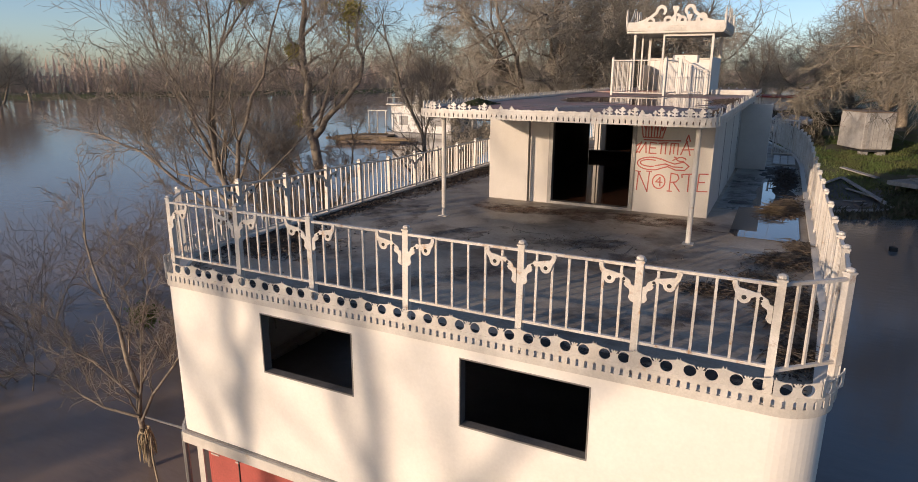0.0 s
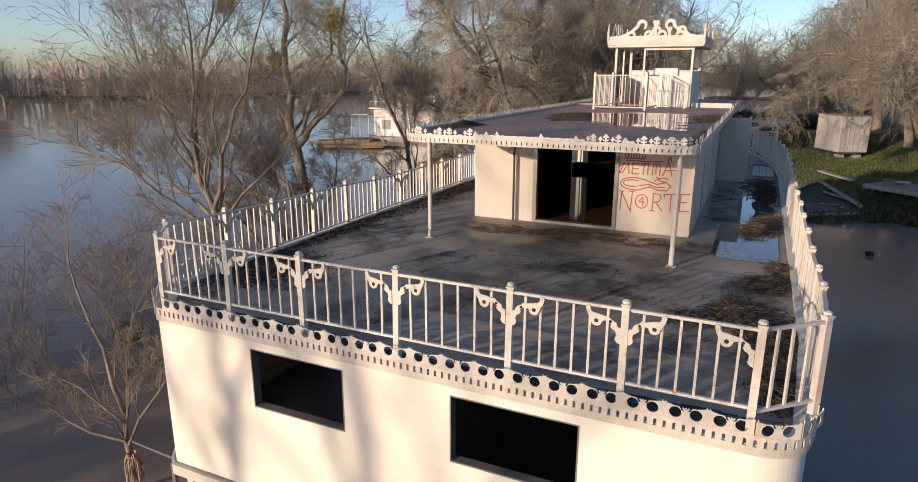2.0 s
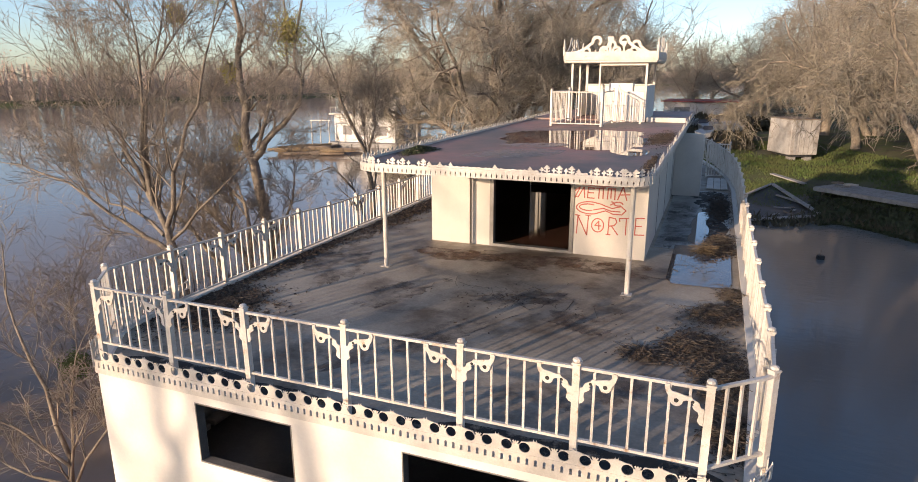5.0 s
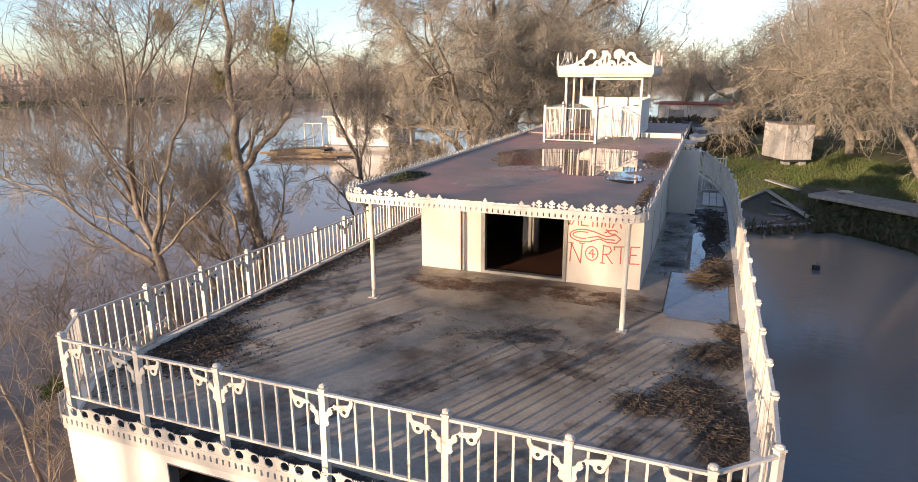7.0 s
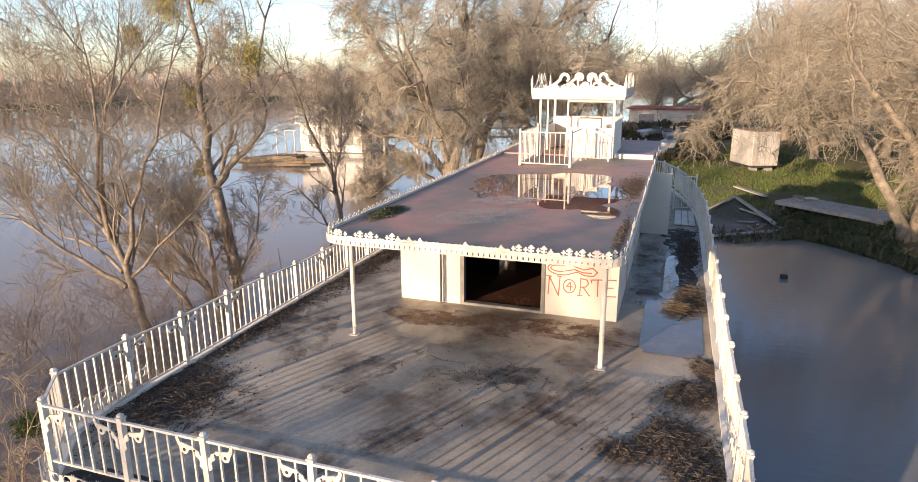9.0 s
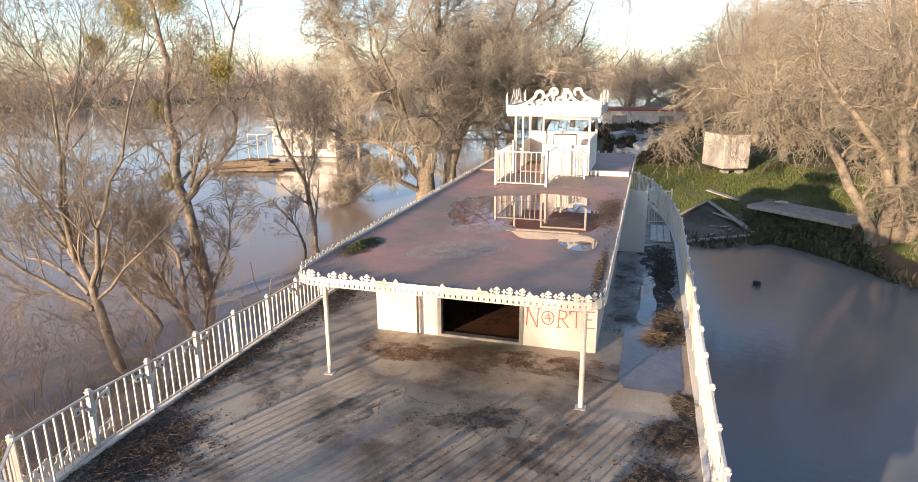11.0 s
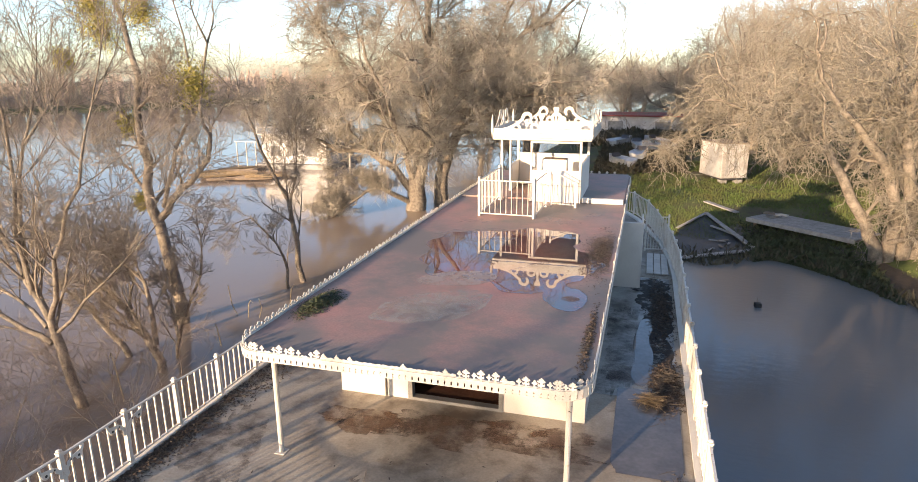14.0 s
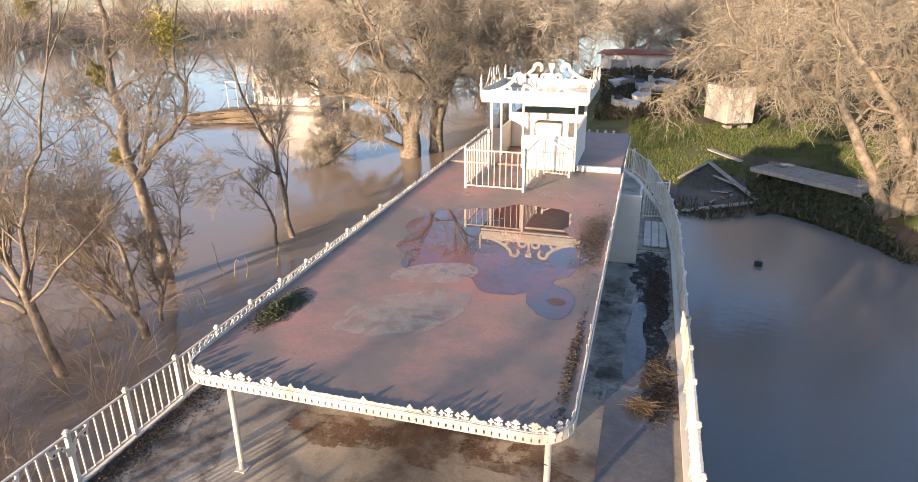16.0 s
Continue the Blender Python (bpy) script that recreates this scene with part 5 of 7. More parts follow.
tree("sapling", "small bare flooded tree with a frayed rope round it", (-5.6, -5.5, WATER - 0.3),
     [([(-5.55, -5.5, -5.9), (-5.7, -5.55, -4.4), (-6.2, -5.35, -3.3), (-7.0, -5.1, -2.0), (-7.7, -4.9, -0.9)], 0.075, 1.5),
      ([(-5.65, -5.55, -4.5), (-5.2, -5.0, -3.4), (-5.0, -4.6, -2.4)], 0.035, 1.0),
      ([(-5.7, -5.55, -4.4), (-7.0, -5.9, -4.1), (-8.3, -6.0, -3.5)], 0.035, 1.1),
      ([(-5.7, -5.55, -4.3), (-5.9, -5.2, -3.0), (-6.0, -4.8, -1.9)], 0.035, 1.0),
      ([(-5.75, -5.5, -4.0), (-6.6, -5.8, -3.2), (-7.6, -6.0, -2.7)], 0.035, 1.1)], THIN, 15, group="flooded trees")
for i, (x, y, z, r) in enumerate(((-18.5, 14.0, 8.2, 1.05), (-16.3, 14.1, 8.9, 0.75), (-13.9, 14.0, 5.7, 0.85), (-18.9, 14.0, 9.3, 0.9), (-20.9, 14.0, 6.8, 0.4), (-17.7, 14.0, 3.9, 0.4), (-17.5, 14.0, 0.2, 0.35), (26, 48, 9.4, 1.6), (38, 62, 10.5, 1.8))):
    mistletoe(x, y, z, r, 40 + i)


def leafy_clump(x, y, z, r, seed):
    """A tuft of small dark evergreen leaves among bare twigs."""
    rng = np.random.default_rng(seed)
    q = []
    for i in range(1500):
        d = unit(rng.normal(0, 1, 3))
        p = d * r * rng.random() ** 0.6 * (0.8 + 0.7 * noise.noise(Vector(d * 2 + seed)))
        a, b = unit(rng.normal(0, 1, 3)) * 0.06, unit(rng.normal(0, 1, 3)) * 0.025
        q.append(np.stack((p - a, p + b, p + a, p - b)))
    v = np.concatenate(q)
    m = mesh_from("leafy_clump", v.tolist(), np.arange(len(v)).reshape(-1, 4).tolist(), M_BLADE)
    m.location = (x, y, z)
    tagged(m, "dark green leafy tuft among bare flooded twigs", "foliage")


leafy_clump(-10.1, -2.0, -4.1, 0.5, 73)


def bush(x, y, z, h, seed, twig, name="shrub", label="tangle of bare reddish twigs rising from flood water", stems=9, spread=0.7, mesh=None):
    t = thing(name, label, "shrub", x, y, z, "flooded shrubs")
    if mesh is None:
        rng = np.random.default_rng(seed)
        wood = Wood()
        for i in range(stems):
            p = np.array((rng.normal(0, 0.35), rng.normal(0, 0.35), -0.3))
            grow(wood, rng, p, unit(np.array((rng.normal(0, spread), rng.normal(0, spread), 1))), h * rng.uniform(0.6, 1.1), 0.022, 0, BUSH)
        mesh = (wood.each("trunk", M_BARK), wood.mesh("crown", twig))
    for me in mesh[0]:
        share("stem", me, t, Matrix())
    share("crown", mesh[1], t, Matrix())
    return mesh


bm1 = bush(-9.4, -1.2, WATER, 3.6, 61, M_REDTWIG, stems=6)
bm2 = bush(-12.5, 1.8, WATER, 3.8, 62, M_REDTWIG, stems=7, spread=0.9)
for x, y, k, s in ((-15.5, -1.8, 1, 70), (-12.0, -4.6, 0, 130), (-17.5, 3.0, 0, 250), (-10.2, 4.6, 1, 330), (-18.5, -5.0, 1, 30), (-15.0, 7.6, 0, 160)):
    t = thing("shrub", "tangle of bare reddish twigs rising from flood water", "shrub", x, y, WATER, "flooded shrubs", rz=s)
    mm = (bm1, bm2)[k]
    for me in mm[0]:
        share("stem", me, t, Matrix())
    share("crown", mm[1], t, Matrix())

# great oak behind the stern
tree("oak", "great spreading bare oak with crooked limbs at the flooded bank", (-13.5, 41.0, WATER - 0.4),
     [([(-13.6, 41.0, -6.0), (-13.5, 41.2, -3.4), (-13.0, 41.5, -0.4), (-12.6, 42.0, 4.6), (-12.6, 42.5, 11.0)], 0.95, 13.0),
      ([(-12.0, 43.5, -6.0), (-12.0, 43.5, -3.0), (-10.6, 43.6, 0.6), (-7.8, 43.8, 5.4), (-5.0, 44.0, 9.0)], 0.70, 11.5),
      ([(-13.6, 41.0, -4.2), (-15.4, 40.6, -1.8), (-17.6, 40.4, -0.6), (-20.4, 40.4, -0.5), (-23.6, 40.6, 0.8)], 0.38, 7.5),
      ([(-13.2, 41.4, -1.2), (-16.6, 41.6, 2.4), (-19.8, 41.8, 6.2), (-22.6, 42.0, 9.6)], 0.45, 10.0),
      ([(-13.0, 41.6, -0.6), (-10.2, 40.6, 1.6), (-7.4, 40.0, 2.6), (-4.2, 39.6, 4.2)], 0.32, 7.5),
      ([(-13.6, 41.0, -5.2), (-14.9, 39.4, -3.9), (-16.2, 38.4, -3.2), (-17.6, 37.4, -4.1), (-19.0, 36.6, -5.3)], 0.26, 3.4)], OAK, 21, bark=M_OAKBARK, twig=M_OAKTWIG, group="bank oaks", rise=0.75, hang=(1000, 3.0, 2.4))
tree("oak", "old leaning oak with drooping fine twigs on the grassy bank", (19.0, 30.8, -5.3),
     [([(19.2, 30.8, -5.6), (18.7, 30.5, -4.0), (17.9, 30.5, -2.6), (16.5, 30.5, 0.2), (15.7, 30.6, 1.4), (13.7, 30.8, 2.3), (11.3, 31.0, 3.8)], 0.42, 4.6),
      ([(19.5, 31.0, -4.8), (19.6, 30.8, -2.4), (19.2, 30.5, -0.8), (18.4, 30.5, 1.0), (17.5, 30.5, 2.3), (16.2, 30.6, 3.6), (14.8, 30.8, 5.6)], 0.42, 4.6),
      ([(20.4, 31.2, -4.8), (20.3, 30.8, -2.0), (19.8, 30.5, 0.4), (19.4, 30.5, 2.3), (19.4, 30.7, 4.4), (19.9, 31.0, 7.4)], 0.44, 5.4),
      ([(20.8, 31.2, -4.6), (22.4, 31.0, -1.0), (24.0, 30.8, 2.2), (25.4, 30.8, 5.6)], 0.40, 5.4),
      ([(13.7, 30.8, 2.3), (11.6, 31.5, 3.0), (9.6, 32.0, 2.8), (7.8, 32.4, 1.9)], 0.13, 2.4),
      ([(15.0, 30.6, 1.9), (13.6, 29.4, 1.9), (12.6, 28.6, 2.4)], 0.16, 2.6),
      ([(19.4, 30.6, -3.6), (20.4, 28.6, -2.6), (21.2, 27.4, -2.6)], 0.18, 2.6)], WEEPING, 22, bark=M_PALEBARK, twig=M_BANKTWIG, group="bank oaks", rise=0.9, hang=(560, 3.2, 3.4))

# woods further off, from four grown trees
FAR_MESHES = []
for seed, h in ((31, 9.0), (32, 7.5), (33, 8.5), (34, 6.8)):
    rng = np.random.default_rng(seed)
    wood = Wood()
    grow(wood, rng, np.array((0, 0, -0.4)), unit(np.array((rng.normal(0, 0.12), rng.normal(0, 0.12), 1))), h, 0.38, 0, FARTREE)
    if seed % 2:
        grow(wood, rng, np.array((0.4, 0, -0.4)), unit(np.array((0.45, 0.2, 1))), h * 0.85, 0.28, 0, FARTREE)
    FAR_MESHES.append([("trunk", me) for me in wood.each("trunk", M_BARK)] + [(k, wood.mesh(k, m)) for k, m in (("bough", M_OAKBARK), ("crown", M_OAKTWIG))])


def far_tree(x, y, z, k, turn, s, label="bare oak in the woods behind the bank", group="woodland oaks"):
    t = thing("oak", label, "tree", x, y, z, group)
    t.matrix_basis = pose(x, y, z, 0, 0, turn) @ Matrix.Diagonal((s, s, s, 1))
    for kind, me in FAR_MESHES[k]:
        share(kind, me, t, Matrix())


rngw = random.Random(5)
spots = [(-8, 62, 1.15), (16, 64, 1.15), (23, 57, 1.2), (30, 52, 1.2), (27, 45, 1.05), (35, 44, 1.15), (41, 53, 1.2), (24, 74, 1.2), (34, 66, 1.2), (44, 64, 1.2),
         (-14, 76, 1.1), (-6, 98, 0.95), (4, 102, 0.85), (14, 96, 1.2), (26, 90, 1.3), (38, 84, 1.3), (50, 78, 1.3), (-20, 92, 1.2), (-10, 118, 1.1), (4, 122, 1.0), (20, 116, 1.35), (40, 106, 1.4), (-24, 114, 1.3), (31, 38, 0.8), (1, 94, 0.75), (9, 97, 0.75), (19, 82, 1.1), (31, 75, 1.2), (28, 104, 1.4), (18, 56, 0.95), (36, 36, 1.0), (14, 70, 1.0), (22, 66, 1.15), (10, 88, 0.8)]
for i, (x, y, s) in enumerate(spots):
    far_tree(x + rngw.uniform(-1.5, 1.5), y + rngw.uniform(-2, 2), max(land_z(x, y), WATER) - 0.2, i % 4, rngw.uniform(0, 360), 1.3 * s * rngw.uniform(0.9, 1.12))
# bare trees on the near shore, whose shade falls on the bow and the deck
tree("shore_tree", "bare forked tree on the near shore shading the bow", (-15.1, -40.0, WATER - 0.3),
     [([(-15.10, -40.0, -5.90), (-15.16, -40.0, 3.40), (-15.12, -40.0, 5.50), (-15.35, -40.0, 6.50), (-15.50, -40.2, 7.90), (-16.10, -40.4, 10.50)], 0.15, 1.7),
      ([(-15.12, -40.0, 5.40), (-14.70, -39.9, 6.30), (-14.50, -39.8, 7.50), (-13.90, -39.6, 9.70)], 0.10, 1.7),
      ([(-15.16, -40.0, 3.50), (-15.70, -39.9, 4.60), (-16.20, -39.8, 5.90)], 0.06, 1.2)], BARE, 51, group="near shore trees")
tree("shore_tree", "bare spreading tree on the near shore shading the deck", (-14.2, -45.0, WATER - 0.3),
     [([(-14.2, -45.0, -5.9), (-14.6, -45.0, 2.0), (-15.3, -45.0, 5.0), (-16.3, -45.2, 7.4), (-16.8, -45.2, 8.6)], 0.15, 2.4),
      ([(-15.1, -45.0, 4.6), (-13.5, -45.0, 6.6), (-11.7, -45.0, 8.8)], 0.11, 2.6),
      ([(-16.3, -45.2, 7.4), (-18.2, -45.2, 8.8), (-20.6, -45.2, 10.2)], 0.09, 1.4),
      ([(-15.3, -45.0, 5.0), (-15.6, -45.0, 8.4), (-14.9, -45.0, 11.4), (-14.3, -45.0, 14.0)], 0.15, 2.8)], BARE, 52, group="near shore trees")
# unseen trees at guessed places, added to darken the water beside the boat
SHADE = dict(FARTREE, kids=(9, 8, 7), rmin=0.055, sides=(6, 4, 3, 3), steps=(5, 4, 3, 1))
rng = np.random.default_rng(88)
wood = Wood()
grow(wood, rng, np.array((0, 0, -0.4)), unit(np.array((0.05, 0.0, 1))), 9.0, 0.34, 0, SHADE)
SHADE_MESH = [("trunk", wood.each("trunk", M_BARK)[0]), ("bough", wood.mesh("bough", M_BARK)), ("crown", wood.mesh("crown", M_OAKTWIG))]
for x, y, turn, s in ((-26.5, -43, 20, 1.2), (-24, -37, 10, 0.62), (-24, -34, 150, 0.62),
                      (-0.3, -37, 30, 1.0), (4.6, -38, 30, 1.0), (4.8, -45, 75, 1.15), (11.6, -36, 200, 1.2), (8.8, -38, 30, 1.25), (10.5, -34, 120, 1.3), (13.5, -39, 60, 1.4), (16, -33, 170, 1.35), (20, -41, 240, 1.4), (10.5, -47, 300, 1.45), (15.5, -47, 15, 1.5), (23.5, -35, 220, 1.3)):
    t = thing("shore_tree", "unseen bare tree added on the near shore to shade the water", "tree", x, y, WATER - 0.2, "near shore trees")
    x += 0.18 * (y + 7)
    slim = 0.24 if y == -37 and turn == 30 else 1.0
    t.matrix_basis = pose(x, y, WATER - 0.2, 0, 0, turn) @ Matrix.Diagonal((s * slim, s * slim, s, 1))
    for kind, me in SHADE_MESH:
        share(kind, me, t, Matrix())
# a stand of trees on a spit of the far bank
for x, y, k, turn, s in ((-170, 80, 0, 10, 1.35), (-178, 92, 1, 80, 1.3), (-163, 72, 2, 150, 1.3), (-174, 76, 3, 220, 1.5), (-185, 86, 0, 300, 1.4)):
    far_tree(x, y, WATER - 0.1, k, turn, s, "bare tree in a stand on the far bank", "far bank trees")

# ---- far shore ----


def far_woods():
    rng = np.random.default_rng(77)
    line = [(-420, -60), (-290, 20), (-205, 95), (-168, 160), (-146, 216), (-128, 300), (-90, 400), (-20, 520), (90, 640)]
    verts, faces = [], []
    for (xa, ya), (xb, yb) in zip(line, line[1:]):
        length = math.hypot(xb - xa, yb - ya)
        nx, ny = -(yb - ya) / length, (xb - xa) / length
        for c in range(int(length * 2.2)):
            f, back = rng.random(), rng.random() ** 1.5 * 30
            cx, cy = xa + (xb - xa) * f + nx * back, ya + (yb - ya) * f + ny * back
            h = (10.0 + 5.5 * rng.random()) * (1 + 0.45 * noise.noise(Vector((cx * 0.03, cy * 0.03, 1)))) * (0.7 + 0.55 * min(1, back / 12))
            w = h * 0.36
            m = 150
            a, rr = rng.random(m) * 6.283, rng.random(m) ** 0.5
            z = h * (0.05 + 0.80 * rng.random(m) ** 0.8)
            wide = w * np.sin(np.pi * np.minimum(1, 0.18 + 0.8 * z / h))
            px, py = cx + wide * rr * np.cos(a), cy + wide * rr * np.sin(a)
            L = rng.uniform(0.2, 0.6, m)[:, None]
            d = rng.normal(0, 0.6, (m, 3)) + np.stack((0.3 * np.cos(a), 0.3 * np.sin(a), np.full(m, 0.6)), 1)
            p = np.stack((px, py, WATER + 0.6 + z), 1)
            verts.append(np.stack((p, p + d * L, p + d * L * 0.55 + rng.normal(0, 0.17, (m, 3))), 1).reshape(-1, 3))
    v = np.concatenate(verts)
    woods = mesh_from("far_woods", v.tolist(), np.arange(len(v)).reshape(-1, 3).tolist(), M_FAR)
    # denser stand behind, closing the gaps
    q, f = [], []
    for (xa, ya), (xb, yb) in zip(line, line[1:]):
        length = math.hypot(xb - xa, yb - ya)
        nx, ny = -(yb - ya) / length, (xb - xa) / length
        for c in range(int(length / 0.8)):
            t = (c + rng.random()) * 0.8 / length
            x, y = xa + (xb - xa) * t + nx * rng.uniform(14, 30), ya + (yb - ya) * t + ny * rng.uniform(14, 30)
            h = 11.0 * (1 + 0.3 * noise.noise(Vector((x * 0.03, y * 0.03, 1)))) * rng.uniform(0.75, 1.15)
            w, k = rng.uniform(0.7, 1.6), len(q)
            q += [(x - w, y, WATER + 0.5), (x + w, y + rng.normal(), WATER + 0.5), (x + w * 0.8, y, WATER + h * 0.7), (x + rng.normal() * 0.4, y, WATER + h), (x - w * 0.8, y, WATER + h * 0.75)]
            f.append((k, k + 1, k + 2, k + 3, k + 4))
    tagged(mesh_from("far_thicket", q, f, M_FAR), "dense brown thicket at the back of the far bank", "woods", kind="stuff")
    tagged(woods, "brown leafless woods along the far bank", "woods", kind="stuff")
    v, f = [], []
    for i, (x, y) in enumerate(line):
        a, b = line[max(i - 1, 0)], line[min(i + 1, len(line) - 1)]
        L = math.hypot(b[0] - a[0], b[1] - a[1])
        nx, ny = -(b[1] - a[1]) / L, (b[0] - a[0]) / L
        v += [(x - nx * 2, y - ny * 2, WATER - 0.3), (x + nx * 3, y + ny * 3, WATER + 1.0), (x + nx * 600, y + ny * 600, WATER + 2)]
        if i:
            k = 3 * i
            f += [(k - 3, k, k + 1, k - 2), (k - 2, k + 1, k + 2, k - 1)]
    tagged(mesh_from("far_bank", v, f, M_GRASS), "low far river bank", "ground", kind="structure")


far_woods()

# ---- houseboat on the river ----


def houseboat():
    h = thing("houseboat", "white two-level houseboat moored on the river with a debris raft", "houseboat", -41.5, 60.5, WATER, rz=3)
    part("hull", bbox(-0.6, 9.4, -1.0, 10.2, -0.4, 0.55, 0.05), M_GREYWOOD, h, "grey float deck")
    bm = bmesh.new()
    for b in ((0, 8.8, 0, 0.15), (0, 8.8, 8.85, 9.0), (8.65, 8.8, 0.15, 8.85), (0, 0.15, 0.15, 8.85)):
        box(bm, *b, 0.56, 4.1)
    part("wall", bm, M_TRAILER, h, "white painted wall")
    part("roof", bbox(-0.5, 9.2, -0.6, 9.4, 4.11, 4.3, 0.03), M_WHITE, h)
    part("upper_cabin", bbox(2.6, 8.2, 2.0, 7.8, 4.31, 6.0, 0.04), M_TRAILER, h)
    part("upper_roof", bbox(2.2, 8.6, 1.6, 8.2, 6.01, 6.18, 0.03), M_WHITE, h)
    for x in (3.1, 5.0, 6.8):
        part("upper_window", bbox(x, x + 1.1, 1.96, 2.01, 4.75, 5.6), M_DARK, h)
    for k in range(12):
        part("roof_rail_post", tube(bmesh.new(), ((-0.3 + k * 0.82, -0.45, 4.3), (-0.3 + k * 0.82, -0.45, 5.1)), 0.035, 5), M_WHITE, h)
    part("roof_rail", tube(bmesh.new(), ((-0.3, -0.45, 5.1), (8.72, -0.45, 5.1)), 0.04, 5), M_WHITE, h)
    for x, w in ((1.2, 1.3), (3.6, 1.3), (6.0, 1.6)):
        part("window", bbox(x, x + w, -0.03, 0.02, 1.5, 2.7), M_DARK, h)
    for y in (1.5, 4.5):
        part("window", bbox(8.78, 8.83, y, y + 1.6, 1.5, 2.7), M_DARK, h)
    for x in (-2.2, -0.9, 0.4):
        bm = tube(bmesh.new(), ((x, -2.2, 0.2), (x, -2.2, 3.4)), 0.07, 8)
        part("post", bm, M_WHITE, h)
    part("porch_deck", bbox(-3.0, 1.0, -3.2, -1.02, 0.1, 0.3, 0.03), M_WOOD, h)
    part("porch_rail", bbox(-2.4, 0.6, -2.26, -2.14, 3.405, 3.5), M_WHITE, h)


houseboat()


def raft():
    r = thing("debris_raft", "long raft of brown drift timber beside the houseboat", "raft", 0, 0, WATER)
    rng = random.Random(8)
    for i in range(26):
        L = rng.uniform(3, 8)
        x, y, a = rng.uniform(-44, -35), rng.uniform(50.5, 55), rng.gauss(20, 14)
        bm = tube(bmesh.new(), ((-L / 2, 0, 0), (0, rng.uniform(-0.2, 0.2), 0.03), (L / 2, 0, 0)), (0.16, 0.2, 0.12), 6)
        o = part("log", bm, M_STRAW if i % 3 == 0 else M_WOOD, r)
        o.matrix_basis = pose(x, y, rng.uniform(0.0, 0.55), 0, 0, a)


raft()
for x, y, h in ((-30.5, 63.0, 3.0), (-27.5, 66.0, 4.2), (-24.5, 60.0, 3.0)):
    p = thing("mooring_pile", "white-capped steel mooring pile in the river", "pile", x, y, WATER, "mooring piles")
    part("shaft", tube(bmesh.new(), ((0, 0, -0.5), (0, 0, h)), 0.17, 10), M_GREYWOOD, p)
    part("cap", tube(bmesh.new(), ((0, 0, h + 0.002), (0, 0, h + 0.25)), (0.19, 0.05), 10), M_WHITE, p)
gw = thing("gangway", "dark steel gangway from the bank to the houseboat", "gangway", -32.0, 66.5, WATER, rz=18)
part("walkway", bbox(0, 24, -0.6, 0.6, 2.0, 2.15), M_DARK, gw)
for y in (-0.6, 0.6):
    bm = tube(bmesh.new(), ((0, y, 3.0), (24, y, 3.4)), 0.05, 6)
    for k in range(13):
        tube(bm, ((k * 2, y, 2.1), (k * 2, y, 3.0 + k * 0.033)), 0.03, 5)
    part("handrail", bm, M_DARK, gw)

# ---- the right bank ----


def trailer():
    x, y = 12.2, 51.0
    g = land_z(12.4, 52) - 0.1
    t = thing("box_trailer", "white dented box trailer standing on blocks on the grass", "trailer", x, y, g, rz=25)
    h0, h1 = -g - 3.45, -g - 0.35
    part("box", bbox(0, 2.6, 0, 3.8, h0, h1, 0.05), M_SKIN, t)
    part("roof_rim", bbox(-0.03, 2.63, -0.03, 3.83, h1 + 0.002, h1 + 0.09, 0.02), M_WOOD, t)
    part("chassis", bbox(0.4, 2.3, 0.3, 3.6, h0 - 0.22, h0 - 0.004), M_DARK, t)
    for bx in (0.3, 1.8):
        part("block", bbox(bx, bx + 0.6, 0.4, 1.0, -0.2, h0 - 0.225, 0.02), M_GREYWOOD, t)
        for by in (2.2, 3.0):
            w = part("wheel", tube(bmesh.new(), ((-0.14, 0, 0), (0.14, 0, 0)), 0.36, 14), M_RUBBER, t)
            w.location = (bx + 0.3, by, 0.36)
            part("hub", tube(bmesh.new(), ((-0.155, 0, 0), (0.155, 0, 0)), 0.15, 10), M_GREY, w)
    for k in range(5):
        part("rib", bbox(0.35 + k * 0.45, 0.40 + k * 0.45, -0.022, -0.003, h0 + 0.05, h1 - 0.05), M_GREYWOOD, t)
    part("dark_panel", bbox(0.35, 0.62, -0.03, -0.004, h0 + 0.1, h1 - 0.2), M_GREYWOOD, t)


trailer()


def long_building():
    g = land_z(5, 88) - 0.2
    b = thing("storage_building", "long low white building with a rusty roof edge", "building", -1.5, 86.0, g, rz=-2)
    h = -g - 0.35
    part("wall", bbox(0, 12.5, 0, 7, 0, h, 0.03), M_TRAILER, b)
    part("roof", bbox(-0.4, 12.9, -0.4, 7.4, h + 0.003, h + 0.2, 0.04), M_RED, b, "rusty red roof edge")
    for k in range(2):
        part("door", bbox(1.5 + k * 6.6, 3.6 + k * 6.6, -0.03, -0.003, 0, 2.2), M_GREYWOOD, b)


long_building()


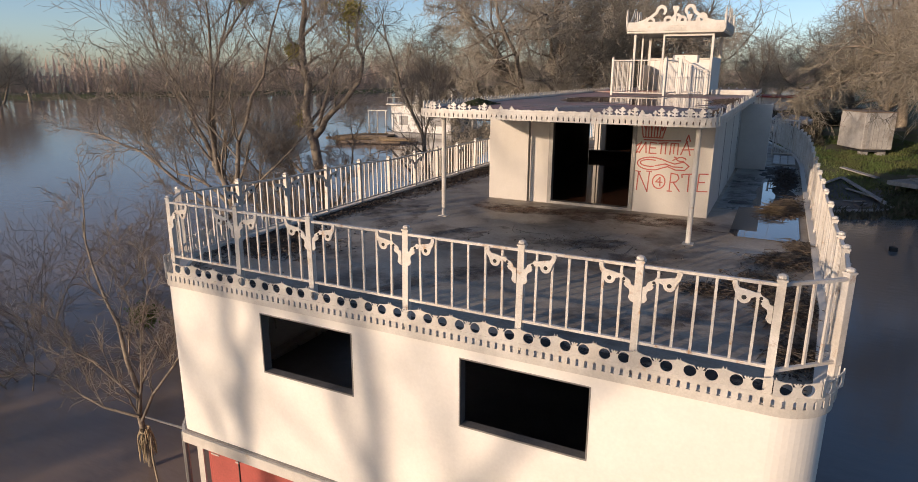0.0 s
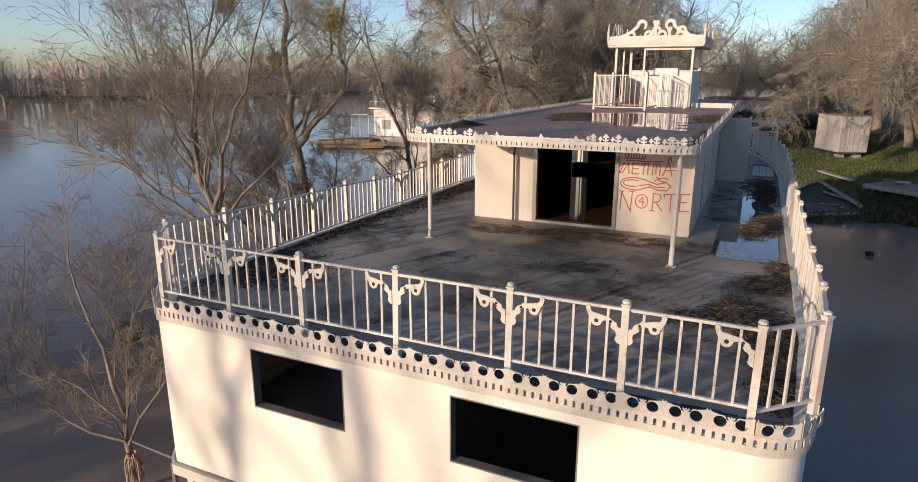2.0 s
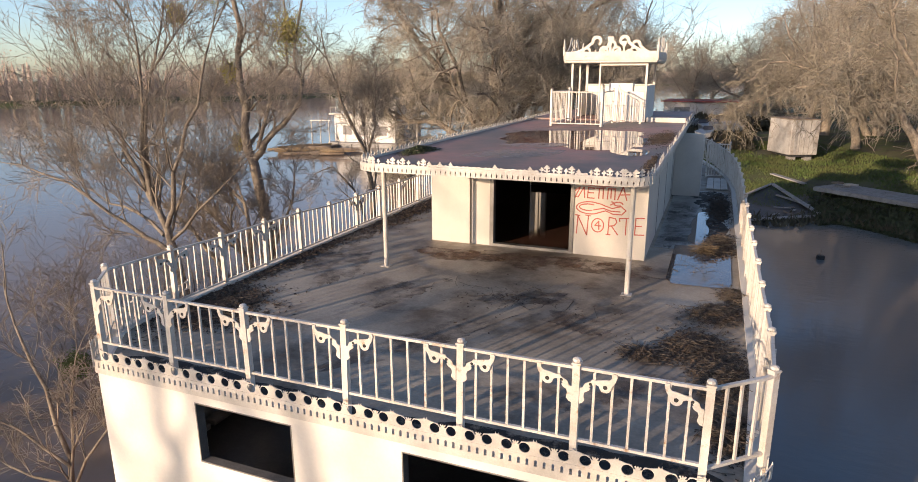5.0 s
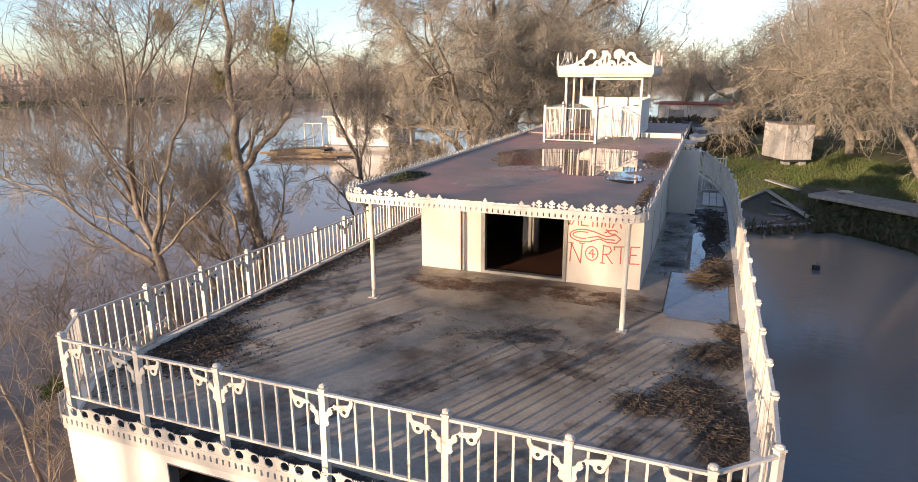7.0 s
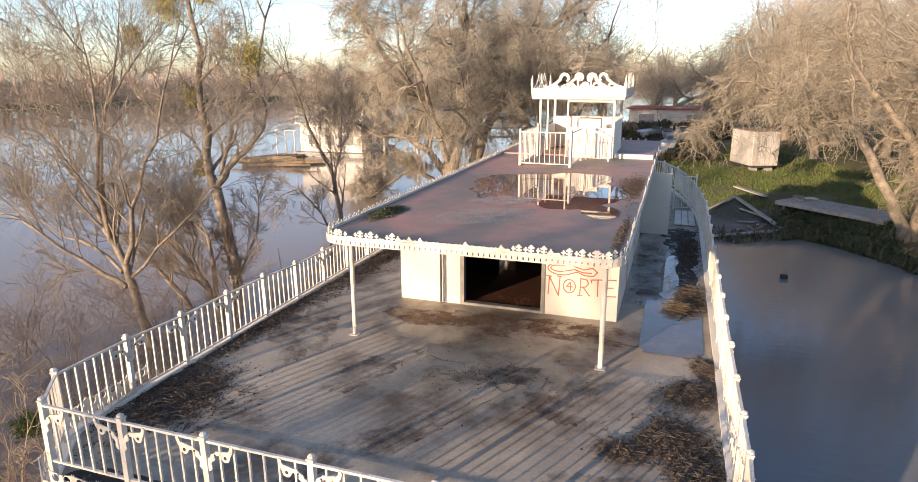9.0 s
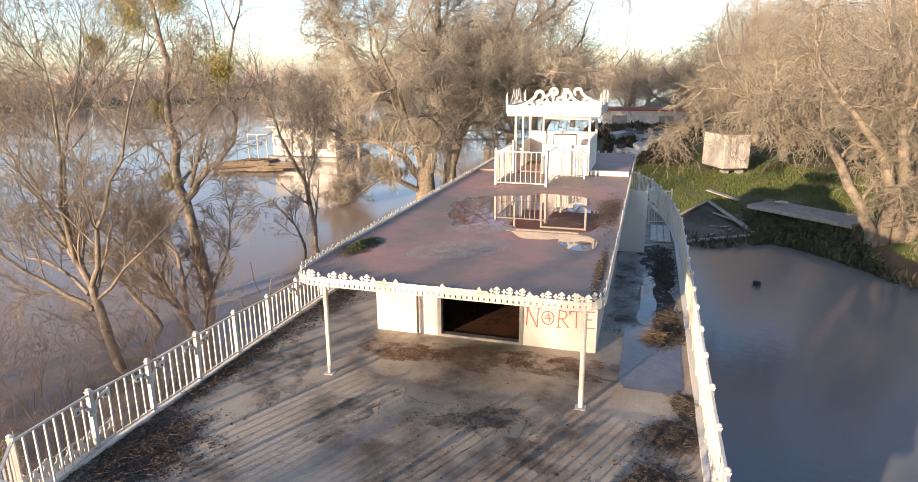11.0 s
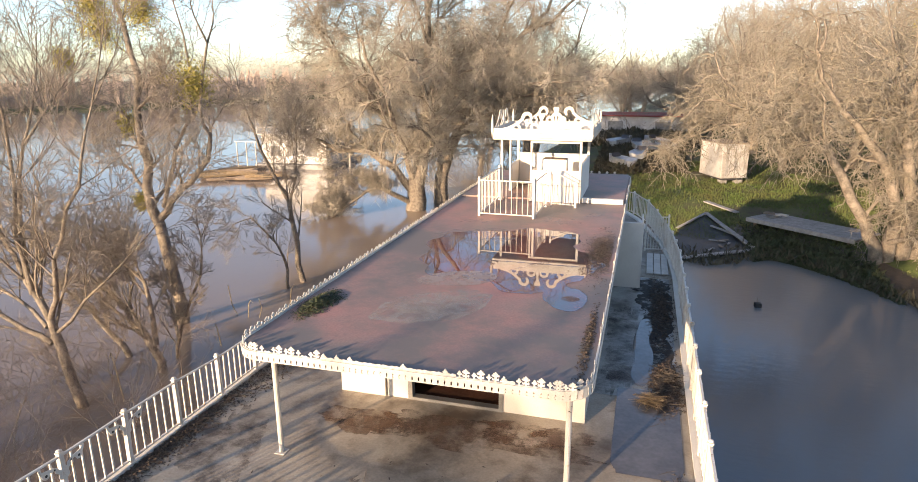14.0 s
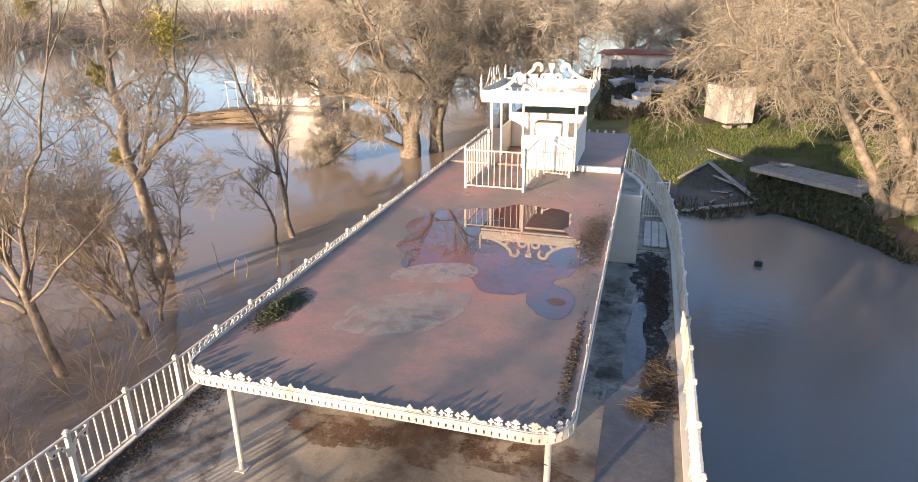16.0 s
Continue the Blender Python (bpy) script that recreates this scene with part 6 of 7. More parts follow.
def small_boat(x, y, turn, L=4.2, cover=None):
    b = thing("motorboat", "small white motorboat laid up on trailer among weeds", "boat", x, y, max(land_z(x, y), WATER) + 0.45, "laid-up boats", rz=turn)
    bm = bmesh.new()
    rows = []
    for i in range(7):
        t = i / 6
        w = 0.85 * (1 - t ** 3) + 0.03
        yy = -L / 2 + L * t
        rows.append([bm.verts.new(p) for p in ((-w, yy, 0.75 + 0.25 * t * t), (-w * 0.8, yy, 0.15), (0, yy, -0.15 + 0.3 * t ** 3), (w * 0.8, yy, 0.15), (w, yy, 0.75 + 0.25 * t * t), (w * 0.75, yy, 0.66 + 0.25 * t * t), (0, yy, 0.5 + 0.3 * t * t), (-w * 0.75, yy, 0.66 + 0.25 * t * t))])
    for a, c in zip(rows, rows[1:]):
        for k in range(8):
            bm.faces.new((a[k], a[(k + 1) % 8], c[(k + 1) % 8], c[k]))
    bm.faces.new(rows[0][::-1])
    bm.faces.new(rows[-1])
    part("hull", bm, M_BOAT, b)
    bm = bmesh.new()
    plate(bm, [(-0.6, 0.75), (0.6, 0.75), (0.45, 1.2), (-0.45, 1.2)], 0.04, pose(0, 0.3, 0.02, -20))
    part("windscreen", bm, M_DARK, b)
    part("trailer_frame", bbox(-0.5, 0.5, -L / 2, L / 2, -0.32, -0.2), M_DARK, b)
    for s in (-1, 1):
        w = part("wheel", tube(bmesh.new(), ((-0.08, 0, 0), (0.08, 0, 0)), 0.24, 10), M_RUBBER, b)
        w.location = (s * 0.62, -0.6, -0.24)


for x, y, a, L in ((3.0, 57.5, 40, 3.6), (5.0, 60.5, -10, 3.8), (4.6, 66.5, 15, 4.2), (6.6, 70.5, 40, 4.2), (2.6, 71, -35, 4.0), (6.8, 64.0, 70, 3.6)):
    small_boat(x, y, a, L)


def platform():
    p = thing("dock_platform", "grey timber dock platform stranded aslant on the bank", "dock", 12.85, 38.35, -4.42, rz=-42.5)
    for k in range(10):
        o = part("plank", bbox(0.02, 7.6, 0.01 + k * 0.3, 0.295 + k * 0.3, 0.16, 0.23), M_GREYWOOD, p)
    for y in (0.0, 3.0):
        part("edge_beam", bbox(0, 7.62, y - 0.05, y + 0.004, -0.05, 0.215), M_GREYWOOD, p)
    for x in (0.3, 3.6, 7.1):
        part("joist", bbox(x, x + 0.18, 0.02, 2.9, -0.1, 0.155), M_WOOD, p)
    for x, y in ((0.4, 0.5), (7.0, 0.5), (0.4, 2.6), (7.0, 2.6), (3.7, 1.5)):
        part("leg", tube(bmesh.new(), ((x, y, -1.8), (x, y, -0.1)), 0.12, 8), M_WOOD, p)
    # heap left lying on it
    q = thing("junk_heap", "small heap of pale rubbish on the dock", "rubbish", 14.9, 38.6, -4.19, rz=20)
    rng = random.Random(3)
    for k in range(7):
        o = part("scrap", bbox(-0.3, 0.3, -0.15, 0.15, 0, 0.12, 0.02), (M_GREYWOOD, M_WHITE, M_WOOD)[k % 3], q)
        o.matrix_basis = pose(rng.uniform(-0.7, 0.7), rng.uniform(-0.4, 0.4), 0.02 + 0.13 * (k % 3), 0, 0, rng.uniform(0, 180))


platform()


def drift_boards():
    d = thing("driftwood_heap", "pale grey boards stranded round a black sheet at the waterline", "driftwood", 0, 0, WATER)
    rng = random.Random(12)
    edge = ((8.2, 30.9, 12.9, 33.8, 0.42), (10.3, 40.6, 12.95, 33.9, 0.34), (8.1, 37.2, 10.3, 40.6, 0.22), (10.4, 43.2, 12.6, 41.2, 0.5), (10.5, 38.3, 12.4, 36.2, 0.2))
    for xa, ya, xb, yb, w in edge:
        L, a = math.hypot(xb - xa, yb - ya), math.degrees(math.atan2(yb - ya, xb - xa))
        za, zb = (max(land_z(x, y) - WATER, 0.0) + 0.10 for x, y in ((xa, ya), (xb, yb)))
        o = part("board", bbox(0, L, -w / 2, w / 2, 0, 0.09, 0.01), M_GREYWOOD, d)
        o.matrix_basis = pose(xa, ya, za, 0, -math.degrees(math.atan2(zb - za, L)), a)
    for k in range(5):
        L = rng.uniform(0.5, 1.8)
        x, y = rng.uniform(9.0, 11.6), rng.uniform(32.6, 37.0)
        o = part("board", bbox(-L / 2, L / 2, -0.08, 0.08, 0, 0.05, 0.01), (M_GREYWOOD, M_WOOD)[k % 2], d)
        o.matrix_basis = pose(x, y, max(land_z(x, y) - WATER, 0) + 0.14, rng.uniform(-3, 3), rng.uniform(-3, 3), rng.uniform(-80, 80))


def black_sheet():
    """A black pond liner draped over the muddy edge."""
    verts, faces, n = [], [], 14
    a, b, c, e = Vector((8.2, 30.9)), Vector((12.9, 33.8)), Vector((10.3, 40.4)), Vector((8.1, 37.2))
    for i in range(n + 1):
        for j in range(n + 1):
            u, v = i / n, j / n
            p = a.lerp(b, u).lerp(e.lerp(c, u), v)
            verts.append((p.x, p.y, max(land_z(p.x, p.y), WATER) + 0.07 + 0.05 * noise.noise(Vector((p.x * 1.4, p.y * 1.4, 7)))))
    for i in range(n):
        for j in range(n):
            k = i * (n + 1) + j
            faces.append((k, k + n + 1, k + n + 2, k + 1))
    tagged(mesh_from("ground_sheet", verts, faces, M_LINER, smooth=True), "crumpled black plastic sheet on the muddy bank", "plastic sheet")


black_sheet()

drift_boards()
fl = thing("float_block", "small dark float drifting in the backwater", "float", 11.55, 23.1, WATER, rz=10)
part("block", bbox(-0.16, 0.16, -0.14, 0.14, -0.05, 0.22, 0.02), M_RUBBER, fl)
part("stick", tube(bmesh.new(), ((0.05, 0.2, -0.02), (0.15, 0.5, 0.35)), (0.03, 0.015), 5), M_WOOD, fl)


def mud_bank():
    """Bare wet mud along the waterline of the grassy bank."""
    verts, faces, m = [], [], 9
    n = 60
    for i in range(n + 1):
        x = 5 + 26 * i / n
        wide = 8.0 + 2.4 * noise.noise(Vector((x * 0.3, 0, 2))) + 1.2 * noise.noise(Vector((x * 1.1, 0, 5)))
        for j in range(m + 1):
            y = shore_y(x) - 1.0 + wide * j / m
            verts.append((x, y, land_z(x, y) + 0.035 - 0.07 * (j == m)))
    for i in range(n):
        for j in range(m):
            k = i * (m + 1) + j
            faces.append((k, k + m + 1, k + m + 2, k + 1))
    tagged(mesh_from("mud_bank", verts, faces, M_MUD, smooth=True), "bare wet mud along the waterline", "mud", kind="structure")


mud_bank()


def scatter(name, label, cat, count, place, size, mat, seed, upright=0.6, wide=0.10):
    """Many small blades or leaves over an area; place(rng) gives a point or None."""
    rng = np.random.default_rng(seed)
    verts = []
    while len(verts) < count:
        p = place(rng)
        if p is None:
            continue
        p = np.array(p)
        d = rng.normal(0, 1, 3) * (1 - upright)
        d[2] = abs(d[2]) + upright
        L = size * rng.uniform(0.5, 1.4)
        w = rng.normal(0, wide, 3) * L
        verts.append(np.stack((p - w, p + w, p + unit(d) * L)))
    v = np.concatenate(verts)
    ob = mesh_from(name, v.tolist(), np.arange(len(v)).reshape(-1, 3).tolist(), mat)
    return tagged(ob, label, cat, kind="stuff")


def on_bank(x0, x1, d0, d1):
    def f(rng):
        x, d = rng.uniform(x0, x1), rng.uniform(d0, d1)
        y = shore_y(x) + d
        if noise.noise(Vector((x * 0.25, y * 0.25, 5))) < -0.42 + 0.3 * rng.random():
            return None
        return (x, y, land_z(x, y))
    return f


scatter("grass", "rough green grass on the sunlit bank", "grass", 85000, on_bank(4, 36, 6.0, 30), 0.17, M_BLADE, 90, 0.7, 0.11)
scatter("ivy", "dark green creepers over the muddy bank edge", "undergrowth", 14000, lambda r: (lambda x, d: (x, shore_y(x) + d, land_z(x, shore_y(x) + d) + r.uniform(0, 0.5) * (0.3 + abs(noise.noise(Vector((x * 0.9, d * 0.9, 3)))))))(r.uniform(12.5, 18.8), abs(r.normal(0, 2.6))), 0.2, M_SHRUB, 91, 0.2, 0.3)
scatter("weeds", "dark dead weeds along the waterline", "undergrowth", 1800, lambda r: (lambda x: (x, shore_y(x) + abs(r.normal(1.5, 1.2)), land_z(x, shore_y(x) + 1.8) + 0.05))(r.uniform(5.5, 26)), 0.5, M_SCRUB, 92, 0.5)

scatter("scrub", "dark brambles round the laid-up boats", "undergrowth", 7000, lambda r: (lambda x, y: (x, y, land_z(x, y) + r.uniform(0, 0.9) * (0.3 + abs(noise.noise(Vector((x * 0.5, y * 0.5, 4)))))))(r.uniform(0.5, 9.5), r.uniform(54, 73)), 0.45, M_SCRUB, 94, 0.3, 0.22)
# dark scrub between the laid-up boats and the building
scatter("scrub", "dark scrub and brambles behind the laid-up boats", "undergrowth", 16000, lambda r: (lambda x, y: (x, y, land_z(x, y) + r.uniform(0, 1.5) * (0.4 + 0.6 * abs(noise.noise(Vector((x * 0.4, y * 0.4, 2)))))))(r.uniform(-3, 12), r.uniform(72, 84)), 0.5, M_SCRUB, 93, 0.3, 0.22)

# ---- litter on deck and roof ----


def litter(name, label, place, leaves, twigs, z, seed, twig_mat=None, leaf=0.034, twig_len=0.3, lift=0.04, leaf_mat=None):
    """A bed of dead leaves and twigs: leaves as small bent quads, twigs as thin stems."""
    rng = np.random.default_rng(seed)
    t = thing(name, label, "litter", kind="stuff")
    if leaves:
        q = []
        while len(q) < leaves:
            p = place(rng)
            if p is None:
                continue
            x, y, k = p
            c = np.array((x, y, z + 0.006 + lift * k * rng.random()))
            a, b = rng.normal(0, 1, 3) * np.array((1, 1, 0.35)), rng.normal(0, 1, 3) * np.array((1, 1, 0.35))
            a, b = unit(a) * leaf * rng.uniform(0.5, 1.2), unit(b) * leaf * rng.uniform(0.3, 0.7)
            q.append(np.stack((c - a, c + b, c + a, c - b)))
        v = np.concatenate(q)
        v[:, 2] = np.maximum(v[:, 2], z + 0.003)
        tagged(mesh_from("leaf_bed", v.tolist(), np.arange(len(v)).reshape(-1, 4).tolist(), leaf_mat or M_LITTER, t), kind="stuff")
    if twigs:
        wood = Wood()
        n = 0
        while n < twigs:
            p = place(rng)
            if p is None:
                continue
            x, y, k = p
            a, L = rng.random() * 6.283, twig_len * rng.uniform(0.4, 1.5)
            d = np.array((math.cos(a), math.sin(a), rng.normal(0, 0.12)))
            c = np.array((x, y, z + 0.012 + lift * k * rng.random()))
            bend = rng.normal(0, 0.12, 3) * L * np.array((1, 1, 0.2))
            pts = np.stack((c - d * L / 2, c + bend, c + d * L / 2))
            pts[:, 2] = np.maximum(pts[:, 2], z + 0.008)
            wood.add("crown", pts, (0.005, 0.0045, 0.002), 3)
            n += 1
        o = share("twig_bed", wood.mesh("crown", twig_mat or M_TWIGLIT), t, Matrix())
        tagged(o, kind="stuff")
    return t


def patch(cx, cy, rx, ry, seed, x0=-2.1, x1=6.6):
    def f(rng):
        a, r = rng.random() * 6.283, abs(rng.normal(0, 0.55))
        x, y = cx + rx * r * math.cos(a), cy + ry * r * math.sin(a)
        n = noise.noise(Vector((x * 1.6 + seed, y * 1.6, seed))) + 0.5 * noise.noise(Vector((x * 5 + seed, y * 5, seed)))
        if x < x0 or x > x1 or r * rng.uniform(0.7, 1.3) > 0.85 + 0.7 * n:
            return None
        return x, y, max(0.0, 1 - r)
    return f


litter("leaf_litter", "drift of dark dead leaves against the river-side railing", patch(-1.5, -5.4, 1.15, 1.5, 1), 8500, 300, 0.0, 101)
litter("leaf_litter", "thin line of dead leaves along the railing", patch(-2.0, -2.4, 0.5, 4.6, 2), 4200, 120, 0.0, 102)
litter("leaf_litter", "dead leaves beside the deckhouse wall", patch(-1.75, 3.0, 0.7, 4.5, 3, -2.1, -0.1), 8000, 60, 0.0, 103)
for i, (x, y, rx, ry, n) in enumerate(((6.2, -2.7, 0.55, 0.75, 2400), (5.85, -4.2, 0.75, 0.9, 3600), (6.3, -5.0, 0.5, 1.0, 2600), (6.35, -6.4, 0.35, 0.7, 1400), (5.3, -4.7, 0.45, 0.35, 700))):
    litter("twig_heap", "brown heap of fallen twigs and leaves by the railing", patch(x, y, rx, ry, 4 + 0.37 * i), n, n // 8, 0.0, 140 + i, lift=0.11, leaf=0.03)
litter("twig_heap", "small brown heap of twigs by the railing", patch(6.5, -1.7, 0.35, 0.7, 5), 1500, 220, 0.0, 105, lift=0.06)
litter("twig_heap", "tangle of brown twigs beside a puddle", patch(6.22, 1.7, 0.45, 1.5, 6), 5200, 90, 0.0, 106, lift=0.04, twig_len=0.4)
litter("twig_bundle", "tuft of straw-coloured twigs lying in a puddle", patch(5.95, 1.05, 0.30, 0.26, 7), 0, 150, 0.0, 107, M_STRAW, twig_len=0.42, lift=0.22)
litter("twig_bundle", "loose tangle of grey-brown twigs by the railing", patch(6.3, 2.2, 0.26, 0.36, 17), 0, 60, 0.0, 117, twig_len=0.5, lift=0.2)
litter("leaf_litter", "black wet leaf mould along the side passage", patch(6.2, 6.2, 0.5, 3.4, 8), 4200, 60, 0.0, 108)
litter("leaf_litter", "brown leaves in the roof's far corner", patch(4.72, 3.8, 0.50, 2.6, 9, 0, 4.96), 6500, 60, ROOF + 0.004, 109, leaf=0.022, lift=0.008, twig_len=0.15)
litter("leaf_litter", "brown leaves along the roof edge", patch(4.88, -1.2, 0.12, 1.9, 10, 0, 4.97), 800, 30, ROOF, 110, twig_len=0.12, lift=0.02)
litter("leaf_litter", "dark mossy tuft of leaves at the roof edge", patch(0.10, -0.9, 0.34, 0.8, 11, -0.2, 2), 5200, 40, ROOF, 111, leaf=0.026, lift=0.13, twig_len=0.12, leaf_mat=M_SHRUB)
litter("leaf_litter", "scattered dead leaves and bark on the deck", patch(3.0, -3.2, 2.6, 1.6, 12), 260, 26, 0.0, 112, lift=0.0, twig_len=0.5)

# also paints in the gap shade seen through the skirt's holes
sheet("dark_film", "dark strip of leaf mould and painted gap shade behind the bow skirt", [(-0.9 + 0.5 * i, -7.55, 0.42, 1.3) for i in range(15)], 0.0105, M_MOULD_SHADE, 15.5, 0.07, 0.3, bounds=(-1.4, 6.4, -7.64, -7.0), cat="stain")

# grey silt dried on the red roof, pale residue and wet tongue marks on the roof
sheet("residue", "pale scuffed residue of a dried puddle on the roof", [(1.6, -0.95, 0.7, 1.1), (2.1, -0.5, 0.9, 1.2), (2.6, 0.0, 0.7, 1.2)], ROOF + 0.003, M_CHALK_THIN, 9.1, 0.06, 0.22, bounds=(1.2, 3.0, -1.35, 0.55), cat="stain")
for a, b in (((1.25, -1.3), (1.85, -1.34)), ((1.85, -1.34), (1.92, -0.6)), ((1.25, -1.3), (1.5, -0.4)), ((1.5, -0.4), (2.9, -0.2)), ((2.0, 0.3), (2.3, -0.9)), ((1.9, -0.6), (2.8, -0.75))):
    d = Vector((b[0] - a[0], b[1] - a[1]))
    blob("scuff", "thin pale crack line in the dried residue", (a[0] + b[0]) / 2, (a[1] + b[1]) / 2, d.length / 2, 0.018, ROOF + 0.005, 60.0 + a[0] * 3 + b[1], M_SCUFF, 0.3, math.degrees(math.atan2(d.y, d.x)), "stain", 60)
sheet("residue", "silt bank drying out in the roof puddle", [(2.05, 1.1, 0.65, 1.15), (2.5, 1.3, 0.55, 0.9), (1.65, 0.85, 0.4, 1.0)], ROOF + 0.011, M_CHALK, 6.1, 0.06, 0.12, cat="stain")
sheet("residue", "pale dried crust along the puddle edge", [(0.75, 4.5, 0.35, 1.0), (1.25, 4.95, 0.3, 1.6), (1.9, 5.2, 0.22, 2.0)], ROOF + 0.012, M_SCUFF, 7.1, 0.06, 0.3, cat="stain")
sheet("residue", "rusty ring of silt in the roof puddle", [(4.4, 0.52, 0.2, 1.2)], ROOF + 0.009, M_RUSTSTAIN, 8.1, 0.05, 0.1, cat="stain")

for i, (x, y, rx, ry, z, rot) in enumerate(((1.2, 6.1, 0.5, 0.25, ROOF + 0.004, 10), (3.5, 6.6, 0.6, 0.3, ROOF + 0.004, -15), (4.2, 7.6, 0.35, 0.18, ROOF + 0.004, 30), (2.2, 4.3, 0.5, 0.12, ROOF + 0.012, 25), (3.4, 2.4, 0.6, 0.08, ROOF + 0.012, 50))):
    blob("scuff", "pale scuff mark on the red roof", x, y, rx, ry, z, 20.0 + i, M_SCUFF, 0.35, rot, "stain")
for i, (x, y, rx, ry) in enumerate(((2.6, -0.9, 2.0, 0.5), (3.9, -0.6, 0.9, 0.35), (1.0, -1.0, 0.9, 0.4))):
    blob("stain", "rust-brown leaf stain before the door", x, y, rx, ry, 0.004 + 0.001 * i, 30.0 + i, M_RUSTSTAIN, 0.3, 0, "stain")
for i, (x, y, rx, ry, rot) in enumerate(((3.2, -3.1, 0.9, 0.35, 15), (4.3, -3.9, 0.7, 0.35, 0), (0.9, -3.6, 1.0, 0.35, 60), (2.0, -5.6, 1.2, 0.4, 55), (4.9, -5.8, 0.7, 0.5, 60), (5.4, 4.0, 0.45, 2.2, 0), (-1.0, -2.6, 0.6, 1.2, 20))):
    blob("stain", "dark damp stain on the deck boards", x, y, rx, ry, 0.005 + 0.0008 * i, 50.0 + i, M_SOOT, 0.35, rot, "stain")

# ---- red spray paint on the front wall ----


def strokes(name, label, lines, y, w=0.016):
    bm = bmesh.new()
    for line in lines:
        pts = [Vector(p) for p in line]
        for i, (a, b) in enumerate(zip(pts, pts[1:])):
            d = (b - a).normalized()
            n = Vector((-d.y, d.x)) * w
            e = d * w * 0.6
            plate(bm, [tuple(a - n - e), tuple(b - n + e), tuple(b + n + e), tuple(a + n - e)], 0.003 + 0.0004 * (i % 2), pose(0, y, 0))
    ob = part(name, bm, M_PAINT, house, label)
    return ob


def ell(cx, cz, rx, rz, a0=0, a1=360, n=16):
    return [(cx + rx * math.cos(radians(a0 + (a1 - a0) * i / n)), cz + rz * math.sin(radians(a0 + (a1 - a0) * i / n))) for i in range(n + 1)]


word = [
    [(3.36, 0.46), (3.38, 0.84)], [(3.38, 0.84), (3.58, 0.44)], [(3.58, 0.44), (3.60, 0.86)], [(3.32, 0.86), (3.42, 0.85)], [(3.54, 0.87), (3.64, 0.86)],
    ell(3.80, 0.67, 0.125, 0.145), [(3.83, 0.58), (3.82, 0.76), (3.74, 0.66), (3.87, 0.66)],
    [(4.02, 0.49), (4.03, 0.86)], [(4.03, 0.86), (4.16, 0.84), (4.19, 0.76), (4.14, 0.69), (4.03, 0.67)], [(4.09, 0.67), (4.22, 0.50)], [(3.98, 0.49), (4.07, 0.49)],
    [(4.24, 0.85), (4.52, 0.88)], [(4.38, 0.87), (4.38, 0.51)], [(4.24, 0.85), (4.25, 0.79)],
    [(4.56, 0.53), (4.57, 0.88)], [(4.57, 0.88), (4.74, 0.89)], [(4.57, 0.71), (4.69, 0.72)], [(4.56, 0.53), (4.75, 0.54)]]
strokes("graffiti", "NORTE in red spray-paint capitals, a 4 inside the O", word, -0.003, 0.012)
tag = [
    [(3.42, 1.56), (3.34, 1.97), (3.47, 1.70), (3.50, 1.99), (3.58, 1.70), (3.62, 2.0), (3.69, 1.70), (3.76, 1.98), (3.79, 1.70), (3.90, 1.96), (3.80, 1.56)], [(3.42, 1.56), (3.80, 1.56)], [(3.44, 1.51), (3.80, 1.51)],
    *[[(3.47 + 0.055 * k, 1.58), (3.45 + 0.065 * k, 1.86)] for k in range(6)],
    [(3.28, 1.36), (3.40, 1.46), (3.30, 1.24)], [(3.36, 1.24), (3.48, 1.46), (3.50, 1.24)], [(3.56, 1.24), (3.57, 1.46), (3.70, 1.45)], [(3.57, 1.35), (3.68, 1.35)], [(3.56, 1.24), (3.70, 1.24)],
    [(3.74, 1.45), (3.92, 1.47)], [(3.80, 1.46), (3.79, 1.24)], [(3.88, 1.46), (3.88, 1.24)], [(3.97, 1.24), (3.98, 1.46), (4.12, 1.46), (4.12, 1.24)], [(4.04, 1.44), (4.04, 1.26)], [(4.18, 1.24), (4.28, 1.52), (4.36, 1.24)], [(4.20, 1.34), (4.42, 1.36)],
    [(3.26, 1.40), (3.24, 1.20), (3.34, 1.26)], [(3.72, 1.50), (4.16, 1.52)], [(4.26, 1.52), (4.30, 1.64), (4.34, 1.52)],
    ell(3.62, 1.03, 0.28, 0.13, 50, 305, 16), ell(3.60, 1.04, 0.20, 0.07, 60, 290, 12), [(3.78, 0.93), (3.95, 0.99), (4.10, 0.93), (4.28, 0.93), (4.36, 1.02), (4.26, 1.10), (4.08, 1.05), (3.94, 1.09), (3.80, 1.14)], [(3.70, 0.99), (3.90, 1.04), (4.06, 0.99), (4.24, 0.99)],
    ell(4.20, 1.15, 0.09, 0.04, 0, 300, 8), [(4.04, 1.12), (4.12, 1.17), (4.06, 1.19)]]
strokes("graffiti", "red spray-paint scrawl with a spiked crown over a scroll", tag, -0.003, 0.0125)

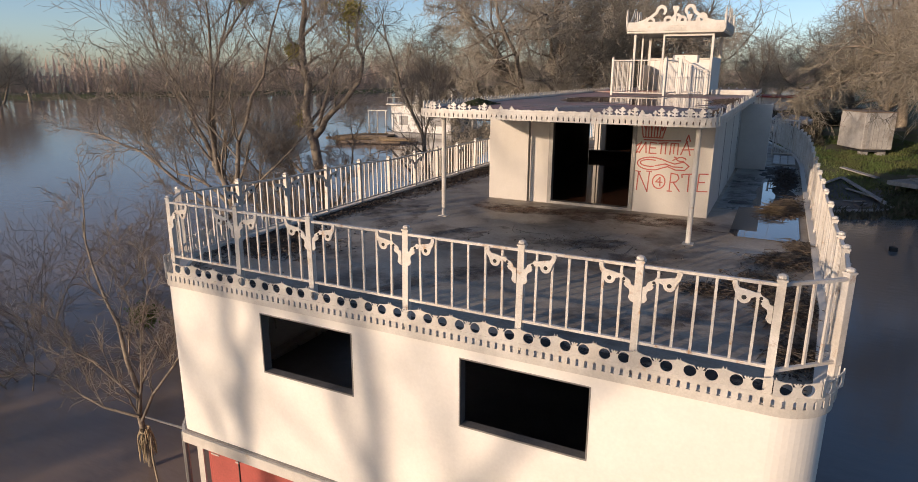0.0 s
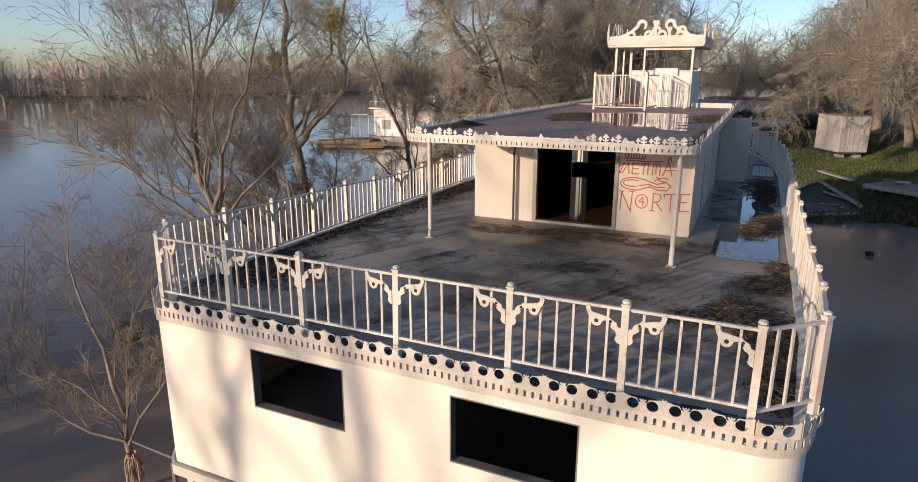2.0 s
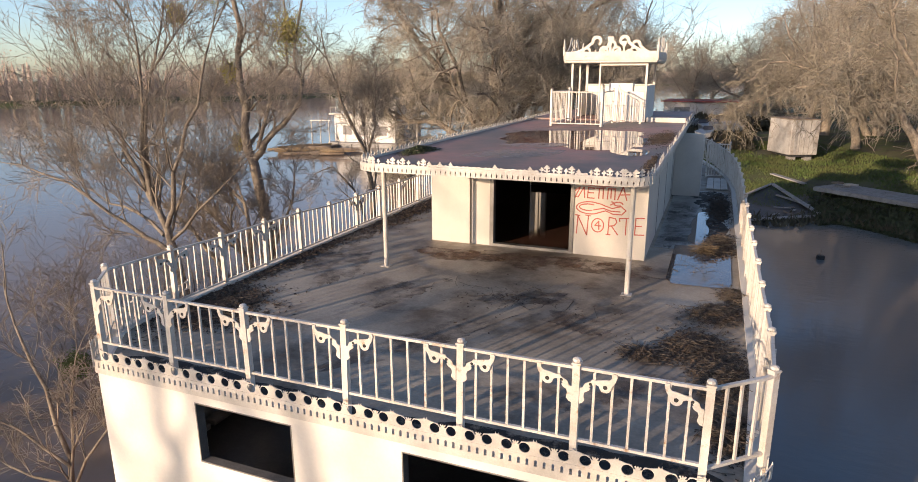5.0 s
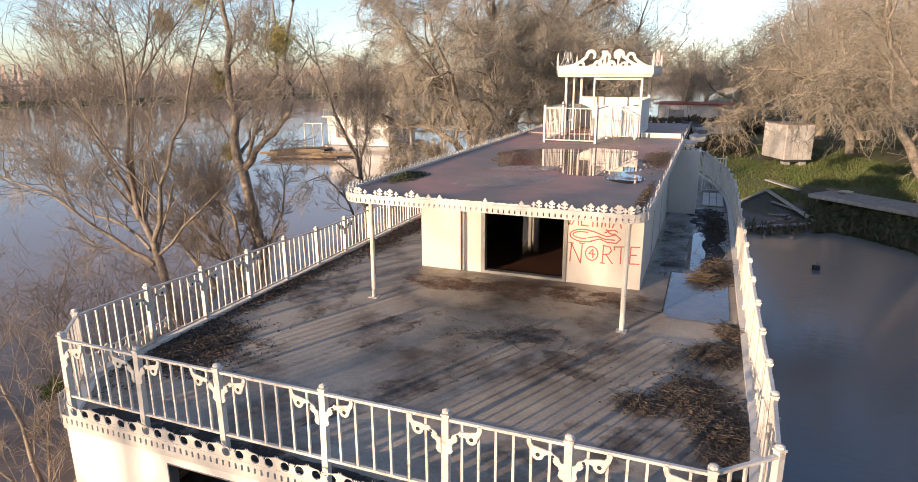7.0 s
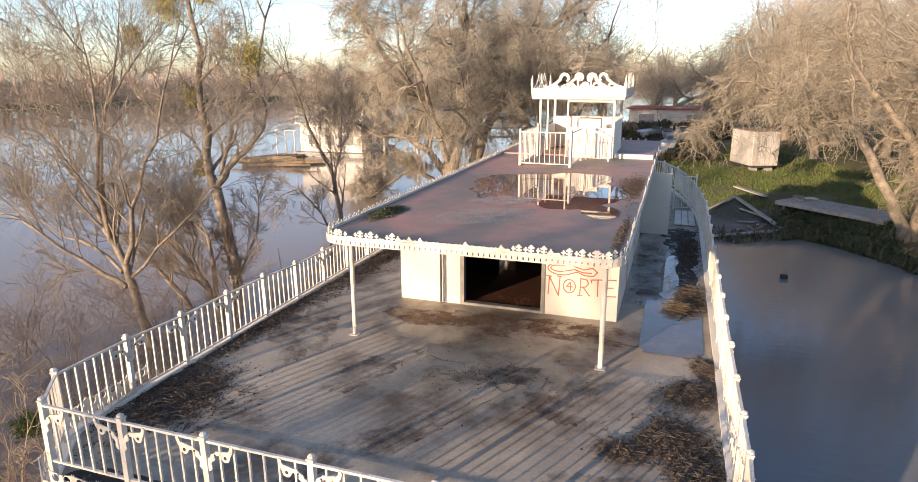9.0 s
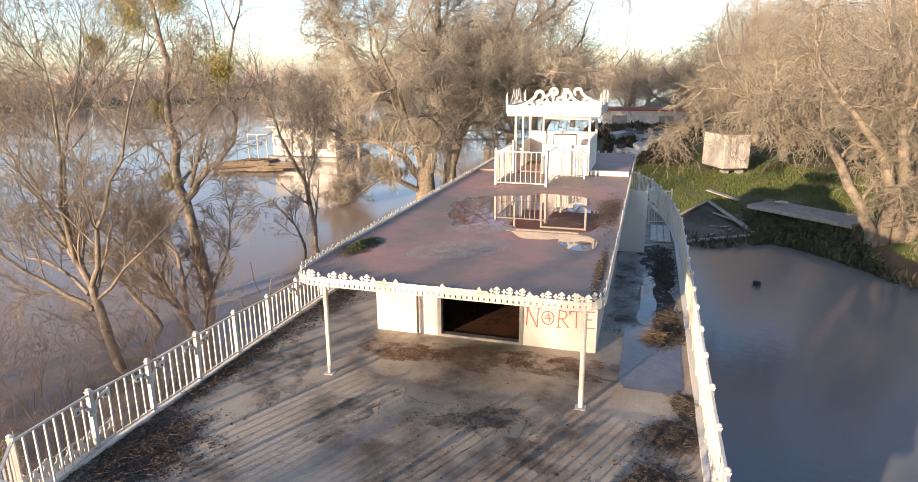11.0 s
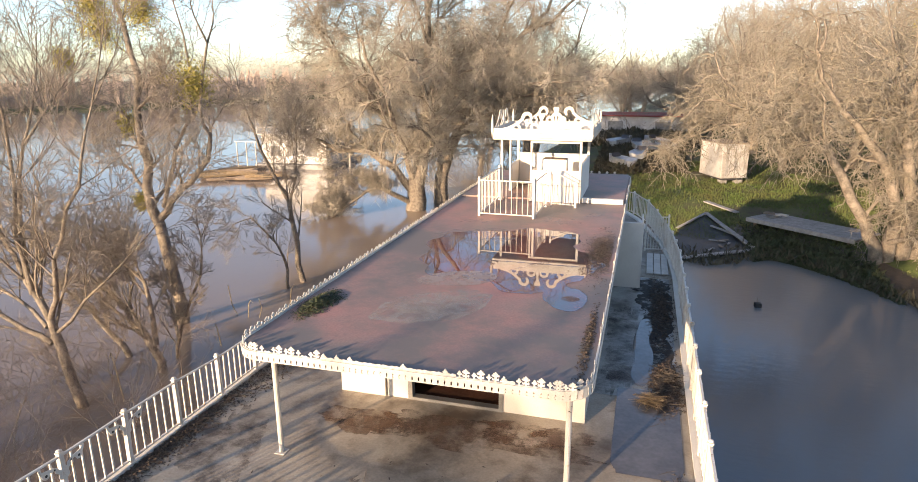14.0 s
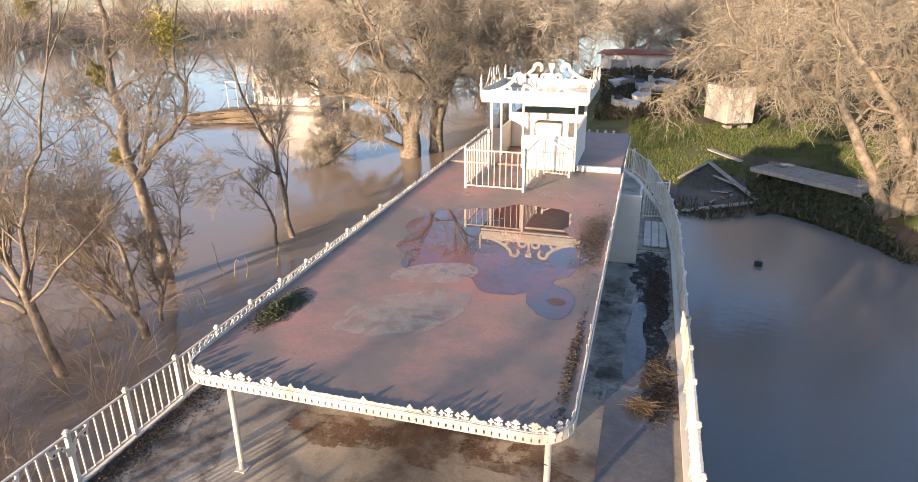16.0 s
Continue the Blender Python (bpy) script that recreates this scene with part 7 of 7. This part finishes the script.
# ---- rope on the sapling, reeds and snags in the water ----
rope = thing("rope", "frayed straw-coloured rope knotted round a small tree", "rope", -5.62, -5.52, -4.95)
rng = np.random.default_rng(5)
wood = Wood()
for k in range(46):
    a = rng.random() * 6.283
    p = np.array((0.09 * math.cos(a), 0.09 * math.sin(a), rng.uniform(-0.05, 0.3)))
    wood.add("crown", [p, p + np.array((0.07 * math.cos(a), 0.07 * math.sin(a), -0.15)), p + np.array((0.09 * math.cos(a), 0.09 * math.sin(a), -rng.uniform(0.25, 0.55)))], (0.018, 0.014, 0.008), 4)
share("fringe", wood.mesh("crown", M_ROPE), rope, Matrix())
part("coil", tube(bmesh.new(), [(0.1 * math.cos(k * 0.7), 0.1 * math.sin(k * 0.7), 0.3 - k * 0.012) for k in range(28)], 0.022, 6), M_ROPE, rope)
line = [(-5.6 + 0.1, -5.5, -4.8)] + [(-5.6 + f * 3.4, -5.5 - f * 2.0, -4.8 - 1.1 * f * (1 - f) * 2 - 0.3 * f) for f in (0.15, 0.3, 0.5, 0.7, 0.85, 1.0)]
mr = thing("mooring_rope", "slack mooring rope from the bow to a flooded tree", "rope")
part("line", tube(bmesh.new(), line, 0.025, 6), M_ROPE, mr)
bp = thing("steel_bar", "thin steel spar from the bow corner to the tree", "spar")
part("bar", tube(bmesh.new(), ((-1.6, -7.5, -2.52), (-5.5, -5.55, -4.35)), 0.02, 6), M_GREY, bp)
for x, y, h, b in ((-12.4, 6.4, 1.9, -0.5), (-12.0, 11.6, 1.0, -0.35), (-12.9, 14.9, 0.9, 0.3), (-11.6, 16.6, 1.3, 0.5), (-9.5, 16.2, 1.0, 0.3)):
    rd = thing("reed", "pale bent reed standing out of the flood", "reed", x, y, WATER, "reeds")
    part("stalk", tube(bmesh.new(), ((0, 0, -0.2), (b * 0.4, 0, h * 0.8), (b * 0.7, 0.05, h), (b, 0.1, h * 0.86)), (0.03, 0.025, 0.02, 0.012), 5), M_ROPE, rd)
vine = thing("vine", "thin yellow dead vine hanging in a loop over the water", "vine")
part("stem", tube(bmesh.new(), [(-13.95, 15.0, -4.00), (-13.82, 15.0, -5.06), (-13.50, 15.0, -5.70), (-12.96, 15.0, -6.08), (-12.35, 15.0, -5.75), (-12.12, 15.0, -5.02), (-12.25, 15.0, -4.58)], 0.022, 5), M_ROPE, vine)
sn = thing("snag", "pale drifting branch caught among flooded trees", "driftwood", -8.5, 24.0, WATER)
part("stem", tube(bmesh.new(), ((-1.4, 0.6, 0.1), (0, 0, 0.35), (1.5, -0.6, 0.1)), (0.05, 0.06, 0.03), 6), M_ROPE, sn)

# ---- deck surface ----
deck = thing("deck", "weathered grey-brown sheet deck with dark stains, damp patches and leaf litter", "deck", kind="structure")
bm = bmesh.new()
prism(bm, [(x, y) for x, y in deck_outline(0.13) if y < 9.5], -0.0215, 0.0)
part("deck_sheet", bm, M_DECK, deck)
bm = bmesh.new()
box(bm, -2.0, -0.02, 9.05, 14.0, -0.021, -0.001)
box(bm, 4.81, 6.45, 9.05, 12.5, -0.021, -0.001)
box(bm, 4.81, 6.0, 12.504, 15.5, -0.021, -0.001)
box(bm, 0.2, 4.8, 15.02, 18.6, -0.021, -0.001)
part("rear_boards", bm, M_DECK, deck)
